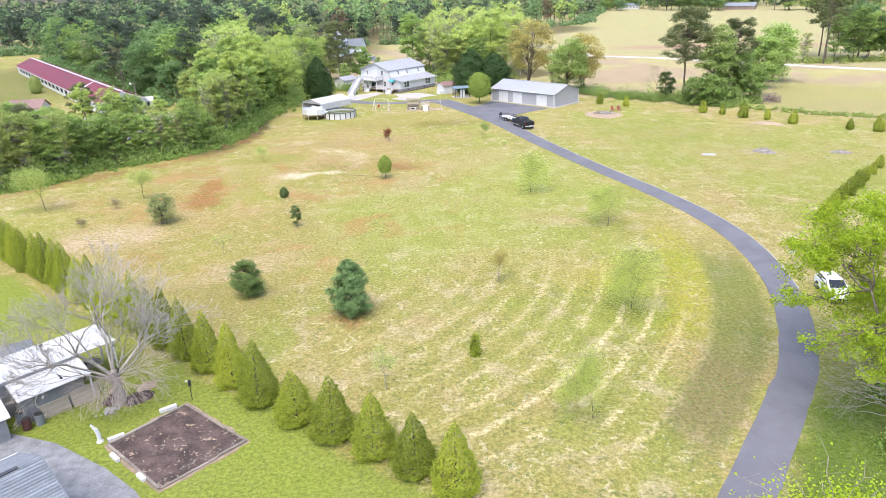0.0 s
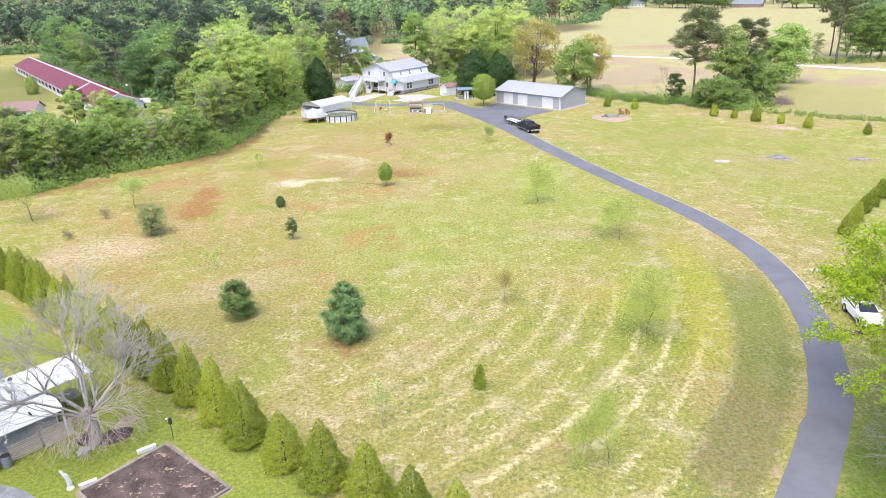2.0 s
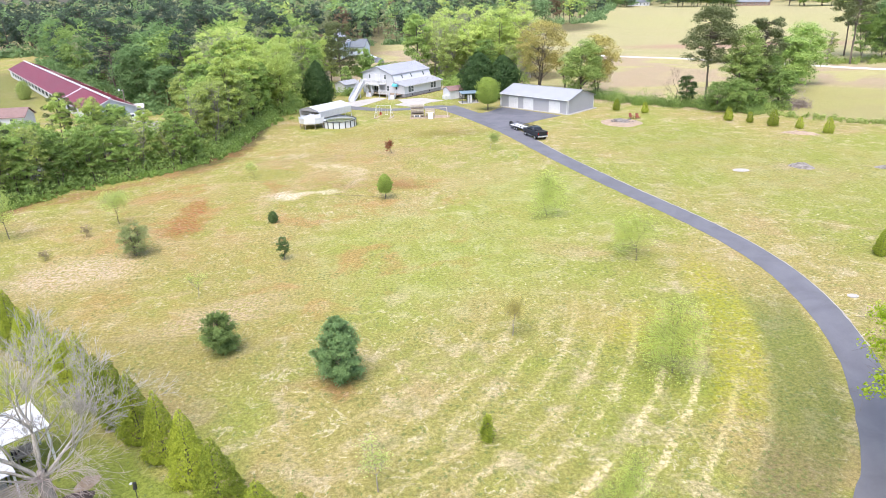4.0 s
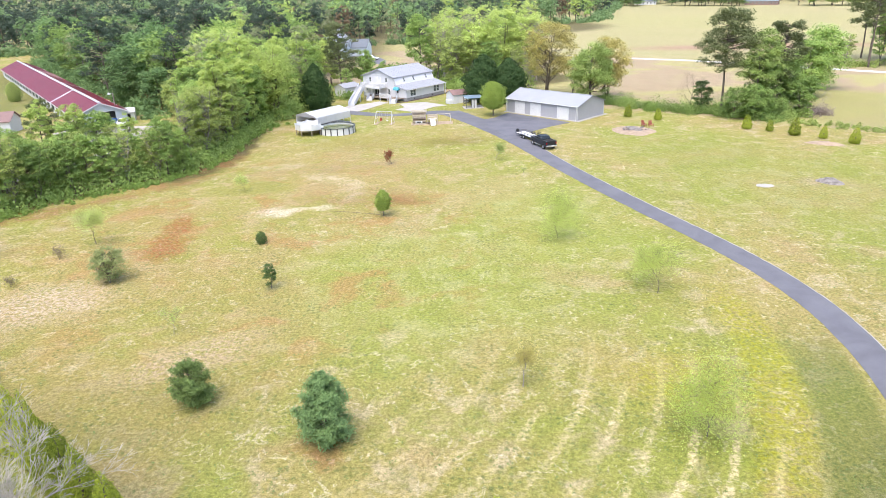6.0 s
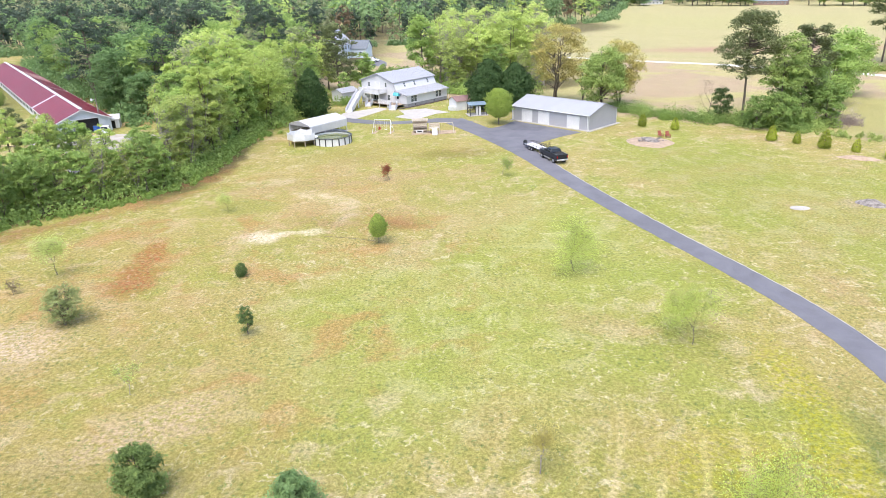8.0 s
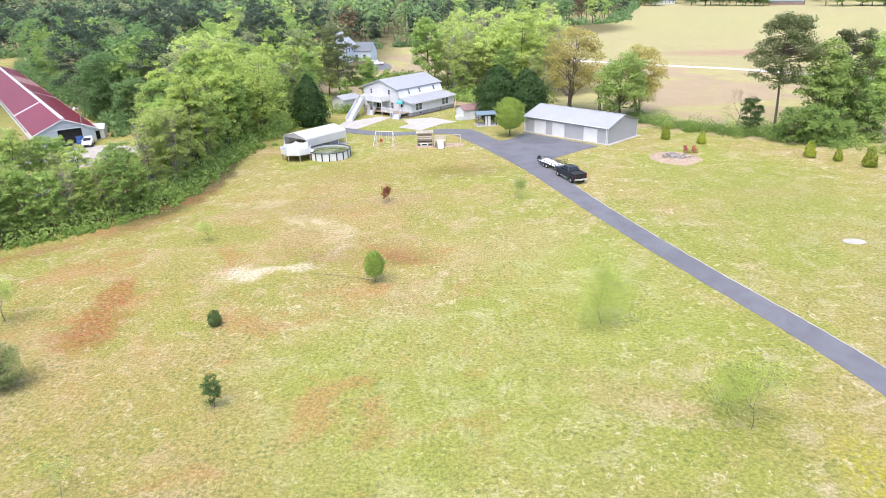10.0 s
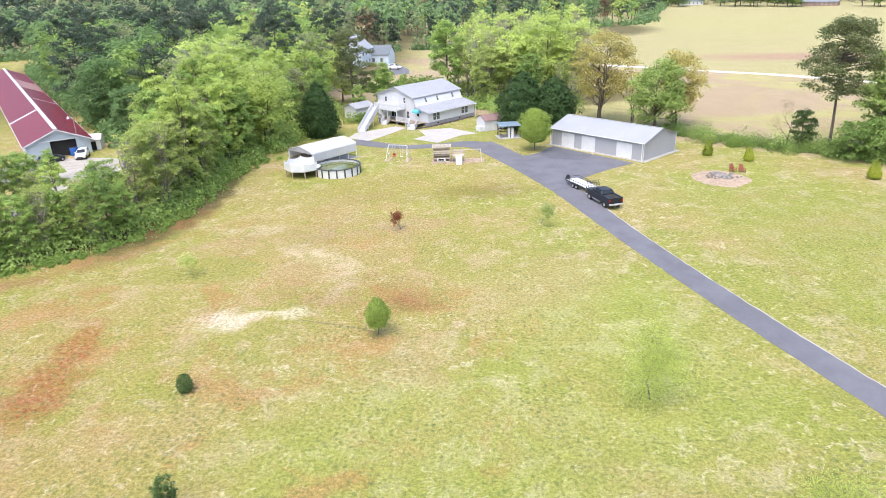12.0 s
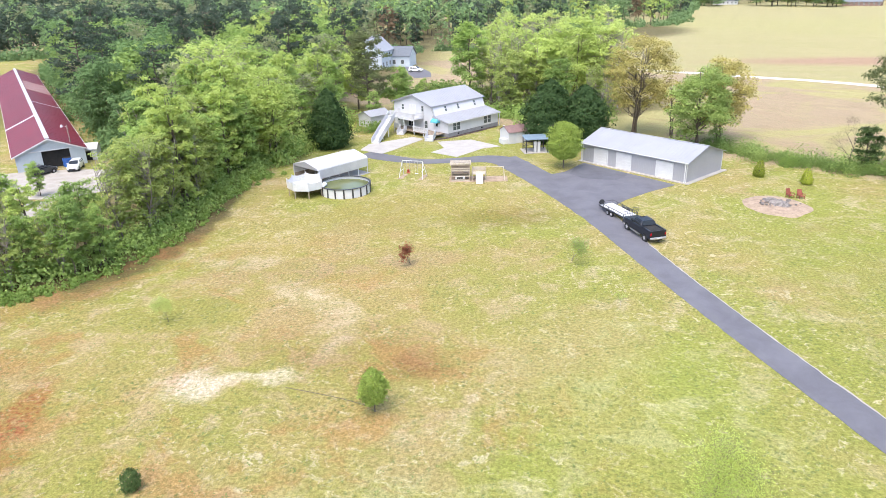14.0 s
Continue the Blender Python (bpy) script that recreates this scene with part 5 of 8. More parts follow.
lone("oak_tree", broadleaf("bronze_small", 97, 10.5, 3.4, 4.0, 900, 0.42, 26, 0.55, 16, 0.2, 2, 0.25), M_BARK, L_BRONZE, 26.2, 181.0, "slim half-bare oak with bronze leaves")
lone("poplar_tree", broadleaf("light_poplar", 98, 20.0, 4.4, 1.0, 8500, 0.46, 100, 0.38, 10), M_BARK, L_LIGHT, -12.5, 215, "tall light green poplar behind the house")
lone("poplar_tree", broadleaf("lime_poplar", 99, 20.5, 6.8, 1.5, 12000, 0.46, 110, 0.5, 10), M_BARK, L_SPRING, 11, 211, "broad yellow-green tree behind the house")
lone("pine_tree", tall_pine("lone_pine", 100, 20.4, 5.2, 16000, 0.36, 90, 0.40), M_BARK, L_PINE, 52.8, 157.4, "tall pine with a bare trunk at the field's edge")
lone("pine_tree", tall_pine("house_pine", 101, 17.5, 4.4, 9000, 0.42, 80, 0.25), M_BARK, L_PINE, -33.5, 203, "dark pine standing behind the house")
lone("maple_tree", broadleaf("field_maple", 102, 17.8, 4.3, 0.3, 9500, 0.40, 150, 0.45, 12), M_BARK, L_OAK, 58.6, 154.0, "tall green tree at the field's edge")
lone("maple_tree", broadleaf("field_maple_b", 103, 8.5, 3.2, 0.2, 4200, 0.40, 90, 0.45, 12), M_BARK, L_MID, 66.5, 152.5, "green tree in the field's hedgerow")
lone("pine_tree", tall_pine("field_pine_b", 104, 17.5, 4.0, 7000, 0.42, 60, 0.25), M_BARK, L_PINE, 64.0, 157.5, "dark pine in the field's hedgerow")
lone("maple_tree", broadleaf("field_ash", 105, 15.5, 6.2, 0.3, 9500, 0.48, 130, 0.45, 16, None, 2), M_BARK, L_LIGHT, 85, 184, "broad olive tree by the farm road")
lone("maple_tree", broadleaf("field_ash_b", 106, 13.5, 5.0, 0.2, 8500, 0.48, 120, 0.45, 14, None, 2), M_BARK, L_LIGHT, 77.5, 174, "green tree by the farm road")
lone("maple_tree", broadleaf("road_maple", 107, 18.5, 8.0, 0.2, 12000, 0.62, 120, 0.42, 12), M_BARK, L_FOREST, 133.5, 232.0, "broad dark green tree by the farm road")
lone("maple_tree", broadleaf("road_maple_b", 108, 17.0, 7.0, 0.2, 9000, 0.62, 110, 0.42, 12), M_BARK, L_FOREST, 141.0, 226.0, "dense dark green tree by the farm road")
lone("pine_tree", tall_pine("road_pine", 109, 22.0, 6.0, 8000, 0.55, 44, 0.40), M_BARK, L_PINE, 125.0, 240.0, "tall pine with a bare trunk by the farm road")
for x, y, h, w, seed in ((53.6, 151.6, 7.5, 3.4, 171), (57.0, 150.6, 8.5, 3.6, 172), (60.5, 151.0, 7.0, 3.2, 173)):
    lone("field_bush", broadleaf("field_bush", seed, h * 0.85, w, 0.0, 4200, 0.30, 60, 0.36, 8, None, 2, 0.26), M_BARK, L_MID, x, y, "dense leafy bush below the field's pines", "field bushes")
rngR = random.Random(21)
for x, y, s, kind in ((116, 219, 1.2, PINE), (121, 222, 1.05, OAK), (127, 222, 1.2, OAK), (133, 226, 1.15, MAPLE), (138, 222, 1.2, OAK), (144, 228, 1.25, OAK), (122, 230, 1.2, PINE), (150, 220, 1.2, OAK), (112, 224, 0.7, ASH)):
    planted(kind, ((x, y, s),), rngR)
for x, y, s, kind in ((-27, 203, 0.36, MAPLE), (-31, 197, 0.5, MAPLE), (-22, 212, 0.4, ASH), (-18, 206, 0.38, MAPLE), (-24, 222, 0.42, MAPLE), (-8, 218, 1.0, ASH), (-3, 208, 0.9, ASH), (3, 206, 0.95, ASH), (7, 201, 0.85, OAK), (14, 202, 0.8, ASH), (17, 196, 0.6, ASH), (-38, 187, 0.75, OAK), (-41, 178, 0.8, MAPLE), (-43, 168, 0.8, POPLAR), (-48, 172, 1.0, POPLAR), (-46, 186, 1.05, POPLAR), (-40, 198, 1.0, MAPLE)):
    planted(kind, ((x, y, s),), rngR)


def shrubs(name, label, line, n, seed, wide, high, leaf, per, material):
    """A band of undergrowth along a line of (x, y)."""
    rng = np.random.default_rng(seed)
    path = np.array(spline([(*p, 0) for p in line], 1.0))[:, :2]
    pts, nrm = [], []
    for _ in range(n):
        c = path[rng.integers(0, len(path))] + rng.normal(0, wide, 2)
        h = high * rng.uniform(0.35, 1.2)
        w = rng.normal(size=(per, 3))
        w /= np.linalg.norm(w, axis=1)[:, None]
        w[:, 2] = np.abs(w[:, 2])
        r = rng.uniform(0.5, 1.05, (per, 1))
        pts.append(np.array([*c, 0.0]) + w * r * (h * rng.uniform(0.6, 1.0), h * rng.uniform(0.6, 1.0), h))
        nrm.append(w + rng.normal(0, 0.5, (per, 3)))
    p, w = np.concatenate(pts), np.concatenate(nrm)
    v, f = leaf_mesh(p, w, leaf * rng.uniform(0.6, 1.4, len(p)), rng, 0.75, 0.0, 3)
    return tagged(part(name, mesh_of(name, v, f), material), label, "undergrowth", kind="stuff")


shrubs("undergrowth", "fresh green brambles along the woods' edge", [(x + 1.2, y - 0.8) for x, y in EDGE], 300, 111, 0.7, 0.9, 0.24, 70, L_VINE)
shrubs("undergrowth", "dense mixed shrubs under the woods' edge trees", [(x - 2.6, y + 2.0) for x, y in EDGE], 170, 112, 1.5, 2.8, 0.32, 130, L_MID)
shrubs("undergrowth", "light green young growth under the trees", [(x - 1.0, y + 0.6) for x, y in EDGE], 150, 113, 1.2, 3.4, 0.32, 100, L_LIGHT)
HEDGEROW = ((31, 174), (36, 168.5), (41, 163.5), (46, 159.5), (52, 155), (60, 148.5))
shrubs("hedgerow", "green hedgerow shrubs between lawn and field", HEDGEROW, 170, 114, 0.9, 2.1, 0.22, 170, L_MID)
shrubs("hedgerow", "light green hedgerow shrubs between lawn and field", ((35.5, 165.5), (36.5, 165.0)), 4, 115, 0.5, 3.6, 0.24, 700, L_OAK)
shrubs("hedgerow", "low olive scrub at the field's edge", ((60, 149), (72, 139), (84, 131), (96, 122)), 150, 116, 1.0, 0.8, 0.3, 60, L_OLIVE)
shrubs("undergrowth", "shrubs round the trunks by the field", ((50, 158), (58, 153), (66, 152)), 60, 117, 2.0, 2.8, 0.34, 170, L_OAK)
shrubs("undergrowth", "scrub below the trees by the farm road", ((112, 221), (125, 222), (145, 224)), 60, 118, 2.0, 2.0, 0.5, 70, L_OLIVE)
shrubs("undergrowth", "light green brush behind the house", ((-26, 203), (-14, 204), (-2, 200), (12, 197)), 110, 119, 2.6, 3.2, 0.5, 120, L_LIGHT)
shrubs("undergrowth", "green brush between house and far clearing", ((-34, 226), (-22, 232), (-8, 228)), 70, 120, 3.0, 3.0, 0.55, 110, L_MID)
shrubs("undergrowth", "green shrubs beside the house", ((-31, 186), (-28, 189)), 6, 121, 0.6, 3.0, 0.4, 240, L_MID)
shrubs("undergrowth", "shady shrubs under the bright tree", ((26.5, 30.5), (29.5, 35.5), (33, 42)), 40, 122, 0.9, 1.6, 0.22, 120, L_VINE)
shrubs("undergrowth", "dense brush behind the carport", ((-43, 162), (-40.5, 172), (-39, 184), (-37, 196)), 90, 123, 1.8, 3.4, 0.45, 130, L_LIGHT)
shrubs("undergrowth", "young light green growth behind the carport", ((-42, 165), (-38, 178), (-37, 190)), 50, 124, 1.5, 4.2, 0.42, 130, L_SPRING)
shrubs("hedgerow", "round fresh green shrub in the hedgerow", ((40.0, 162.0), (40.8, 161.6)), 4, 125, 0.4, 3.0, 0.24, 600, L_VINE)
lone("poplar_tree", broadleaf("spring_poplar", 141, 16.5, 4.6, 1.5, 8500, 0.44, 100, 0.5, 18, None, 2, 0.22), M_PALE_BARK, L_SPRING, 3.0, 207.5, "tall pale lime tree with visible grey stems")
lone("poplar_tree", broadleaf("spring_ash", 142, 14.5, 4.2, 1.5, 6500, 0.42, 90, 0.5, 20, None, 2, 0.22), M_PALE_BARK, L_OLIVE, -3.0, 203.5, "half-bare spring tree with pale stems behind the house")
lone("maple_tree", broadleaf("lime_maple", 131, 17.0, 5.4, 1.0, 12000, 0.36, 150, 0.48, 14, None, 2), M_BARK, L_SPRING, -41.0, 163.0, "tall lime-green tree at the woods' corner")
lone("maple_tree", broadleaf("corner_maple", 132, 15.0, 5.0, 0.5, 9500, 0.38, 130, 0.45, 12), M_BARK, L_LIGHT, -47.5, 158.0, "leafy light green tree at the woods' corner")
lone("maple_tree", broadleaf("barn_maple", 133, 15.5, 6.4, 0.3, 11000, 0.42, 150, 0.45, 10), M_BARK, L_FOREST, -83.5, 186.0, "large round green tree beside the red barn")
lone("maple_tree", broadleaf("barn_maple_b", 134, 11.0, 4.6, 0.2, 7500, 0.42, 120, 0.45, 10), M_BARK, L_FOREST, -72.5, 177.0, "green tree beside the red barn")
lone("maple_tree", broadleaf("barn_ash", 135, 9.0, 4.0, 0.2, 5500, 0.42, 110, 0.45, 10), M_BARK, L_OLIVE, -65.5, 170.5, "olive tree beside the barn's yard")
lone("ivy_snag", broadleaf("ivy_snag", 136, 6.8, 2.3, 0.2, 4200, 0.28, 50, 0.4, 14, 0.12, 2, 0.28), M_BARK, L_HOLLY, 49.6, 160.0, "dead trunk overgrown with dark ivy")
lone("bare_tree", thin_tree("bare_snag", 137, 8.4, 5, 0, 0.2, 0.6, 0.2, 0.28, 0.13), M_BARK, None, 47.6, 160.4, "small dead tree with grey bare branches")
for k in range(3):
    lone("brush_pile", thin_tree("brush", 138 + k, 3.6 + 0.5 * k, 5, 0, 0.2, 0.9, 0.05, 0.2, 0.05), M_TWIG, None, 66.0 + 2.4 * k, 152.8 + 0.2 * k, "pinkish grey leafless brush by the field's trees", "leafless brush")
rngW = np.random.default_rng(140)
nW = 11000
drive_line = np.array(spline(DRIVE, 2.0))[:, :2]
pW = np.stack([rngW.uniform(-48, 62, nW), 26 + 96 * rngW.uniform(0, 1, nW) ** 1.4, np.full(nW, 0.02)], 1)
clear = np.array([np.hypot(*(drive_line - (x, y)).T).min() > 2.2 and not (y < 46 and x < -3 - (y - 28) * 1.3) for x, y, _ in pW])
pW = np.repeat(pW[clear], 4, 0) + rngW.normal(0, 0.09, (int(clear.sum()) * 4, 3)) * (1, 1, 0.3) + (0, 0, 0.05)
vW, fW = leaf_mesh(pW, rngW.normal(0, 0.3, (len(pW), 3)) + (0, 0, 1.0), 0.12 * rngW.uniform(0.5, 1.4, len(pW)), rngW, 0.7, 0.0, 3)
tagged(part("grass_tufts", mesh_of("grass_tufts", vW, fW), foliage("weed_leaves", (0.22, 0.28, 0.09), (0.11, 0.15, 0.05), 0.3)), "low green weeds and grass tufts scattered over the lawn", "grass", kind="stuff")
lone("maple_tree", broadleaf("screen_maple", 151, 10.5, 3.4, 0.6, 5500, 0.4, 80, 0.42, 10), M_BARK, L_LIGHT, -27.5, 207.0, "young light green tree beside the pine behind the house")
lone("maple_tree", broadleaf("screen_poplar", 152, 15.5, 4.0, 0.8, 6500, 0.44, 90, 0.42, 10), M_BARK, L_SPRING, -38.0, 212.0, "tall pale lime tree behind the carport")
lone("barn_bush", egg_tree("barn_bush", 161, 5.0, 2.4, 0.0, 4200, 0.24, 0.45, 0.6, 80), M_BARK, L_OLIVE, -122.1, 198.2, "round olive bush beside the long barn")
lone("maple_tree", broadleaf("field_fill", 162, 13.0, 4.8, 0.3, 8000, 0.4, 130, 0.45, 12, None, 2), M_BARK, L_MID, 62.8, 156.5, "dense mid-green tree among the field's pines")
shrubs("undergrowth", "pinkish grey leafless brush by the field's trees", ((66.5, 152.8), (69, 153.0), (71.5, 153.4)), 12, 163, 0.7, 2.4, 0.22, 260, foliage("pinkish_grey_brush", (0.42, 0.34, 0.31), (0.24, 0.185, 0.165), 0.2))
shrubs("undergrowth", "low green brush along the far woods' edge", ((-14, 342), (14, 388), (40, 436), (78, 450), (100, 530), (134, 648)), 260, 164, 2.0, 5.0, 1.3, 60, W_MID)
shrubs("undergrowth", "low dark brush along the pine woods' edge", ((-124, 175), (-150, 198), (-200, 246), (-262, 304)), 150, 165, 2.0, 4.0, 1.0, 70, W_MID)

shrubs("undergrowth", "deep green brush along the barn's far side", ((-70, 168), (-90, 192), (-120, 229), (-150, 266), (-176, 300)), 150, 166, 1.6, 4.2, 0.7, 90, L_FOREST)
shrubs("undergrowth", "dark brush at the foot of the pine woods", ((-264, 306), (-215, 334), (-170, 338), (-122, 338)), 110, 167, 2.5, 6.0, 1.2, 80, W_MID)
shrubs("undergrowth", "green brush round the far clearing", ((-60, 272), (-60, 304), (-46, 333), (-18, 336), (0, 304), (-6, 258)), 130, 168, 2.0, 4.2, 0.9, 80, W_MID)


# ---- buildings ----
def window(parent, m, w, h, panes=2, label=""):
    """A framed window in a wall; local x along the wall, z up, -y outwards."""
    fr = boxes((-w / 2 - 0.07, w / 2 + 0.07, -0.07, 0.02, -0.08, 0.0), (-w / 2 - 0.07, w / 2 + 0.07, -0.06, 0.02, h, h + 0.08), (-w / 2 - 0.07, -w / 2, -0.06, 0.02, 0, h), (w / 2, w / 2 + 0.07, -0.06, 0.02, 0, h), (-w / 2, w / 2, -0.045, 0.0, h / 2 - 0.025, h / 2 + 0.025))
    f = part("window", fr, M_WHITE, parent, label)
    f.matrix_local = m
    for i in range(panes):
        z0 = h * i / panes + 0.02
        part("pane", boxes((-w / 2, w / 2, -0.03, -0.01, z0, h * (i + 1) / panes - 0.02)), M_PANE, f)
    return f


def gable_body(length, y0, y1, eave, ridge, x0=0.0):
    bm = bmesh.new()
    return extrude_x(bm, ((y0, 0), (y1, 0), (y1, eave), ((y0 + y1) / 2, ridge), (y0, eave)), x0, x0 + length)


def each(name, rows, material, parent, label=""):
    """One part for each box."""
    return [part(name, boxes(row), material, parent, label) for row in rows]


def roof(parent, x0, x1, a, b, thick, gap, material, label="", name="roof"):
    """A sloping metal roof sheet with raised seams, each a piece of its own."""
    sheet = part(name, roof_sheet(x0, x1, a, b, thick), material, parent, label)
    (ya, za), (yb, zb) = a, b
    seam = bmesh.new()
    extrude_x(seam, ((ya, za + thick - 0.01), (yb, zb + thick - 0.01), (yb, zb + thick + 0.02), (ya, za + thick + 0.02)), -0.015, 0.015)
    shared, x = None, x0 + gap / 2
    while x < x1:
        ob = part("seam", shared or seam, material, sheet)
        shared = ob.data
        ob.location = (x, 0, 0)
        x += gap
    return sheet


def roof_sheet(x0, x1, a, b, thick=0.08, ribs=0.0, rib=0.03):
    """A sloping roof sheet from the edge a to the edge b, both (y, z), with raised seams."""
    bm = bmesh.new()
    (ya, za), (yb, zb) = a, b
    extrude_x(bm, ((ya, za), (yb, zb), (yb, zb + thick), (ya, za + thick)), x0, x1)
    if ribs:
        x = x0 + ribs
        while x < x1:
            extrude_x(bm, ((ya, za + thick - 0.01), (yb, zb + thick - 0.01), (yb, zb + thick + rib), (ya, za + thick + rib)), x - 0.02, x + 0.02)
            x += ribs
    return bm


def lap_siding(parent, m, x0, x1, z0, z1, step=0.22, proud=0.025):
    """Lapped boards on a wall that faces -y, each a piece of its own on one shared mesh."""
    bm = bmesh.new()
    v = [bm.verts.new(q) for q in ((x0, -proud, 0), (x1, -proud, 0), (x1, -0.004, step), (x0, -0.004, step), (x0, 0.0, 0), (x1, 0.0, 0))]
    bm.faces.new(v[:4])
    bm.faces.new((v[4], v[5], v[1], v[0]))
    shared = None
    for z in np.arange(z0, z1 - step * 0.5, step):
        ob = part("siding_board", shared or bm, M_SIDING, parent)
        shared = ob.data
        ob.matrix_local = m @ Matrix.Translation((0, 0, z))


def workshop():
    t = thing("workshop", pose(9.33, 164.8, 0, 0, 0, -43.3), "long grey metal workshop with three white roller doors", "building")
    L, W, E, RZ = 18.26, 9.5, 2.95, 4.5
    part("wall", gable_body(L, 0.0, W, E, RZ), M_GREY_SIDING, t)
    doors = ((2.3, 4.75), (6.5, 9.0), (13.4, 16.05))
    rib = None
    for x in np.arange(0.15, L, 0.3):
        if not any(a - 0.1 < x < b + 0.1 for a, b in doors):
            ob = part("siding_rib", rib or boxes((-0.02, 0.02, -0.012, 0.0, 0.15, E - 0.05)), M_GREY_SIDING, t)
            rib, ob.location = ob.data, (x, 0, 0)
    for y in np.arange(0.3, W, 0.3):
        top = E + (RZ - E) * (1 - abs(y - W / 2) / (W / 2)) - 0.06
        part("siding_rib", boxes((L, L + 0.012, y - 0.02, y + 0.02, 0.15, top)), M_GREY_SIDING, t)
    roof(t, -0.35, L + 0.35, (-0.35, E - 0.08), (W / 2, RZ + 0.02), 0.06, 0.6, M_ROOF, "pale metal roof sheet", "roof")
    roof(t, -0.35, L + 0.35, (W + 0.35, E - 0.08), (W / 2, RZ + 0.02), 0.06, 0.6, M_ROOF, "pale metal roof sheet", "roof")
    part("ridge_cap", boxes((-0.36, L + 0.36, W / 2 - 0.15, W / 2 + 0.15, RZ + 0.06, RZ + 0.11)), M_ROOF, t)
    part("gutter", boxes((-0.35, L + 0.35, -0.48, -0.36, E - 0.1, E + 0.02)), M_WHITE, t, "white gutter")
    for x in (-0.02, L - 0.1):
        part("downpipe", boxes((x, x + 0.1, -0.42, -0.32, 0.1, E - 0.1), (x, x + 0.1, -0.42, -0.02, E - 0.18, E - 0.1)), M_WHITE, t, "white downpipe")
    each("trim", ((L - 0.06, L + 0.04, -0.04, 0.06, 0, E), (L - 0.06, L + 0.04, W - 0.06, W + 0.04, 0, E), (-0.04, 0.06, -0.04, 0.06, 0, E)), M_WHITE, t, "white corner trim")
    for a, b in doors:
        fr = part("door", boxes((a - 0.1, a, -0.06, 0.0, 0.05, 2.5), (b, b + 0.1, -0.06, 0.0, 0.05, 2.5), (a - 0.1, b + 0.1, -0.06, 0.0, 2.4, 2.5)), M_WHITE, t, "white sectional roller door")
        for k in range(5):
            part("panel", boxes((a, b, -0.045, -0.01, 0.05 + k * 0.47, 0.05 + k * 0.47 + 0.455)), M_WHITE, fr)
    part("footing", boxes((-0.5, L + 0.7, -0.55, 0.0, -0.05, 0.09), (L, L + 0.7, 0.0, W + 0.6, -0.05, 0.09)), M_CONCRETE, t, "pale concrete footing strip")


workshop()


def stair(parent, a, b, width, steps, material, name="stair"):
    """Treads with stringers and slatted rails from a, low, to b, high."""
    a, b = Vector(a), Vector(b)
    along = Vector((b.x - a.x, b.y - a.y, 0))
    run = along.length
    m = Matrix.Translation(a) @ Matrix.Rotation(math.atan2(along.y, along.x), 4, "Z")
    rise = b.z - a.z
    s = part(name, boxes(*[(run * i / steps, run * (i + 1) / steps + 0.03, -width / 2, width / 2, rise * (i + 1) / steps - 0.05, rise * (i + 1) / steps) for i in range(steps)]), material, parent)
    s.matrix_local = m
    for i in range(steps):
        part("riser", boxes((run * i / steps + 0.01, run * i / steps + 0.03, -width / 2, width / 2, rise * i / steps, rise * (i + 1) / steps - 0.05)), material, s)
    for side in (-1, 1):
        y = side * width / 2
        bm = bmesh.new()
        v = [bm.verts.new((x, y + dy, z)) for x, z in ((0, -0.02), (0, 0.25), (run, rise + 0.05), (run, rise - 0.28)) for dy in (-0.03, 0.03)]
        for f in ((0, 2, 4, 6), (1, 7, 5, 3), (0, 1, 3, 2), (2, 3, 5, 4), (4, 5, 7, 6), (6, 7, 1, 0)):
            bm.faces.new([v[i] for i in f])
        part("stringer", bm, material, s)
        bm = bmesh.new()
        rod(bm, (0, y, 0.95), (run, y, rise + 0.95), 0.05, 0.05, 4)
        n = max(2, int(run / 0.085))
        for i in range(n + 1):
            x = run * i / n
            z = rise * i / n
            w = 0.055 if i in (0, n, n // 2) else 0.034
            box(bm, x - w, x + w, y - w, y + w, z, z + 0.97)
        part("railing", bm, material, s)
    return s


def rail(parent, a, b, z, material, height=0.95, gap=0.15, posts=0.05):
    """A railing on the plan from a to b, with balusters."""
    a, b = Vector((*a, z)), Vector((*b, z))
    n = max(2, int((b - a).length / gap))
    bm = bmesh.new()
    up = Vector((0, 0, height))
    rod(bm, a + up, b + up, 0.05, 0.05, 4)
    rod(bm, a + up * 0.12, b + up * 0.12, 0.04, 0.04, 4)
    for i in range(n + 1):
        p = a.lerp(b, i / n)
        w = posts if i in (0, n) else 0.03
        box(bm, p.x - w, p.x + w, p.y - w, p.y + w, z, z + height + (0.08 if i in (0, n) else 0))
    return part("railing", bm, material, parent)


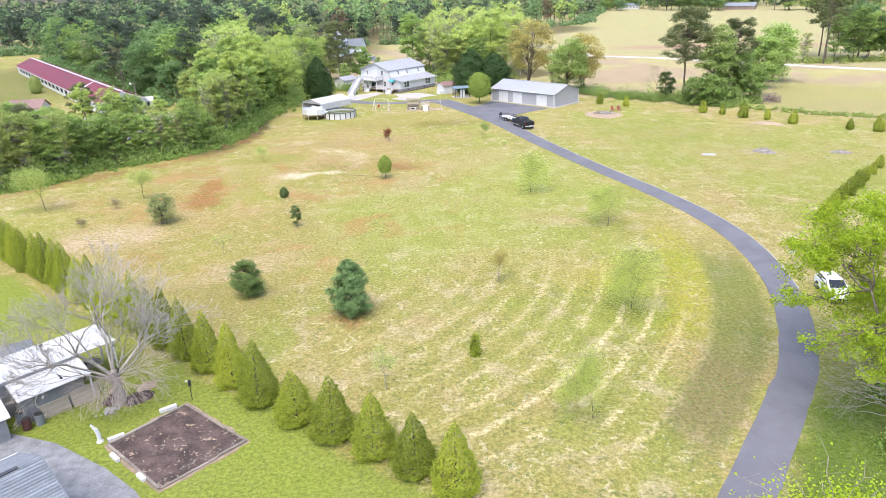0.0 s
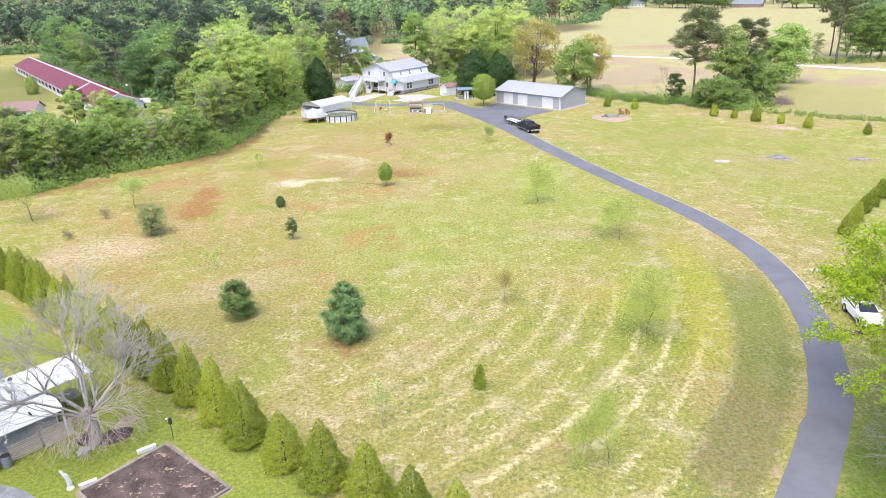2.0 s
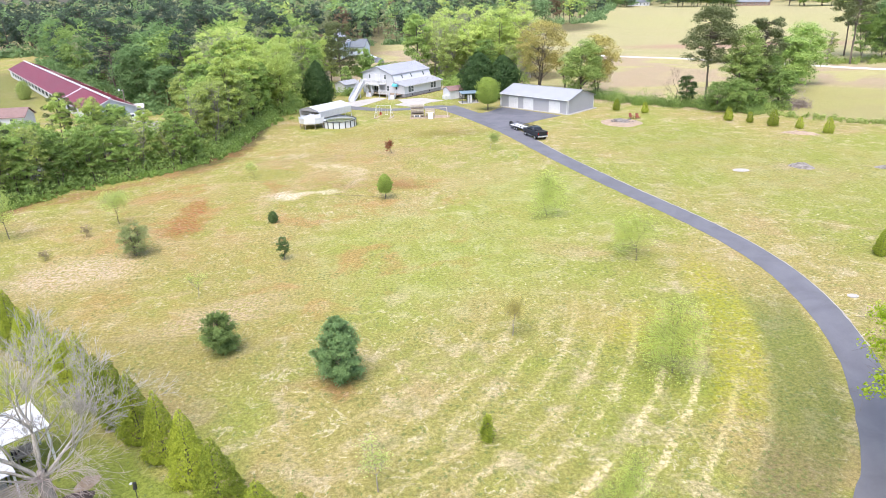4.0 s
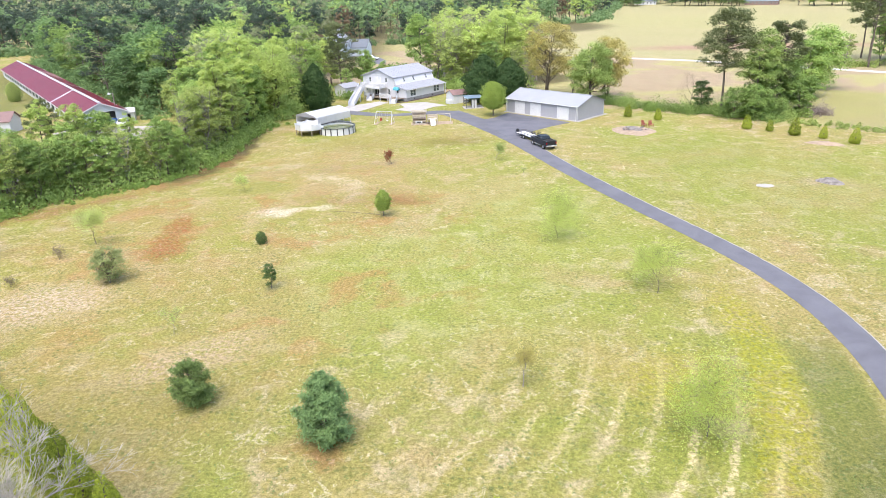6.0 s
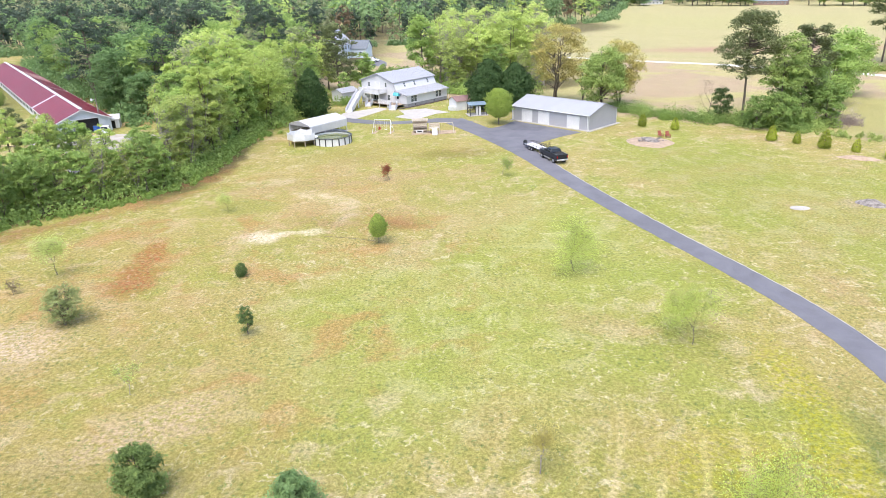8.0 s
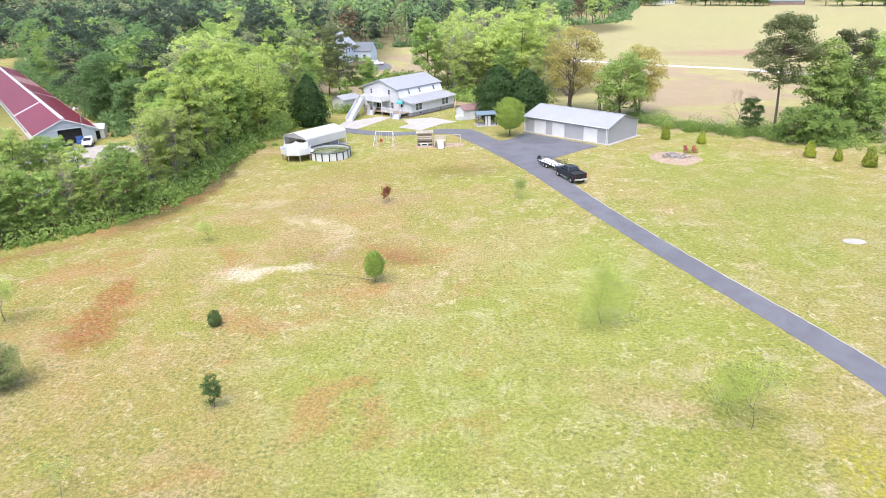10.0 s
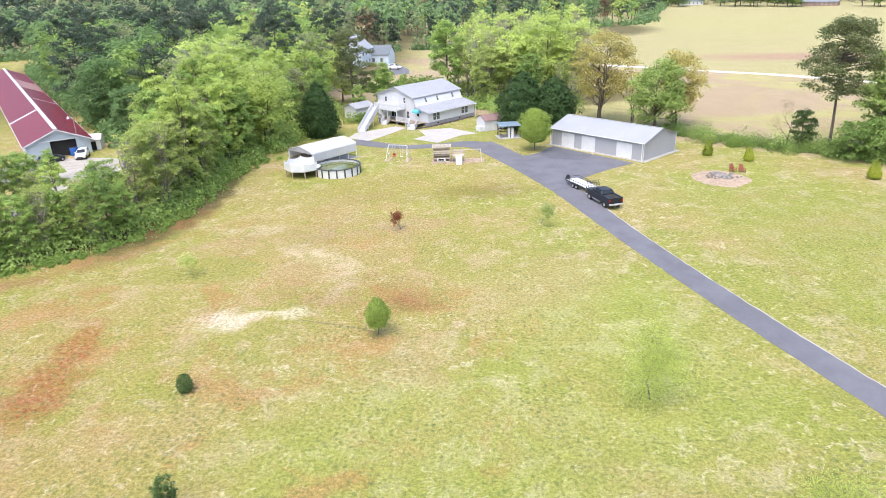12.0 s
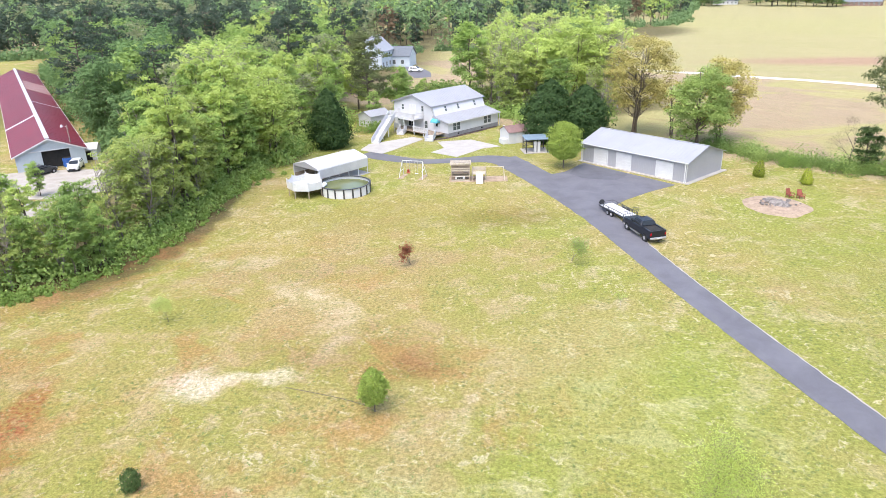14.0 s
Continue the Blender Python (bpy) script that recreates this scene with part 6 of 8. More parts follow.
def house():
    t = thing("house", pose(-14.0, 181.6, 0, 0, 0, 50.6), "two-storey white house with a grey metal roof and porch", "house")
    L, Y0, Y1, E, RZ = 13.9, 3.7, 15.2, 5.35, 7.1
    mid = (Y0 + Y1) / 2
    K0, K1 = Y0 - 0.4, Y0 + 0.55
    bm = bmesh.new()
    extrude_x(bm, ((K0, 0), (Y1, 0), (Y1, E), (mid, RZ), (K1, E), (K0, 3.3)), 0, L)
    part("wall", bm, M_SIDING, t, "white vinyl-sided main walls")
    knee = Matrix.Translation((0, K0, 3.3)) @ Matrix.Rotation(-math.atan2(K1 - K0, E - 3.3), 4, "X")
    bm = bmesh.new()
    extrude_x(bm, ((0, 0.75), (Y0 + 0.1, 0.75), (Y0 + 0.1, 3.55), (0, 2.8)), 0.0, L)
    part("wall", bm, M_SIDING, t, "white lean-to wall")
    part("foundation", boxes((0.03, L - 0.03, 0.05, Y1 - 0.05, 0.0, 0.75), (0.0, L, -0.02, 0.05, 0.0, 0.76)), M_STONE, t, "grey block foundation")
    gable = Matrix.Rotation(radians(-90), 4, "Z")
    lap_siding(t, Matrix.Identity(4), 0.0, L, 0.76, 2.78)
    lap_siding(t, knee, 0.0, L, 0.1, 2.2)
    lap_siding(t, gable, -Y1, 0.0, 0.76, 2.75)
    lap_siding(t, gable, -Y1, -K1, 2.75, E)
    roof(t, -0.4, L + 0.4, (K1 - 0.35, E - 0.07), (mid, RZ + 0.03), 0.08, 0.6, M_ROOF, "grey-white metal roof", "roof")
    roof(t, -0.4, L + 0.4, (Y1 + 0.35, E - 0.1), (mid, RZ + 0.03), 0.08, 0.6, M_ROOF, "grey-white metal roof", "roof")
    roof(t, -0.4, L + 0.3, (-0.45, 2.72), (Y0 + 0.02, 3.6), 0.08, 0.6, M_ROOF, "lean-to metal roof", "roof")
    for y0, z0, y1, z1 in ((K1 - 0.35, E - 0.12, mid, RZ), (K0 - 0.12, 3.5, K1 - 0.1, E), (Y1 + 0.35, E - 0.12, mid, RZ), (-0.45, 2.6, Y0, 3.5)):
        bm = bmesh.new()
        extrude_x(bm, ((y0, z0 - 0.12), (y1, z1 - 0.12), (y1, z1 + 0.06), (y0, z0 + 0.06)), -0.44, -0.40)
        part("fascia", bm, M_GREY_SIDING, t, "grey fascia board")
    part("gutter", boxes((-0.4, L + 0.3, -0.58, -0.46, 2.62, 2.74)), M_WHITE, t, "white gutter")
    part("downpipe", boxes((L - 0.1, L, -0.5, -0.4, 0.1, 2.65), (L - 0.05, L + 0.5, -1.4, -1.3, 0.05, 0.15)), M_WHITE, t, "white downpipe")
    side = Matrix.Identity(4)
    for x in (1.75, 2.75, 9.65, 10.75):
        window(t, Matrix.Translation((x + 0.6 * (x > 5), 0.0, 1.1)), 0.85, 1.5)
    for x in (3.2, 6.6, 11.2):
        window(t, knee @ Matrix.Translation((x, -0.02, 0.85)), 0.5, 1.0)
    face = Matrix.Rotation(radians(-90), 4, "Z")
    for y, z, w, h in ((12.5, 3.95, 0.6, 1.0), (6.8, 4.1, 0.6, 1.05), (5.9, 1.05, 0.75, 1.4), (13.9, 1.6, 0.5, 0.8)):
        window(t, Matrix.Translation((0, y, z)) @ face, w, h)
    # balcony doors and front door
    for y in (9.2, 10.1):
        d = part("door", boxes((-0.07, 0.0, y - 0.43, y + 0.43, 3.1, 5.2), (-0.09, -0.07, y - 0.3, y + 0.3, 3.35, 3.95), (-0.09, -0.07, y - 0.3, y + 0.3, 4.1, 5.0)), M_WHITE, t, "white balcony door")
    d = part("door", boxes((-0.07, 0.0, 2.4, 3.4, 0.8, 2.85)), M_WHITE, t, "white front door")
    part("pane", boxes((-0.085, -0.07, 2.65, 3.15, 1.75, 2.55)), M_GLASS, d)
    d = part("door", boxes((-0.07, 0.0, 9.2, 11.0, 0.8, 2.75)), M_WHITE, t, "glazed porch door")
    for y in (9.3, 10.15):
        part("pane", boxes((-0.085, -0.07, y, y + 0.75, 0.95, 2.6)), M_GLASS, d)
    bm = bmesh.new()
    n = 6
    prof = [(-1.0 * math.cos(a), 2.55 + 0.75 * math.sin(a)) for a in np.linspace(0, math.pi / 2, n)]
    for i in range(n - 1):
        q = [bm.verts.new((p[0], y, p[1])) for p in (prof[i], prof[i + 1]) for y in (2.1, 3.7)]
        bm.faces.new((q[0], q[1], q[3], q[2]))
    for y in (2.1, 3.7):
        bm.faces.new([bm.verts.new((p[0], y, p[1])) for p in prof] + [bm.verts.new((0, y, 2.55))])
    part("awning", bm, M_TEAL, t, "teal cloth door awning")
    # porch and balcony
    px = -2.6
    part("porch_floor", boxes((px, -0.01, 1.0, 12.5, 0.62, 0.75)), M_TIMBER, t, "timber porch floor")
    part("balcony_floor", boxes((px, -0.01, 6.6, 13.6, 2.85, 3.05)), M_WHITE, t, "white balcony deck")
    for y in (1.05, 4.0, 6.7, 9.5, 12.4):
        part("porch_post", boxes((px, px + 0.13, y - 0.065, y + 0.065, 0.0, 2.86 if y > 6 else 1.75)), M_WHITE, t)
    rail(t, (px + 0.06, 2.9), (px + 0.06, 6.9), 0.75, M_WHITE)
    rail(t, (px + 0.06, 11.0), (px + 0.06, 12.4), 0.75, M_WHITE)
    rail(t, (px + 0.06, 6.65), (px + 0.06, 13.5), 3.05, M_WHITE)
    rail(t, (px + 0.06, 6.65), (-0.1, 6.65), 3.05, M_WHITE)
    rail(t, (-0.1, 13.5), (px + 1.3, 13.5), 3.05, M_WHITE)
    part("balcony_apron", boxes((px - 0.02, px + 0.02, 6.6, 13.6, 2.7, 3.1)), M_WHITE, t)
    stair(t, (-11.6, 7.2, 0.0), (px - 0.6, 12.3, 3.05), 1.45, 17, M_WHITE, "balcony_stair")
    part("stair_landing", boxes((px - 0.9, px, 11.2, 13.5, 2.9, 3.05)), M_WHITE, t)
    for x, y, h in ((-9.0, 8.7, 0.9), (-6.4, 10.2, 1.9)):
        each("stair_post", ((x - 0.06, x + 0.06, y - 0.6, y - 0.48, 0, h), (x - 0.06, x + 0.06, y + 0.48, y + 0.6, 0, h)), M_WHITE, t)
    stair(t, (-4.4, 0.6, 0.0), (px, 1.7, 0.75), 1.5, 4, M_SIDING, "porch_stair")
    stair(t, (px - 1.5, 9.0, 0.0), (px, 9.6, 0.75), 1.3, 4, M_SIDING, "porch_stair")
    each("vent", ((2.5, 2.9, -0.05, -0.02, 0.3, 0.55), (9.0, 9.4, -0.05, -0.02, 0.3, 0.55)), M_DARK, t)


house()
tagged(part("foundation_bed", strip(((-17.5, 179.4, 0.8), (-14.6, 180.9, 0.9), (-10.0, 185.8, 0.9), (-5.5, 191.6, 0.8)), -0.05, 0.08, 0.6, 0.06, 9), M_SOIL), "dark mulched planting bed along the house", "flower bed")
rear = thing("rear_wing", pose(-30.5, 190.5, 0, 0, 0, 50.6), "low white outbuilding with a grey metal roof", "shed")
part("wall", gable_body(5.0, 0, 4.0, 2.3, 3.1), M_SIDING, rear)
roof(rear, -0.3, 5.3, (-0.3, 2.2), (2.0, 3.12), 0.06, 0.5, M_ROOF, "", "roof")
roof(rear, -0.3, 5.3, (4.3, 2.2), (2.0, 3.12), 0.06, 0.5, M_ROOF, "", "roof")


M_BARNFRONT = surface("pale_blue_grey_sheet", (0.50, 0.55, 0.60), (0.40, 0.45, 0.50), 0.4, 0.5, 0.1)


def red_barn():
    t = thing("barn", pose(-78.5, 160.1, 0, 0, 0, 129.0), "very long barn with a faded red metal roof and pale walls", "barn")
    L, W, E, RZ, D0, D1, DH = 125.5, 5.2, 2.75, 5.0, -2.9, 1.3, 2.95
    bm = bmesh.new()
    extrude_x(bm, ((-W, 0), (W, 0), (W, E), (0, RZ - 0.04), (-W, E)), 0.6, L)
    part("wall", bm, M_WHITE, t, "pale side walls")
    bm = bmesh.new()
    # front gable of pale blue-grey sheet with an opening
    for q in (((-W, 0), (D0, 0), (D0, DH), (-W, E)), ((D1, 0), (W, 0), (W, E), (D1, DH)), ((-W, E), (D0, DH), (D1, DH), (W, E), (0, RZ - 0.04))):
        extrude_x(bm, q, 0.0, 0.6)
    part("front_wall", bm, M_BARNFRONT, t, "pale blue-grey metal gable")
    rib = None
    for k in range(20):
        y = -W + 0.26 + k * 0.52
        if D0 - 0.05 < y < D1 + 0.05:
            continue
        ob = part("siding_rib", rib or boxes((-0.02, 0.0, -0.02, 0.02, 0.05, E - 0.1)), M_BARNFRONT, t)
        rib, ob.location = ob.data, (0, y, 0)
    # a near-black panel before the solid body stands for the doorway's inner shade
    part("opening", boxes((0.5, 0.605, D0, D1, 0.02, DH)), M_DARK, t, "near-black panel for the barn doorway's inner shade")
    part("door_rail", boxes((-0.08, -0.01, D0 - 0.4, D1 + 1.8, DH + 0.02, DH + 0.16)), M_WHITE, t, "white sliding-door rail")
    for a, strips in ((1, (26.4, 27.6)), (-1, (48.2, 49.0))):
        for x0, x1 in ((-0.45, strips[0]), (strips[1], L + 0.4)):
            roof(t, x0, x1, (a * (W + 0.44), E - 0.16), (0, RZ + 0.0), 0.07, 1.8, M_RED_ROOF, "faded red metal roof", "roof")
        part("roof_seam", roof_sheet(strips[0], strips[1], (a * (W + 0.44), E - 0.16), (0, RZ), 0.1), M_WHITE_ROOF, t, "white roof strip")
    roof(t, 72.0, 93.0, (-(W + 0.44), E - 0.08), (-0.5, RZ - 0.13), 0.07, 1.8, M_PINK_ROOF, "paler pinkish roof sheets", "roof_patch")
    part("ridge_cap", boxes((-0.45, L + 0.4, -0.35, 0.35, RZ + 0.06, RZ + 0.14)), M_WHITE_ROOF, t, "white ridge cap")
    for a in (1, -1):
        bm = bmesh.new()
        extrude_x(bm, ((a * (W + 0.46), E - 0.32), (0, RZ - 0.14), (0, RZ + 0.07), (a * (W + 0.46), E - 0.1)), -0.52, -0.46)
        part("fascia", bm, M_WHITE, t, "white gable fascia")
    each("fascia", ((-0.5, L, W + 0.42, W + 0.5, E - 0.3, E - 0.1), (-0.5, L, -W - 0.5, -W - 0.42, E - 0.3, E - 0.1)), M_WHITE, t)
    for k in range(18):
        x = 14 + k * 6.0
        part("window", boxes((x, x + 3.2, W + 0.0, W + 0.04, 0.9, 2.0)), M_DARK, t)


red_barn()


def carport():
    t = thing("carport", pose(-29.6, 149.6, 0, 0, 0, 54), "white metal carport with rounded eaves and open sides", "carport")
    L, W = 9.6, 6.0
    prof = [(0.0, 1.15), (0.0, 2.45), (0.18, 2.68), (W / 2, 3.35), (W - 0.18, 2.68), (W, 2.45), (W, 1.15)]
    low = [(min(max(y, 0.04), W - 0.04), z - 0.05) for y, z in prof]
    bm = bmesh.new()
    extrude_x(bm, prof + low[::-1], 0, L)
    part("roof", bm, M_WHITE_ROOF, t, "white ribbed metal roof")
    bm = bmesh.new()
    for (ya, za), (yb, zb) in zip(prof, prof[1:]):
        rod(bm, (0, ya, za), (0, yb, zb), 0.025, 0.025, 4)
    shared = None
    for x in np.arange(0.3, L, 0.45):
        ob = part("roof_rib", shared or bm, M_WHITE_ROOF, t)
        shared, ob.location = ob.data, (x, 0, 0)
    bm = bmesh.new()
    extrude_x(bm, ((0.1, 2.4), (W - 0.1, 2.4), (W - 0.2, 2.68), (W / 2, 3.32), (0.2, 2.68)), 0.05, 0.12)
    part("gable_panel", bm, M_GREY_SIDING, t, "grey gable panel")
    for x in np.linspace(0.1, L - 0.1, 6):
        for y in (0.05, W - 0.05):
            part("post", boxes((x - 0.04, x + 0.04, y - 0.04, y + 0.04, 0, 2.4)), M_WHITE, t)
    part("slab", boxes((-0.2, L + 0.2, -0.2, W + 0.2, -0.05, 0.05)), M_CONCRETE, t, "pale slab floor")
    part("side_panel", boxes((0.1, L * 0.9, W - 0.06, W - 0.03, 0.1, 1.2)), M_TIMBER, t, "board side wall")


carport()


def pool():
    t = thing("swimming_pool", pose(-25.1, 147.5, 0), "round above-ground pool with white wall and green water", "pool")
    R0, H, N = 3.5, 1.3, 18
    ring = [(R0 * math.cos(a), R0 * math.sin(a)) for a in np.linspace(0, 2 * math.pi, 72, endpoint=False)]
    bm = bmesh.new()
    inner = [(x * 0.985, y * 0.985) for x, y in ring]
    for i in range(72):
        j = (i + 1) % 72
        for lo, hi, flip in ((ring, ring, False), (inner, inner, True)):
            q = [bm.verts.new((*p, z)) for p, z in ((lo[i], 0.0), (lo[j], 0.0), (hi[j], H), (hi[i], H))]
            bm.faces.new(q[::-1] if flip else q)
    part("wall", bm, M_WHITE, t, "white pool wall")
    bm = bmesh.new()
    for i in range(72):
        j = (i + 1) % 72
        q = [bm.verts.new((p[0] * k, p[1] * k, z)) for z in (H, H + 0.05) for p in (ring[i], ring[j]) for k in (0.95, 1.04)]
        for f in ((0, 1, 3, 2), (4, 6, 7, 5), (1, 5, 7, 3), (0, 2, 6, 4)):
            bm.faces.new([q[n] for n in f])
    part("rim", bm, M_STEEL, t, "dark grey pool rim")
    for k in range(N):
        a = 2 * math.pi * k / N
        p = part("upright", boxes((-0.05, 0.05, -0.1, 0.1, 0, H)), M_STEEL, t)
        p.matrix_local = Matrix.Rotation(a, 4, "Z") @ Matrix.Translation((R0 + 0.03, 0, 0))
    part("water", prism(bmesh.new(), [(x * 0.982, y * 0.982) for x, y in ring], 0.02, H - 0.35), M_WATER, t, "green pool water")


pool()


def pool_deck():
    t = thing("pool_deck", pose(-30.3, 146.4, 0, 0, 0, 20), "raised white octagonal pool deck with panel railings", "deck")
    R0, H = 2.75, 1.3
    pts = [(R0 * math.cos(a), R0 * math.sin(a)) for a in np.linspace(0, 2 * math.pi, 8, endpoint=False)]
    part("deck_floor", prism(bmesh.new(), pts, H - 0.18, H), M_WHITE, t)
    for i, (x, y) in enumerate(pts):
        part("post", boxes((x * 0.94 - 0.07, x * 0.94 + 0.07, y * 0.94 - 0.07, y * 0.94 + 0.07, 0, H - 0.18)), M_TIMBER, t)
    for i in (1, 2, 3, 4, 5, 6):
        a, b = Vector((*pts[i], 0)), Vector((*pts[(i + 1) % 8], 0))
        bm = bmesh.new()
        n = 14
        for k in range(n):
            p, q = a.lerp(b, k / n), a.lerp(b, (k + 0.88) / n)
            h = H + 0.85 + 0.25 * (abs(k - n / 2 + 0.5) / (n / 2)) ** 2
            v = [bm.verts.new(r) for r in ((p.x, p.y, H - 0.05), (q.x, q.y, H - 0.05), (q.x, q.y, h), (p.x, p.y, h))]
            w = [bm.verts.new((c.co.x * 1.01, c.co.y * 1.01, c.co.z)) for c in v]
            bm.faces.new(v)
            bm.faces.new(w[::-1])
            for m in range(4):
                o = (m + 1) % 4
                bm.faces.new((v[m], w[m], w[o], v[o]))
        part("railing_panel", bm, M_WHITE, t)
    for x, y in pts[1:8]:
        part("railing_post", boxes((x - 0.06, x + 0.06, y - 0.06, y + 0.06, H - 0.1, H + 1.2)), M_WHITE, t)


pool_deck()


def garden_shed():
    t = thing("garden_shed", pose(-2.6, 176.2, 0, 0, 0, 30), "small white shed with a pinkish-brown roof", "shed")
    part("wall", gable_body(4.2, 0, 3.4, 2.1, 2.9), M_SIDING, t)
    roof(t, -0.2, 4.4, (-0.25, 2.0), (1.7, 2.92), 0.06, 0.4, M_SHED_ROOF, "pinkish-brown roof", "roof")
    roof(t, -0.2, 4.4, (3.65, 2.0), (1.7, 2.92), 0.06, 0.4, M_SHED_ROOF, "pinkish-brown roof", "roof")
    part("door", boxes((1.5, 2.6, -0.04, 0.0, 0.05, 1.95)), M_WHITE, t)
    part("side_box", boxes((-1.0, -0.02, 0.3, 2.0, 0, 0.9), bevel=0.03), M_WHITE, t, "white storage box")


def kiosk():
    t = thing("garden_pavilion", pose(1.9, 171.3, 0, 0, 0, 12), "small open pavilion with dark posts and blue cover", "pavilion")
    part("slab", boxes((-2.2, 2.2, -1.8, 1.8, -0.05, 0.1)), M_CONCRETE, t)
    for x in (-1.8, 0, 1.8):
        for y in (-1.4, 1.4):
            part("post", boxes((x - 0.06, x + 0.06, y - 0.06, y + 0.06, 0.1, 2.3)), M_STEEL, t, "dark post")
    for z in (0.7, 1.3):
        each("side_rail", ((-1.8, 1.8, 1.36, 1.44, z, z + 0.1), (-1.84, -1.76, -1.4, 1.4, z, z + 0.1)), M_STEEL, t)
    bm = bmesh.new()
    low = [bm.verts.new(p) for p in ((-2.0, -1.6, 2.25), (2.0, -1.6, 2.25), (2.0, 1.6, 2.45), (-2.0, 1.6, 2.45))]
    top = [bm.verts.new((v.co.x, v.co.y, v.co.z + 0.08)) for v in low]
    bm.faces.new(low[::-1])
    bm.faces.new(top)
    for i in range(4):
        j = (i + 1) % 4
        bm.faces.new((low[i], low[j], top[j], top[i]))
    part("cover", bm, M_BLUEROOF, t, "blue-grey cover")
    part("counter", boxes((-0.4, 0.6, -1.3, -0.6, 0.1, 1.9), bevel=0.02), M_WHITE, t, "white cabinet")


garden_shed()
kiosk()


def playset():
    t = thing("playset", pose(-10.5, 152.9, 0, 0, 0, 4), "weathered timber playhouse with slide and swing beam", "playset")
    for x in (0, 2.6):
        for y in (0, 2.2):
            part("post", boxes((x - 0.06, x + 0.06, y - 0.06, y + 0.06, 0, 3.0)), M_TIMBER, t)
    part("floor", boxes((-0.05, 2.65, -0.05, 2.25, 1.35, 1.45)), M_TIMBER, t)
    for z in (0.05, 0.75, 1.75, 2.1, 2.75):
        each("side_board", ((-0.05, 2.65, -0.09, -0.05, z, z + 0.25), (-0.09, -0.05, -0.05, 2.25, z, z + 0.25)), M_PALE_TIMBER, t)
    part("back_boards", boxes((-0.05, 2.65, 2.25, 2.29, 0.1, 2.2)), M_TIMBER, t)
    each("roof_slat", [(-0.25, 2.85, -0.2 + 0.44 * k, 0.0 + 0.44 * k, 2.95, 3.0) for k in range(6)], M_PALE_TIMBER, t, "pale roof slat")
    each("roof_beam", ((-0.2, -0.1, -0.25, 2.45, 2.85, 2.95), (2.7, 2.8, -0.25, 2.45, 2.85, 2.95)), M_PALE_TIMBER, t)
    part("sign", boxes((0.5, 1.9, -0.13, -0.09, 0.35, 0.85), bevel=0.02), M_WHITE, t, "white panel with a dark mark")
    part("sign_mark", boxes((0.75, 1.65, -0.14, -0.13, 0.45, 0.75)), M_STEEL, t)
    for x in (3.0, 5.0):
        for y in (0.2, 1.6):
            part("post", boxes((x - 0.05, x + 0.05, y - 0.05, y + 0.05, 0, 2.1)), M_PALE_TIMBER, t)
    part("platform", boxes((2.95, 5.05, 0.15, 1.65, 1.1, 1.2)), M_PALE_TIMBER, t)
    each("platform_rail", ((2.95, 5.05, 1.62, 1.68, 1.3, 2.0), (2.95, 5.05, 0.15, 0.21, 1.95, 2.1)), M_PALE_TIMBER, t)
    bm = bmesh.new()
    for y0, y1, z0, z1 in ((0, -2.0, 0, 0),):
        v = [bm.verts.new(p) for p in ((3.6, 0.2, 1.2), (4.5, 0.2, 1.2), (4.5, -1.7, 0.12), (3.6, -1.7, 0.12), (3.6, 0.2, 1.12), (4.5, 0.2, 1.12), (4.5, -1.7, 0.04), (3.6, -1.7, 0.04))]
        for f in ((0, 1, 2, 3), (7, 6, 5, 4), (0, 4, 5, 1), (1, 5, 6, 2), (2, 6, 7, 3), (3, 7, 4, 0)):
            bm.faces.new([v[i] for i in f])
    for x in (3.6, 4.5):
        rod(bm, (x, 0.2, 1.27), (x, -1.7, 0.19), 0.06, 0.06, 6)
    part("slide", bm, M_WHITE, t, "white plastic slide")
    bm = bmesh.new()
    rod(bm, (5.0, 0.9, 2.15), (7.6, 0.9, 2.15), 0.06, 0.06, 6)
    rod(bm, (7.6, 0.9, 2.2), (7.75, 0.1, 0), 0.05, 0.05, 6)
    rod(bm, (7.6, 0.9, 2.2), (7.75, 1.7, 0), 0.05, 0.05, 6)
    part("swing_beam", bm, M_PALE_TIMBER, t)
    part("sand_bed", boxes((-0.4, 8.2, -0.5, 2.4, -0.05, 0.045)), M_SAND, t, "bare sandy ground")
    t.scale = (1, 1, 0.86)


def swing_set():
    t = thing("swing_set", pose(-18.2, 155.4, 0, 0, 0, -10), "white A-frame swing set with one red seat", "swing")
    W, H = 3.2, 2.5
    for x in (0, W):
        for s in (-1, 1):
            part("leg", rod(bmesh.new(), (x + (-0.25 if x == 0 else 0.25), s * 1.1, 0), (x, 0, H), 0.045, 0.045, 6), M_WHITE, t)
        part("brace", rod(bmesh.new(), (x, -0.55, 1.1), (x, 0.55, 1.1), 0.04, 0.04, 6), M_WHITE, t)
        part("foot_board", boxes((x - 0.35, x + 0.35, -1.4, 1.4, 0.0, 0.04)), M_SAND, t)
    part("beam", rod(bmesh.new(), (0, 0, H), (W, 0, H), 0.05, 0.05, 6), M_WHITE, t)
    for x in (0.7, 1.1, 2.0, 2.4):
        part("chain", rod(bmesh.new(), (x, 0, H), (x, 0, 0.75 if x < 1.5 else 0.6), 0.02, 0.02, 4), M_ALU, t)
    part("seat", boxes((0.65, 1.15, -0.2, 0.2, 0.6, 0.72), (0.65, 1.15, 0.14, 0.2, 0.72, 1.1), bevel=0.02), M_RED, t, "red bucket seat")
    part("seat", boxes((1.95, 2.45, -0.12, 0.12, 0.55, 0.6)), M_WHITE, t, "white plank seat")


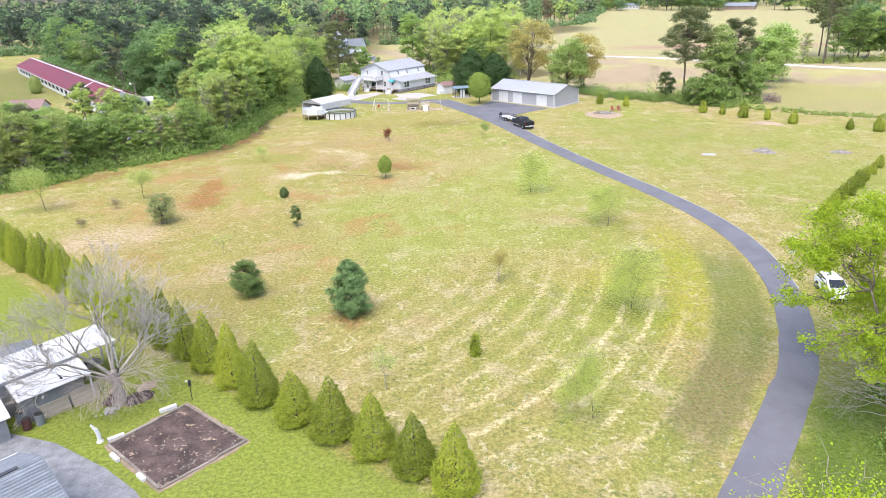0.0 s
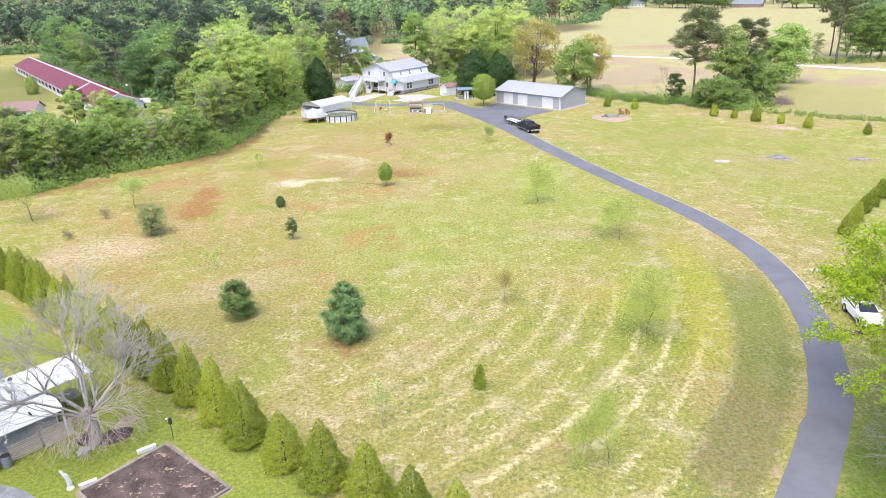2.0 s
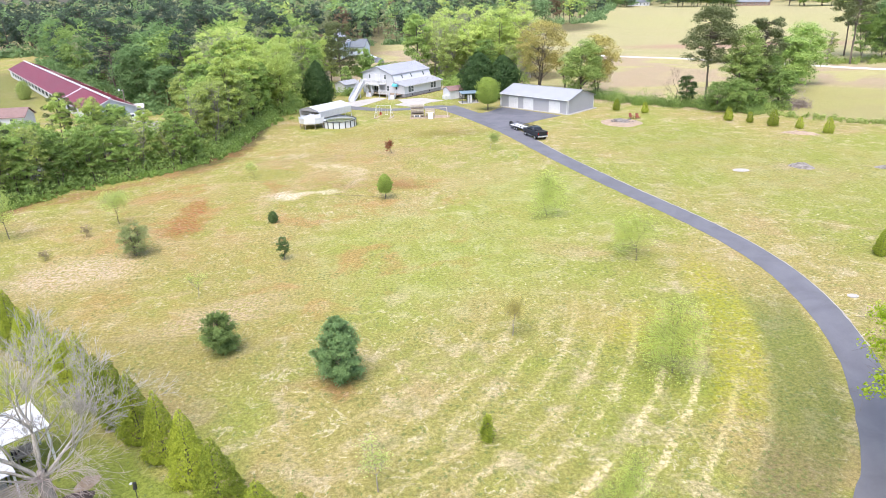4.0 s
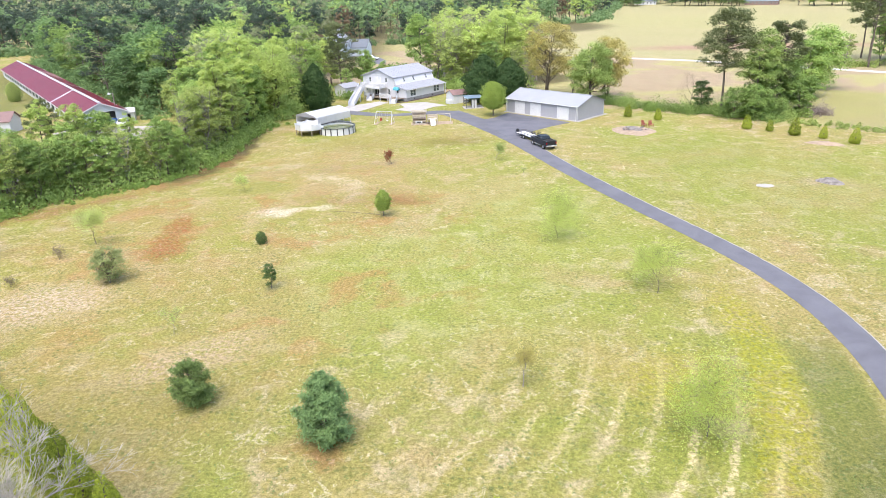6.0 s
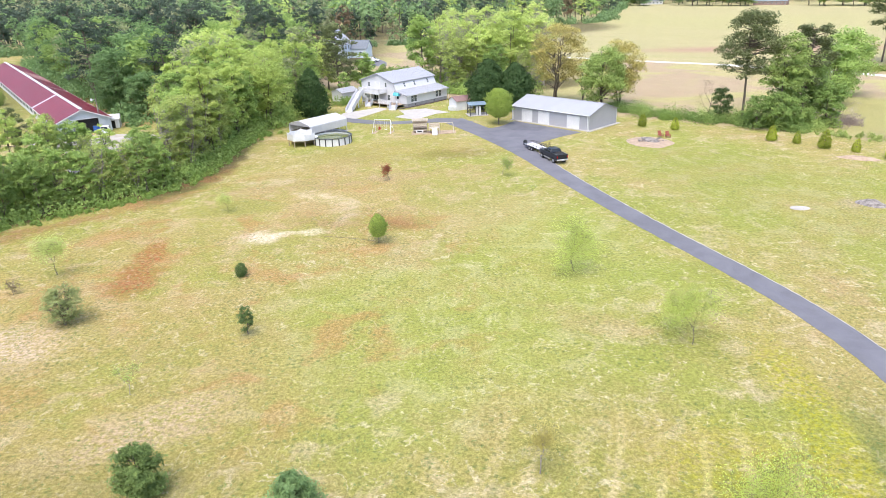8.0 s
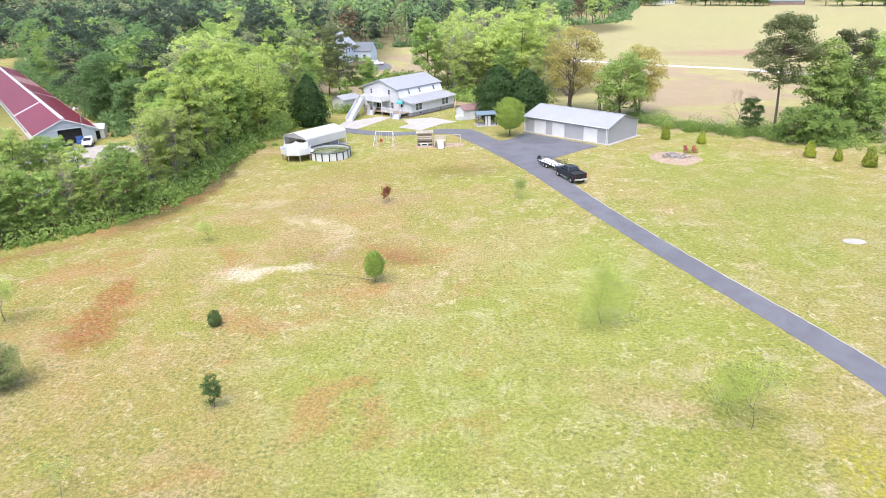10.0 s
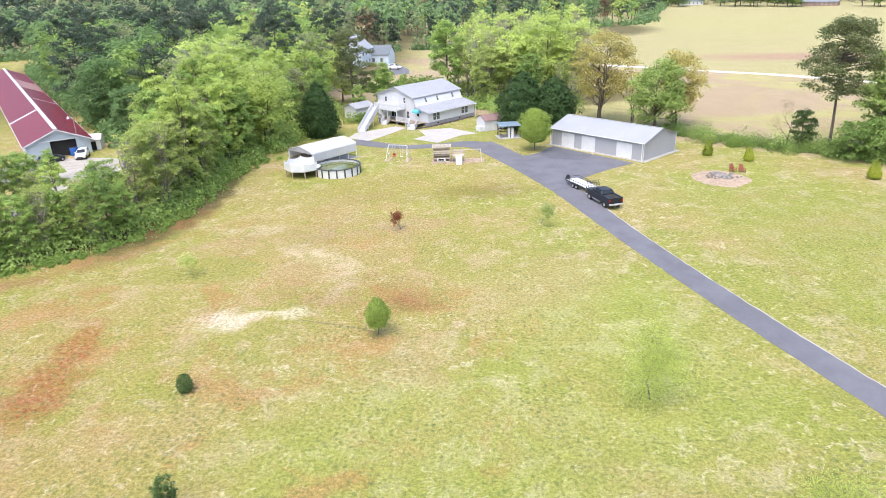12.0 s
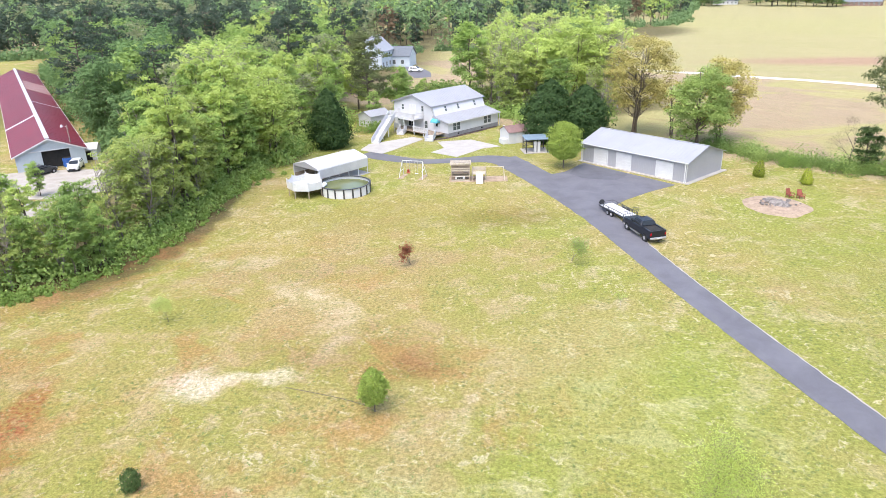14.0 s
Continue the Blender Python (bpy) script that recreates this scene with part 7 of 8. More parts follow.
playset()
swing_set()


# ---- vehicles ----
def wheel(parent, x, y, r, w, hub=M_ALU):
    bm = rod(bmesh.new(), (x, y - w / 2, r), (x, y + w / 2, r), r, r, 20)
    bmesh.ops.bevel(bm, geom=[e for e in bm.edges if abs(e.verts[0].co.y - e.verts[1].co.y) < 1e-4], offset=0.04, segments=1, affect="EDGES")
    t = part("wheel", bm, M_BLACK, parent, "black tyre")
    s = 1 if y > 0 else -1
    part("rim", rod(bmesh.new(), (x, y + s * (w / 2 - 0.03), r), (x, y + s * (w / 2 + 0.012), r), r * 0.56, r * 0.5, 14), hub, t)
    return t


def loft(sections, smooth_ends=True):
    """A closed skin through cross-sections, each a list of points of the same number."""
    bm = bmesh.new()
    rings = [[bm.verts.new(p) for p in s] for s in sections]
    n = len(rings[0])
    for a, b in zip(rings, rings[1:]):
        for i in range(n):
            j = (i + 1) % n
            bm.faces.new((a[i], a[j], b[j], b[i]))
    bm.faces.new(rings[0][::-1])
    bm.faces.new(rings[-1])
    return bm


def section(x, half, z0, z1, round_low=0.08, round_top=0.08, top=None):
    """A car body's cross-section at x: half width, lower and upper height; top: half width at the upper edge."""
    top = half if top is None else top
    right = [(half - round_low, z0), (half, z0 + round_low), (half, z0 + (z1 - z0) * 0.55), (top, z1 - round_top), (top - round_top, z1)]
    return [(x, y, z) for y, z in right] + [(x, -y, z) for y, z in right[::-1]]


def sheet(corners, thick=0.012):
    """A thin pane through four corners, with thickness away from the car's middle."""
    p = [Vector(c) for c in corners]
    n = (p[1] - p[0]).cross(p[3] - p[0]).normalized()
    mid = sum(p, Vector()) / 4
    if n.dot(mid - Vector((0, 0, 1.2))) < 0:
        n = -n
    bm = bmesh.new()
    a = [bm.verts.new(c + n * 0.004) for c in p]
    b = [bm.verts.new(c + n * (0.004 + thick)) for c in p]
    bm.faces.new(a[::-1])
    bm.faces.new(b)
    for i in range(4):
        j = (i + 1) % 4
        bm.faces.new((a[i], a[j], b[j], b[i]))
    return bm


def arch_dark(parent, x, half, r):
    for s in (-1, 1):
        part("wheel_arch", rod(bmesh.new(), (x, s * (half - 0.18), r), (x, s * (half + 0.012), r), r * 1.2, r * 1.2, 18), M_DARK, parent)


def pickup():
    t = thing("pickup_truck", pose(13.55, 131.7, 0, 0, 0, 111), "dark blue-grey crew-cab pickup truck with open bed", "pickup truck")
    hw = 1.0
    part("body", loft([section(-3.05, hw - 0.06, 0.62, 1.38), section(-2.95, hw, 0.55, 1.42), section(-1.0, hw, 0.55, 1.42), section(1.35, hw, 0.55, 1.42), section(2.4, hw, 0.58, 1.38), section(2.95, hw - 0.05, 0.6, 1.30), section(3.08, hw - 0.15, 0.65, 1.15)]), M_TRUCK, t)
    part("bed_floor", boxes((-2.9, -1.12, -0.78, 0.78, 1.30, 1.432)), M_DARK, t, "dark open truck bed")
    each("bed_rail", ((-2.97, -1.05, 0.80, 0.99, 1.40, 1.52), (-2.97, -1.05, -0.99, -0.80, 1.40, 1.52), (-1.12, -1.04, -0.99, 0.99, 1.40, 1.52)), M_TRUCK, t)
    part("tailgate", boxes((-3.06, -2.97, -0.99, 0.99, 0.75, 1.52), bevel=0.02), M_TRUCK, t)
    part("cab", loft([section(-1.0, 0.93, 1.38, 1.45, 0.02, 0.02), section(-0.82, 0.92, 1.38, 1.98, 0.05, 0.1, 0.74), section(0.55, 0.92, 1.38, 2.02, 0.05, 0.1, 0.74), section(1.35, 0.93, 1.38, 1.48, 0.02, 0.02)]), M_TRUCK, t)
    for s in (-1, 1):
        for x0, x1, xa, xb in ((-0.72, -0.05, -0.62, -0.05), (0.03, 0.98, 0.03, 0.55)):
            part("window", sheet(((x0, s * 0.935, 1.47), (x1, s * 0.935, 1.47), (xb, s * 0.80, 1.90), (xa, s * 0.80, 1.90))), M_GLASS, t, "dark window glass")
    part("windscreen", sheet(((1.335, -0.78, 1.52), (1.335, 0.78, 1.52), (0.66, 0.66, 1.955), (0.66, -0.66, 1.955))), M_GLASS, t, "dark window glass")
    part("rear_window", sheet(((-1.0, -0.76, 1.50), (-1.0, 0.76, 1.50), (-0.86, 0.66, 1.92), (-0.86, -0.66, 1.92))), M_GLASS, t, "dark window glass")
    part("roof_light", boxes((0.35, 0.5, -0.3, 0.3, 2.02, 2.05)), M_DARK, t)
    for y in (-0.88, 0.88):
        part("tail_lamp", boxes((-3.09, -3.03, y - 0.07, y + 0.07, 1.0, 1.30), bevel=0.01), M_LAMP_RED, t, "red tail lamp")
        part("headlight", boxes((2.98, 3.08, y * 0.85 - 0.16, y * 0.85 + 0.16, 0.95, 1.18), bevel=0.01), M_LAMP_CLEAR, t, "clear headlight")
        part("mirror", boxes((0.95, 1.1, y * 1.09 - 0.13, y * 1.09 + 0.13, 1.45, 1.72), bevel=0.03), M_BLACK, t)
        part("side_step", rod(bmesh.new(), (-0.9, y * 1.12, 0.48), (1.3, y * 1.12, 0.48), 0.06, 0.06, 8), M_ALU, t, "bright side step")
    part("bumper", boxes((-3.2, -3.02, -0.98, 0.98, 0.55, 0.78), bevel=0.04), M_ALU, t, "bright rear bumper")
    part("bumper", boxes((3.02, 3.2, -0.95, 0.95, 0.5, 0.75), bevel=0.04), M_STEEL, t)
    part("number_plate", boxes((-3.215, -3.2, -0.17, 0.17, 0.6, 0.74)), M_WHITE, t, "pale number plate")
    part("tow_hitch", boxes((-3.4, -3.15, -0.05, 0.05, 0.42, 0.5)), M_STEEL, t)
    part("grille", boxes((3.06, 3.1, -0.55, 0.55, 0.8, 1.15)), M_STEEL, t)
    part("underbody", boxes((-2.8, 2.8, -0.6, 0.6, 0.4, 0.6)), M_BLACK, t)
    for x in (-1.95, 1.95):
        arch_dark(t, x, hw, 0.42)
        for y in (-0.88, 0.88):
            wheel(t, x, y, 0.42, 0.30)


def trailer():
    t = thing("utility_trailer", pose(11.55, 138.6, 0, 0, 0, 117), "black steel utility trailer with a pale plank deck", "trailer")
    L, W = 2.6, 1.02
    fr = part("frame", boxes((-L, L, -W, -W + 0.1, 0.5, 0.62), (-L, L, W - 0.1, W, 0.5, 0.62), (-L, -L + 0.1, -W, W, 0.5, 0.62), (L - 0.1, L, -W, W, 0.5, 0.62)), M_STEEL, t)
    for i in range(9):
        y = -W + 0.11 + i * 0.2
        part("plank", boxes((-L + 0.02, L - 0.02, y, y + 0.185, 0.6, 0.65)), M_WHITE, t, "pale bleached deck plank")
    bm = bmesh.new()
    for y in (-W, W):
        rod(bm, (-L, y, 1.0), (L, y, 1.0), 0.035, 0.035, 6)
        for x in np.linspace(-L, L, 6):
            rod(bm, (x, y, 0.6), (x, y, 1.0), 0.03, 0.03, 6)
    rod(bm, (L, -W, 1.0), (L, W, 1.0), 0.035, 0.035, 6)
    part("side_rail", bm, M_STEEL, t)
    bm = bmesh.new()
    for y in np.linspace(-W, W, 9):
        rod(bm, (-L - 0.05, y, 0.6), (-L - 0.2, y, 1.7), 0.022, 0.022, 5)
    for z in (0.62, 1.0, 1.35, 1.7):
        x = -L - 0.05 - 0.15 * (z - 0.6) / 1.1
        rod(bm, (x, -W, z), (x, W, z), 0.025, 0.025, 5)
    part("ramp_gate", bm, M_STEEL, t, "raised mesh ramp gate")
    part("tongue", rod(rod(bmesh.new(), (L, -0.5, 0.55), (L + 1.2, 0, 0.5), 0.05, 0.05, 6), (L, 0.5, 0.55), (L + 1.2, 0, 0.5), 0.05, 0.05, 6), M_STEEL, t)
    part("jack", rod(bmesh.new(), (L + 1.1, 0, 0), (L + 1.1, 0, 0.8), 0.04, 0.04, 6), M_STEEL, t)
    part("spare_wheel", rod(bmesh.new(), (L - 0.3, 0.75, 1.05), (L - 0.12, 0.75, 1.05), 0.33, 0.33, 14), M_BLACK, t)
    for x in (-0.45, 0.35):
        for y in (-1.16, 1.16):
            wheel(t, x, y, 0.34, 0.2)
    for y in (-1.16, 1.16):
        part("mudguard", boxes((-0.95, 0.85, y - 0.13, y + 0.13, 0.72, 0.76), bevel=0.01), M_STEEL, t)


def white_car(x, y, turn, group="white cars", label="white crossover car parked on the grass", tall=0.0, paint=M_CARWHITE):
    t = thing("car", pose(x, y, 0, 0, 0, turn), label, "car", group)
    hw = 0.9
    part("body", loft([section(-2.2, hw - 0.1, 0.45, 1.0), section(-2.1, hw, 0.35, 1.08), section(-0.5, hw, 0.32, 1.1), section(1.1, hw, 0.32, 1.06), section(1.95, hw - 0.04, 0.36, 0.9), section(2.25, hw - 0.2, 0.42, 0.72)]), paint, t)
    part("cabin", loft([section(-2.05, 0.78, 1.02, 1.1, 0.02, 0.02), section(-1.75, 0.82, 1.02, 1.52 + tall, 0.05, 0.1, 0.62), section(0.05, 0.84, 1.02, 1.6 + tall, 0.05, 0.1, 0.66), section(1.1, 0.84, 1.0, 1.08, 0.02, 0.02)]), paint, t)
    for s in (-1, 1):
        for x0, x1, xa, xb in ((-1.7, -0.72, -1.5, -0.72), (-0.64, 0.7, -0.64, 0.08)):
            part("window", sheet(((x0, s * 0.855, 1.12), (x1, s * 0.855, 1.12), (xb, s * 0.735, 1.48 + tall), (xa, s * 0.735, 1.48 + tall))), M_GLASS, t, "dark window glass")
    part("windscreen", sheet(((1.05, -0.72, 1.12), (1.05, 0.72, 1.12), (0.2, 0.6, 1.53 + tall), (0.2, -0.6, 1.53 + tall))), M_GLASS, t, "dark window glass")
    part("rear_window", sheet(((-2.04, -0.68, 1.12), (-2.04, 0.68, 1.12), (-1.82, 0.56, 1.45 + tall), (-1.82, -0.56, 1.45 + tall))), M_GLASS, t, "dark window glass")
    for y in (-0.62, 0.62):
        part("headlight", boxes((2.0, 2.16, y - 0.2, y + 0.2, 0.68, 0.82), bevel=0.01), M_LAMP_CLEAR, t)
        part("tail_lamp", boxes((-2.24, -2.12, y - 0.16, y + 0.16, 0.8, 0.98), bevel=0.01), M_LAMP_RED, t, "red tail lamp")
        part("mirror", boxes((0.72, 0.86, y * 1.55 - 0.1, y * 1.55 + 0.1, 1.1, 1.25), bevel=0.02), paint, t)
    part("grille", boxes((2.2, 2.27, -0.5, 0.5, 0.45, 0.62)), M_DARK, t)
    part("underbody", boxes((-2.0, 2.0, -0.7, 0.7, 0.2, 0.4)), M_BLACK, t)
    for xx in (-1.35, 1.35):
        arch_dark(t, xx, hw, 0.33)
        for y in (-0.82, 0.82):
            wheel(t, xx, y, 0.34, 0.22)
    return t


pickup()
trailer()
white_car(33.6, 53.4, -98)
white_car(-34.0, 275.0, -10, label="white van-like car on the farther drive", tall=0.2)
white_car(-74.0, 159.4, -70, label="white car parked before the red barn")
M_DARKCAR = surface("dark_grey_car_paint", (0.06, 0.062, 0.066), (0.045, 0.047, 0.05), 1, 0.3, 0.2, 200, 0.0005)
white_car(-77.7, 156.2, 70, "cars in the barn's yard", "dark grey car beside the red barn", 0.0, M_DARKCAR)


def lean_shelter():
    t = thing("garden_shed", pose(-76.8, 164.6, 0, 0, 0, 20), "small white shelter beside the barn's gable", "shed")
    part("wall", gable_body(3.0, 0, 3.2, 1.9, 2.7), M_WHITE, t)
    roof(t, -0.2, 3.2, (-0.2, 1.86), (1.6, 2.72), 0.05, 0.6, M_WHITE_ROOF)
    roof(t, -0.2, 3.2, (3.4, 1.86), (1.6, 2.72), 0.05, 0.6, M_WHITE_ROOF)
    # the shade inside is a near-black sheet on the closed wall
    part("opening", boxes((0.7, 2.2, -0.02, 0.0, 0.02, 1.6)), M_DARK, t, "near-black panel for the open front's inner shade")


def yard_lamp(x, y, h):
    t = thing("yard_lamp", pose(x, y, 0, 0, 0, 200), "grey wooden pole with a white yard lamp", "street lamp")
    part("pole", rod(bmesh.new(), (0, 0, -0.2), (0, 0, h), 0.13, 0.09, 8), M_PALE_BARK, t)
    part("arm", rod(bmesh.new(), (0, 0, h - 0.3), (0.8, 0, h - 0.1), 0.03, 0.03, 6), M_ALU, t)
    part("shade", rod(bmesh.new(), (0.8, 0, h - 0.35), (0.8, 0, h + 0.05), 0.26, 0.14, 12), M_WHITE, t)


lean_shelter()
yard_lamp(-76.8, 163.4, 6.6)


# ---- the neighbour's yard ----
M_GREYTIMBER = surface("grey_weathered_board", (0.33, 0.29, 0.255), (0.17, 0.145, 0.125), 1.5, 0.85, 0, 25, 0.006, 1.2, 0.3)


def garden_bed():
    t = thing("garden_bed", pose(0, 0, 0), "rectangular vegetable bed of dark tilled soil with timber edging", "garden bed")
    c = [Vector(p) for p in ((-22.2, 33.4, 0), (-17.2, 29.3, 0), (-13.4, 33.6, 0), (-18.8, 37.8, 0))]
    n = 84
    rng = np.random.default_rng(5)
    verts, faces = [], []
    for i in range(n + 1):
        for j in range(n + 1):
            p = c[0].lerp(c[1], i / n).lerp(c[3].lerp(c[2], i / n), j / n)
            verts.append((p.x, p.y, 0.06 + 0.05 * noise.noise(p * 1.4) + 0.05 * noise.noise(p * 5) + 0.035 * noise.noise(p * 13)))
    for i in range(n):
        for j in range(n):
            a = i * (n + 1) + j
            faces.append((a, a + n + 1, a + n + 2, a + 1))
    part("soil", mesh_of("soil", verts, faces), M_SOIL, t, smooth=True)
    mid = sum(c, Vector()) / 4
    margin = []
    for i in range(4):
        for k in range(16):
            p = c[i].lerp(c[(i + 1) % 4], k / 16)
            margin.append(tuple((p + (p - mid).normalized() * (0.3 + 0.22 * noise.noise(p * 1.7)))[:2]))
    part("soil_margin", prism(bmesh.new(), margin, -0.05, 0.03), M_DRY_SOIL, t, "dry trodden soil round the boards")
    for i in range(4):
        a, b = c[i], c[(i + 1) % 4]
        d = (b - a).normalized()
        s = Vector((d.y, -d.x, 0))
        k = 0
        at_, length = 0.0, (b - a).length
        while at_ < length:
            l = min(rng.uniform(1.4, 2.4), length - at_)
            p, q = a + d * at_, a + d * (at_ + l - 0.03)
            w = 0.07 + rng.uniform(0, 0.02)
            bm = bmesh.new()
            o = s * rng.uniform(-0.05, 0.05)
            prism(bm, [tuple((v + o)[:2]) for v in (p - s * w, q - s * w, q + s * w, p + s * w)], -0.03, 0.14 + rng.uniform(-0.02, 0.03))
            part("edging_board", bm, M_GREYTIMBER, t)
            at_ += l
    return t


garden_bed()
rngB = np.random.default_rng(77)
tuft_pts = []
for k in range(44):
    u, v = (rngB.uniform(0.03, 0.97), rngB.uniform(0.02, 0.1)) if k % 2 else (rngB.uniform(0.02, 0.5), rngB.uniform(0, 1))
    p = (np.array((-17.2, 29.3)) * (1 - v) + np.array((-22.2, 33.4)) * v) * (1 - u) + (np.array((-13.4, 33.6)) * (1 - v) + np.array((-18.8, 37.8)) * v) * u
    tuft_pts += [(*(p + rngB.normal(0, 0.04, 2)), 0.13 + rngB.uniform(0, 0.08)) for _ in range(6)]
tuft_pts = np.array(tuft_pts)
v_, f_ = leaf_mesh(tuft_pts, rngB.normal(size=tuft_pts.shape) + (0, 0, 1), 0.05 * rngB.uniform(0.6, 1.4, len(tuft_pts)), rngB)
L_PALE = foliage("pale_seedling_leaves", (0.55, 0.62, 0.48), (0.25, 0.34, 0.18))
tagged(part("seedlings", mesh_of("seedlings", v_, f_), L_PALE), "pale green seedlings along the soil bed", "seedlings", kind="stuff")
for a, b in (((-22.4, 33.8), (-21.6, 34.4)), ((-21.5, 32.4), (-20.8, 31.8)), ((-19.0, 30.5), (-18.4, 30.0)), ((-20.3, 36.9), (-19.4, 37.6))):
    d = Vector((b[0] - a[0], b[1] - a[1], 0)).normalized()
    s = Vector((-d.y, d.x, 0)) * 0.13
    tagged(part("white_board", prism(bmesh.new(), [(a[0] - s.x, a[1] - s.y), (b[0] - s.x, b[1] - s.y), (b[0] + s.x, b[1] + s.y), (a[0] + s.x, a[1] + s.y)], -0.02, 0.24), M_WHITE), "short white board leaning on the bed's edge", "board", "white boards")


def lidded_stake(x, y):
    t = thing("solar_lamp", pose(x, y, 0), "dark lamp on a stake at the bed's corner", "garden lamp")
    part("stake", rod(bmesh.new(), (0, 0, -0.1), (0, 0, 1.2), 0.03, 0.03, 6), M_STEEL, t)
    part("head", rod(bmesh.new(), (0, 0, 1.2), (0.03, 0, 1.6), 0.13, 0.1, 8), M_BLACK, t)
    part("cap", boxes((-0.25, -0.12, -0.06, 0.06, 1.5, 1.58)), M_WHITE, t)


lidded_stake(-18.6, 38.4)


def cloth_post():
    t = thing("statue", pose(-22.9, 33.8, 0, 0, 0, 30), "pale grey garden statue beside the soil bed", "statue")
    bm = loft([[(r * math.cos(a) + dx, r * 0.8 * math.sin(a), z) for a in np.linspace(0, 2 * math.pi, 8, endpoint=False)] for r, dx, z in ((0.24, 0, 0), (0.22, 0, 0.12), (0.13, 0.0, 0.2), (0.15, 0.0, 0.5), (0.12, -0.05, 0.85), (0.15, -0.12, 1.05), (0.07, -0.2, 1.2), (0.10, -0.26, 1.33), (0.04, -0.3, 1.45))])
    ob = part("statue_body", bm, M_WHITE, None)
    ob.parent = t


cloth_post()


def long_shed():
    t = thing("shed", pose(-26.3, 38.85, 0, 0, 0, 228.6), "grey board shed with a white metal roof, open at one end", "shed")
    # local x runs along the shed away from its open end, y towards the garden bed
    L = 11.0
    each("wall", ((0.0, 4.0, 0.0, 0.12, 0, 2.0), (3.88, 4.0, -1.7, 0.0, 0, 2.3), (4.0, L, -1.82, -1.7, 0, 2.7), (0.0, L, -4.4, -4.28, 0, 2.8), (L - 0.12, L, -4.28, -1.82, 0, 2.7)), M_GREYWOOD, t)
    shared = None
    for k in range(13):
        ob = part("batten", shared or boxes((-0.025, 0.025, 0.12, 0.145, 0.0, 1.98)), M_GREYWOOD, t)
        shared, ob.location = ob.data, (0.1 + 0.31 * k, 0, 0)
    # added cross wall whose near-black colour gives the shade inside the shed
    part("inner_wall", boxes((1.2, 1.3, -4.28, -0.02, 0, 2.3)), M_DARK, t, "near-black wall for the shed's inner shade")
    roof(t, -0.5, 4.25, (0.5, 2.0), (-1.6, 2.5), 0.05, 0.7, M_WHITE_ROOF, "white sheet roof", "roof")
    roof(t, -3.2, L + 0.2, (-1.5, 2.75), (-4.7, 3.05), 0.05, 0.7, M_WHITE_ROOF, "white sheet roof", "roof")
    part("fascia", boxes((-0.4, L, -1.62, -1.52, 2.52, 2.74)), M_GREYWOOD, t, "grey board between the two roofs")
    for x, y in ((-0.4, 0.3), (-3.0, -1.65), (-3.0, -4.5), (-0.4, -1.65)):
        part("post", boxes((x - 0.06, x + 0.06, y - 0.06, y + 0.06, 0, 2.0 if y > -1 else 2.75)), M_WHITE, t)
    part("flue", rod(bmesh.new(), (1.2, -3.2, 2.8), (1.2, -3.2, 3.6), 0.09, 0.09, 10), M_ALU, t, "metal flue pipe")
    part("flue_cap", rod(bmesh.new(), (1.2, -3.2, 3.6), (1.2, -3.2, 3.74), 0.17, 0.08, 10), M_STEEL, t)
    for k in range(9):
        part("stored_board", boxes((-1.6 + 0.22 * k, -1.55 + 0.22 * k, -3.6 + 0.2 * k, -3.3 + 0.2 * k, 0.0, 0.9 + 0.15 * (k % 3))), M_MAROON if k % 2 else M_DARK, t, "dark stored board")
    part("workbench", boxes((-2.4, -1.2, -4.0, -2.6, 0.75, 0.83), (-2.35, -2.27, -3.9, -3.82, 0, 0.75), (-1.35, -1.27, -2.8, -2.72, 0, 0.75)), M_TIMBER, t)


M_MAROON = surface("maroon_plastic", (0.10, 0.035, 0.035), (0.06, 0.02, 0.02), 2, 0.5)
long_shed()


def low_shed(x, y, turn, l, w, h, cover, wall, label):
    t = thing("shed", pose(x, y, 0, 0, 0, turn), label, "shed")
    part("wall", gable_body(l, 0, w, h, h + 0.8), wall, t)
    roof(t, -0.25, l + 0.25, (-0.25, h - 0.06), (w / 2, h + 0.82), 0.06, 0.5, cover, "", "roof")
    roof(t, -0.25, l + 0.25, (w + 0.25, h - 0.06), (w / 2, h + 0.82), 0.06, 0.5, cover, "", "roof")
    part("door", boxes((-0.03, 0.0, w * 0.3, w * 0.7, 0.05, h - 0.2)), wall, t)
    return t


low_shed(-33.2, 43.9, 219, 5.0, 3.2, 1.9, M_SHINGLE, M_GREYWOOD, "small grey shed with a dark shingle roof")
low_shed(-30.9, 35.95, 228.6, 4.0, 2.6, 1.7, M_WHITE_ROOF, M_GREYWOOD, "low grey lean-to with a white roof")


def barrel(x, y, r, h, m, label, tilt=0):
    t = thing("barrel", pose(x, y, 0, tilt, 0, 0), label, "barrel", "barrels beside the shed")
    ringz = ((0.94, 0.0), (1.0, 0.1), (0.97, 0.33), (1.02, 0.36), (0.97, 0.4), (0.97, 0.63), (1.02, 0.66), (0.97, 0.7), (1.0, 0.9), (0.94, 1.0))
    bm = loft([[(r * k * math.cos(a), r * k * math.sin(a), z * h) for a in np.linspace(0, 2 * math.pi, 16, endpoint=False)] for k, z in ringz])
    part("drum", bm, m, t, smooth=False)
    # near-black disc: on the open-topped barrels it stands for the shaded hollow
    part("lid", rod(bmesh.new(), (0, 0, h), (0, 0, h + 0.03), r * 0.9, r * 0.9, 16), M_DARK, t)


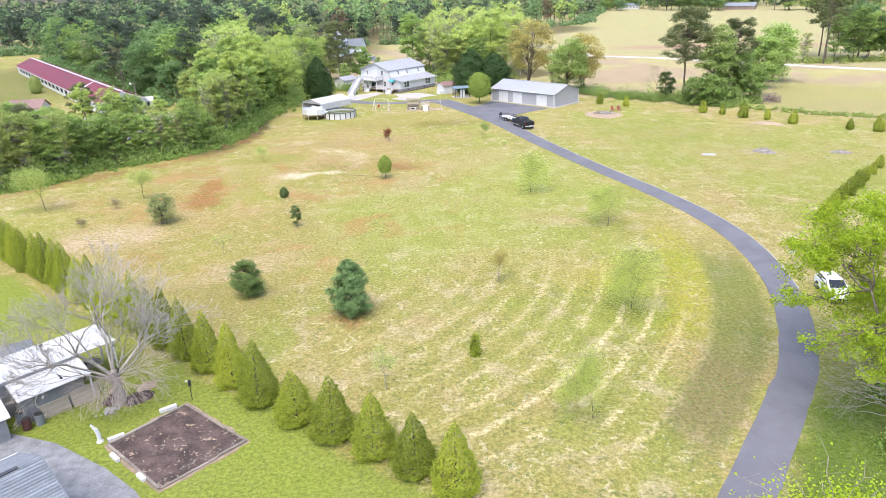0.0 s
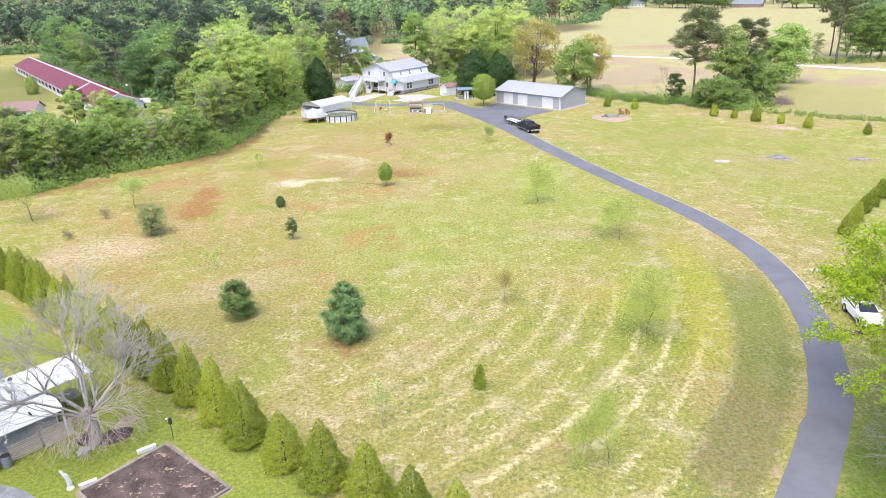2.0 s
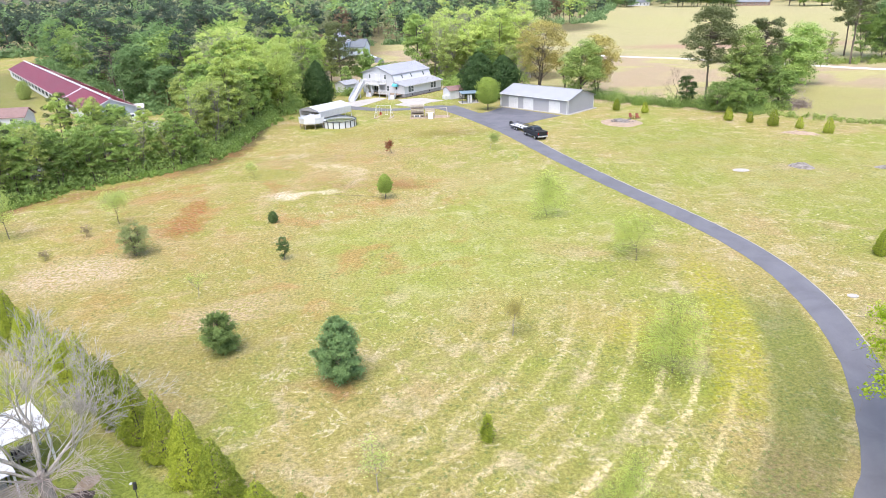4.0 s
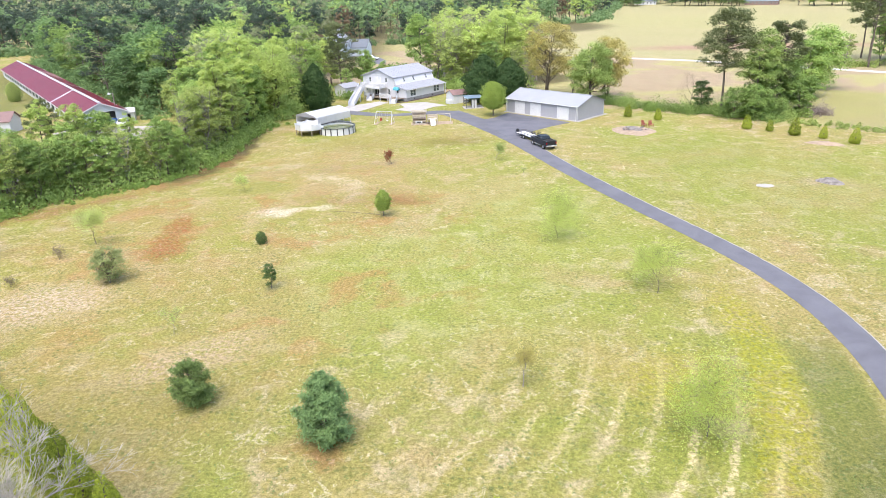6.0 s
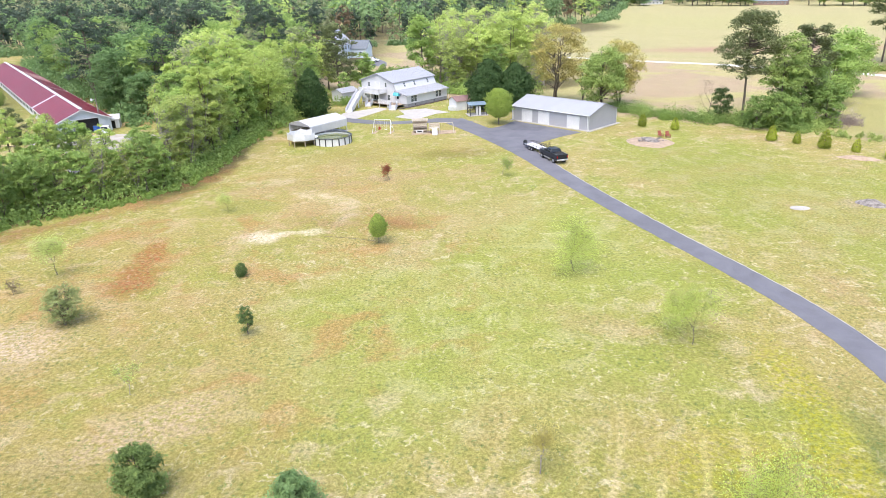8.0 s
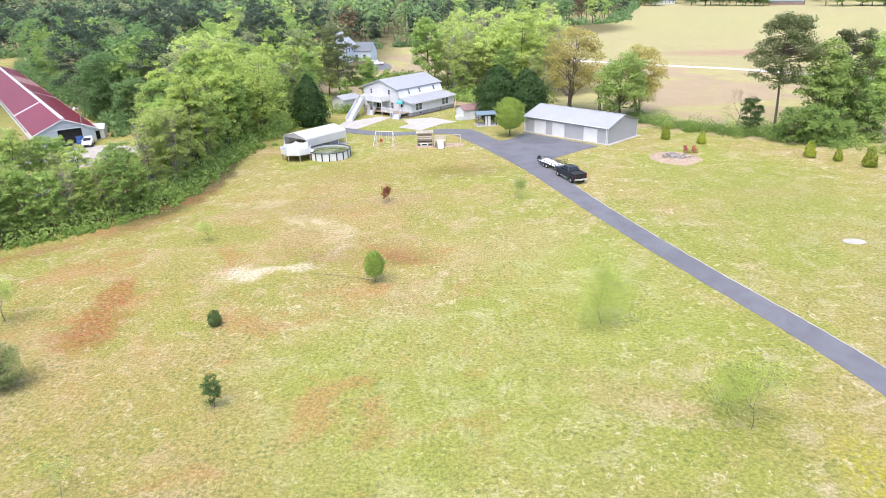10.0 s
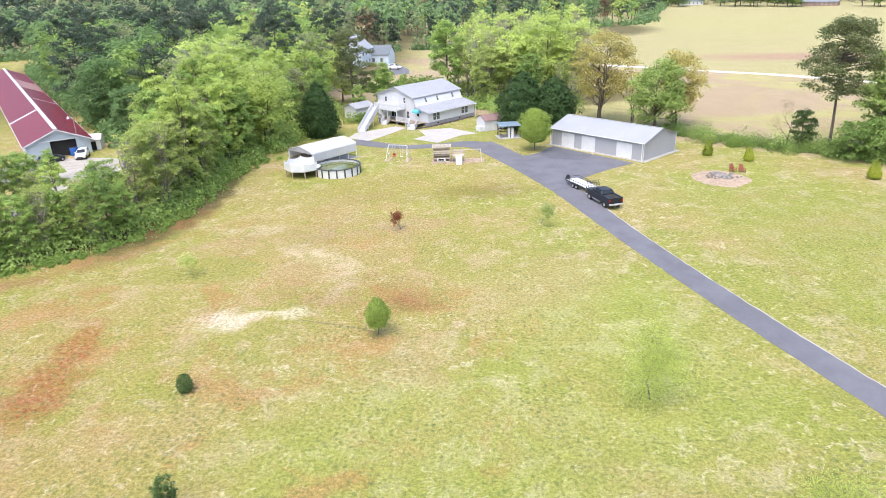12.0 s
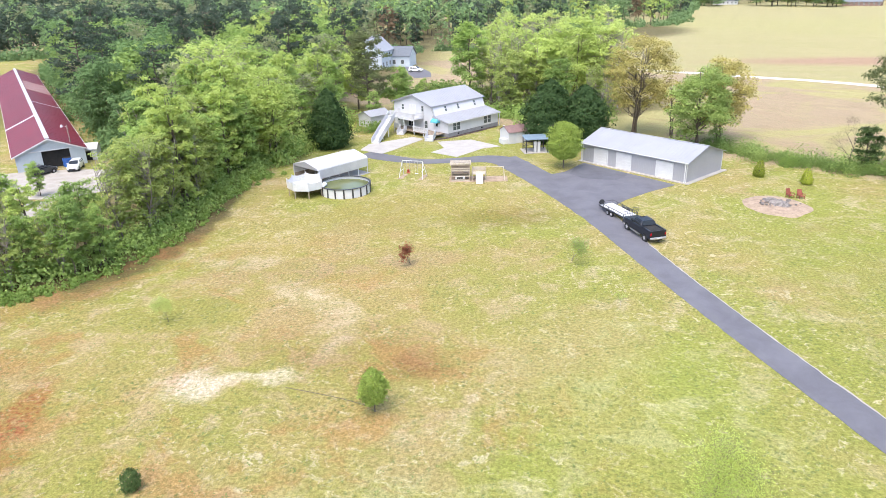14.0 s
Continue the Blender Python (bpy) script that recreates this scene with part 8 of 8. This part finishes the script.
M_GREYPLASTIC = surface("grey_plastic", (0.22, 0.24, 0.27), (0.14, 0.155, 0.175), 2, 0.5)
barrel(-29.35, 36.0, 0.29, 0.8, M_GREYPLASTIC, "dark grey plastic barrel with an open top")
barrel(-28.5, 35.3, 0.29, 0.8, M_MAROON, "maroon plastic barrel with an open top")
barrel(-27.95, 35.85, 0.29, 0.8, M_GREYPLASTIC, "grey metal bin beside the shed")
barrel(-76.6, 161.2, 0.7, 1.5, M_BLUE, "large blue tank beside the barn door")
barrel(-28.6, 37.0, 0.28, 0.75, M_BLUE, "bright blue plastic barrel by the pallets")


def white_tub():
    t = thing("tub", pose(-28.2, 36.55, 0), "white plastic tub on the ground", "tub")
    part("bowl", loft([[(r * math.cos(a), r * math.sin(a), z) for a in np.linspace(0, 2 * math.pi, 14, endpoint=False)] for r, z in ((0.22, 0), (0.3, 0.3), (0.31, 0.33), (0.2, 0.28))]), M_WHITE, t)


white_tub()


def pallet(x, y, turn, lean, label):
    t = thing("pallet", pose(x, y, 0, lean, 0, turn), label, "pallet", "pallets leaning on the shed")
    for k in range(9):
        part("slat", boxes((-0.9, 0.9, 0.0, 0.02, 0.02 + k * 0.13, 0.11 + k * 0.13)), M_PALE_TIMBER, t)
    for xx in (-0.88, 0.0, 0.84):
        part("bearer", boxes((xx, xx + 0.06, 0.02, 0.11, 0.0, 1.2)), M_TIMBER, t)


pallet(-27.35, 36.95, 48.6, -20, "pale timber pallet leaning on the shed wall")
pallet(-26.0, 38.35, 48.6, -20, "grey weathered pallet leaning on the shed wall")


def heap(name, x, y, rx, ry, h, material, label, seed=1, category="heap", rough=0.35, dip=0.0):
    """A low uneven mound; dip: how far its middle is hollowed."""
    n, verts, faces = 28, [], []
    for i in range(n + 1):
        r = i / n
        for k in range(36):
            a = 2 * math.pi * k / 36
            edge = 1 + 0.16 * noise.noise(Vector((math.cos(a) * 1.5, math.sin(a) * 1.5, seed)))
            px, py = rx * r * edge * math.cos(a), ry * r * edge * math.sin(a)
            prof = (1 - r**2) ** 1.2 - dip * math.exp(-((r / 0.5) ** 2))
            z = h * prof * (1 + rough * noise.noise(Vector((px * 1.6, py * 1.6, seed)))) + 0.12 * h * noise.noise(Vector((px * 6, py * 6, seed))) * (1 - r)
            verts.append((px, py, max(z, 0) + (0.012 if r < 0.99 else -0.02)))
    for i in range(n):
        for k in range(36):
            faces.append((i * 36 + k, (i + 1) * 36 + k, (i + 1) * 36 + (k + 1) % 36, i * 36 + (k + 1) % 36))
    ob = part(name, mesh_of(name, verts, faces), material, smooth=True)
    ob.matrix_world = pose(x, y, 0, 0, 0, 17 * seed)
    return tagged(ob, label, category)


heap("mulch_mound", -22.6, 38.7, 1.15, 0.8, 0.4, M_SOIL, "dark mulch heap at the bare tree's foot", 2, rough=0.8)
heap("mulch_mound", -24.3, 38.5, 0.8, 0.65, 0.35, M_SOIL, "dark mulch heap beside the trunk", 3, rough=0.8)
heap("leaf_heap", -22.6, 40.2, 0.8, 0.6, 0.35, M_SAND, "rusty leaf heap behind the bare tree", 4, rough=0.8)
heap("leaf_heap", -24.7, 39.7, 0.6, 0.45, 0.3, M_SAND, "small sandy leaf heap behind the trunk", 9, rough=0.8)


def rubble(x, y):
    rng = random.Random(8)
    t = thing("rubble_heap", pose(x, y, 0, 0, 0, 35), "pale broken concrete heaped before the bare tree", "rubble")
    for k in range(26):
        r = rng.uniform(0.07, 0.17)
        ob = part("stone", boxes((-r, r, -r * 0.7, r * 0.7, -r * 0.5, r * 0.5), bevel=r * 0.25), M_CONCRETE, t)
        u = rng.gauss(0, 0.34)
        ob.matrix_local = pose(u, rng.gauss(0, 0.15), r * 0.3 + max(0, 0.16 - abs(u) * 0.3) * rng.random(), rng.uniform(-25, 25), rng.uniform(-25, 25), rng.uniform(0, 180))


rubble(-23.9, 37.2)


def neighbour_house():
    t = thing("neighbour_house", pose(-21.7, 26.8, 0, 0, 0, 230), "neighbouring house with a blue-grey shingle roof", "house")
    RZ, E, HALF, L = 4.4, 2.35, 4.6, 15.0
    bm = bmesh.new()
    extrude_x(bm, ((-HALF + 0.5, 0), (HALF - 0.5, 0), (HALF - 0.5, E + 0.1), (0, RZ - 0.12), (-HALF + 0.5, E + 0.1)), 0.45, L - 0.4)
    part("wall", bm, M_SIDING, t, "white siding walls")
    rows = 26
    for a in (1, -1):
        slope = part("roof", roof_sheet(0.0, L, (a * HALF, E - 0.08), (0, RZ - 0.08), 0.06), M_SHINGLE, t, "blue-grey shingle roof slope")
        for i in range(rows):
            p, q = i / rows, min((i + 1.12) / rows, 1)
            y0, y1, z0, z1 = a * HALF * (1 - p), a * HALF * (1 - q), E + (RZ - E) * p, E + (RZ - E) * q
            bm = bmesh.new()
            extrude_x(bm, ((y0, z0 + 0.035), (y1, z1 + 0.0), (y1, z1 - 0.05), (y0, z0 - 0.03)), -0.02, L)
            part("shingle_course", bm, M_SHINGLE, slope)
        bm = bmesh.new()
        extrude_x(bm, ((a * (HALF + 0.02), E - 0.14), (0, RZ - 0.14), (0, RZ + 0.02), (a * (HALF + 0.02), E + 0.02)), -0.07, -0.03)
        part("fascia", bm, M_SHINGLE, t, "grey rake edge")
    part("ridge_vent", boxes((1.1, L, -0.12, 0.12, RZ - 0.01, RZ + 0.05)), M_STEEL, t, "dark ridge vent")
    part("gutter", boxes((0, L, -HALF - 0.12, -HALF - 0.01, E - 0.12, E + 0.0)), M_WHITE, t, "white gutter")


neighbour_house()



def hose():
    """A thin brown tube that stands in for a low furrow bending through the grass."""
    line = spline([(-17.6, 98.5, 0.01), (-15.0, 97.9, 0.015), (-12.8, 97.3, 0.01), (-10.9, 96.6, 0.015)], 0.5)
    ob = part("garden_hose", mesh_of("garden_hose", *tube_mesh([[(*p, 0.035) for p in line]], 6)), M_FURROW, smooth=True)
    return tagged(ob, "olive-brown tube in place of a low furrow beside the young tree", "hose")


M_FURROW = surface("olive_brown_furrow", (0.16, 0.13, 0.07), (0.10, 0.08, 0.045), 2, 0.7)
hose()

# ---- fire pit, spoil heaps ----
heap("fire_pit", 31.6, 142.5, 4.6, 3.7, 0.4, M_SAND, "round fire pit ringed with sandy spoil", 6, "fire pit", 0.3, 0.75)
heap("ash_heap", 31.9, 143.3, 2.5, 1.3, 0.6, M_ASH, "grey ash and charred wood in the fire pit", 7, "ash")
rngK = random.Random(4)
for k in range(22):
    a = 2 * math.pi * k / 22 + rngK.uniform(-0.2, 0.2)
    far = rngK.uniform(0.45, 1.15)
    s = rngK.uniform(0.12, 0.3)
    bm = bmesh.new()
    bmesh.ops.create_icosphere(bm, subdivisions=1, radius=s)
    for v in bm.verts:
        v.co *= 1 + 0.35 * noise.noise(v.co * 5 + Vector((k, 0, 0)))
        v.co.z *= 0.6
    ob = part("stone", bm, M_ASH)
    ob.matrix_world = pose(31.8 + 2.5 * far * math.cos(a), 142.9 + 1.6 * far * math.sin(a), 0.3 + 0.25 * (1 - far), 0, 0, k * 40)
    tagged(ob, "rough grey stone on the fire pit's rim", "stone", "fire pit stones")


def lawn_chair(x, y, turn):
    t = thing("lawn_chair", pose(x, y, 0, 0, 0, turn), "red slatted lawn chair by the fire pit", "chair", "red lawn chairs")
    for k in range(5):
        b = part("back_slat", boxes((-0.32 + k * 0.13, -0.21 + k * 0.13, -0.02, 0.02, 0.0, 0.85)), M_CHAIR, t)
        b.matrix_local = Matrix.Translation((0, 0.25, 0.3)) @ Matrix.Rotation(radians(-22), 4, "X")
    part("seat", boxes((-0.33, 0.33, -0.35, 0.28, 0.32, 0.37)), M_CHAIR, t)
    for xx in (-0.38, 0.32):
        part("arm", boxes((xx, xx + 0.08, -0.4, 0.35, 0.58, 0.62)), M_CHAIR, t)
        for yy in (-0.36, 0.26):
            part("leg", boxes((xx, xx + 0.06, yy, yy + 0.06, 0, 0.58)), M_CHAIR, t)


lawn_chair(34.4, 146.0, 20)
lawn_chair(35.6, 145.6, 10)
heap("spoil_mound", 50.1, 106.6, 2.0, 1.2, 0.6, M_ASH, "heap of brush and soil on the grass", 8)
heap("spoil_mound", 60.2, 128.6, 3.0, 1.2, 0.4, M_SAND, "low sandy spoil heap", 9)
heap("spoil_mound", 61.5, 105.0, 1.8, 0.8, 0.35, M_ASH, "low heap of soil and brush", 10)
tagged(part("manhole_slab", prism(bmesh.new(), [(40.9 + 1.2 * math.cos(a), 105.6 + 0.8 * math.sin(a)) for a in np.linspace(0, 6.28, 14, endpoint=False)], -0.02, 0.06), M_CONCRETE), "pale concrete slab in the grass", "slab")
tagged(part("bare_pan", prism(bmesh.new(), [(34.7 + 0.5 * math.cos(a), 63.5 + 0.4 * math.sin(a)) for a in np.linspace(0, 6.28, 12, endpoint=False)], -0.02, 0.05), M_CONCRETE), "small pale concrete slab beside the drive", "slab")


# ---- far houses ----
def far_house(x, y, turn, l, w, h, rise, wall, roof, label):
    t = thing("house", pose(x, y, 0, 0, 0, turn), label, "house")
    part("wall", gable_body(l, 0, w, h, h + rise), wall, t)
    part("roof", roof_sheet(-0.4, l + 0.4, (-0.4, h - 0.1), (w / 2, h + rise + 0.03), 0.1), roof, t)
    part("roof", roof_sheet(-0.4, l + 0.4, (w + 0.4, h - 0.1), (w / 2, h + rise + 0.03), 0.1), roof, t)
    n = int(l / 3.0)
    for k in range(n):
        window(t, Matrix.Translation((1.5 + k * 3.0, 0, 0.9)), 1.0, 1.3)
        if h > 4:
            window(t, Matrix.Translation((1.5 + k * 3.0, 0, 3.7)), 1.0, 1.3)
    return t


M_PALEBLUE = surface("pale_blue_siding", (0.62, 0.68, 0.74), (0.50, 0.56, 0.62), 0.5, 0.6)
M_BRICK = surface("far_red_brick", (0.30, 0.20, 0.17), (0.22, 0.14, 0.12), 0.8, 0.9)
far_house(-102.0, 153.0, 8, 7.0, 5.0, 2.6, 1.6, M_SIDING, M_SHED_ROOF, "small white cottage with a pinkish grey roof")
far_house(-46, 281, 80, 11, 9.5, 5.6, 4.6, M_PALEBLUE, M_ROOF, "two-storey pale blue house among trees")
far_house(-45, 290, -10, 7, 7, 3.4, 2.8, M_PALEBLUE, M_SHINGLE, "garage wing with a blue-grey roof")
far_house(150, 652, -10, 18, 9, 2.8, 2.2, M_SIDING, M_SHINGLE, "low white house beyond the fields")
far_house(222, 592, -30, 24, 10, 2.8, 2.4, M_BRICK, M_SHINGLE, "low brick house beyond the fields")
rngH = random.Random(31)
for k in range(54):
    u = k / 53
    x, y = 120 + 185 * u + rngH.uniform(-2, 2), 644 - 128 * u + rngH.uniform(0, 20)
    if abs(x - 160) < 12 or abs(x - 234) < 15:
        y += 45
    c = copy_thing(rngH.choice((G_MID, G_DEEP, G_PINE, G_LIGHT)), pose(x, y, 0, 0, 0, rngH.uniform(0, 360)))
    c.scale = (1.6, 1.6, rngH.uniform(0.5, 1.1))
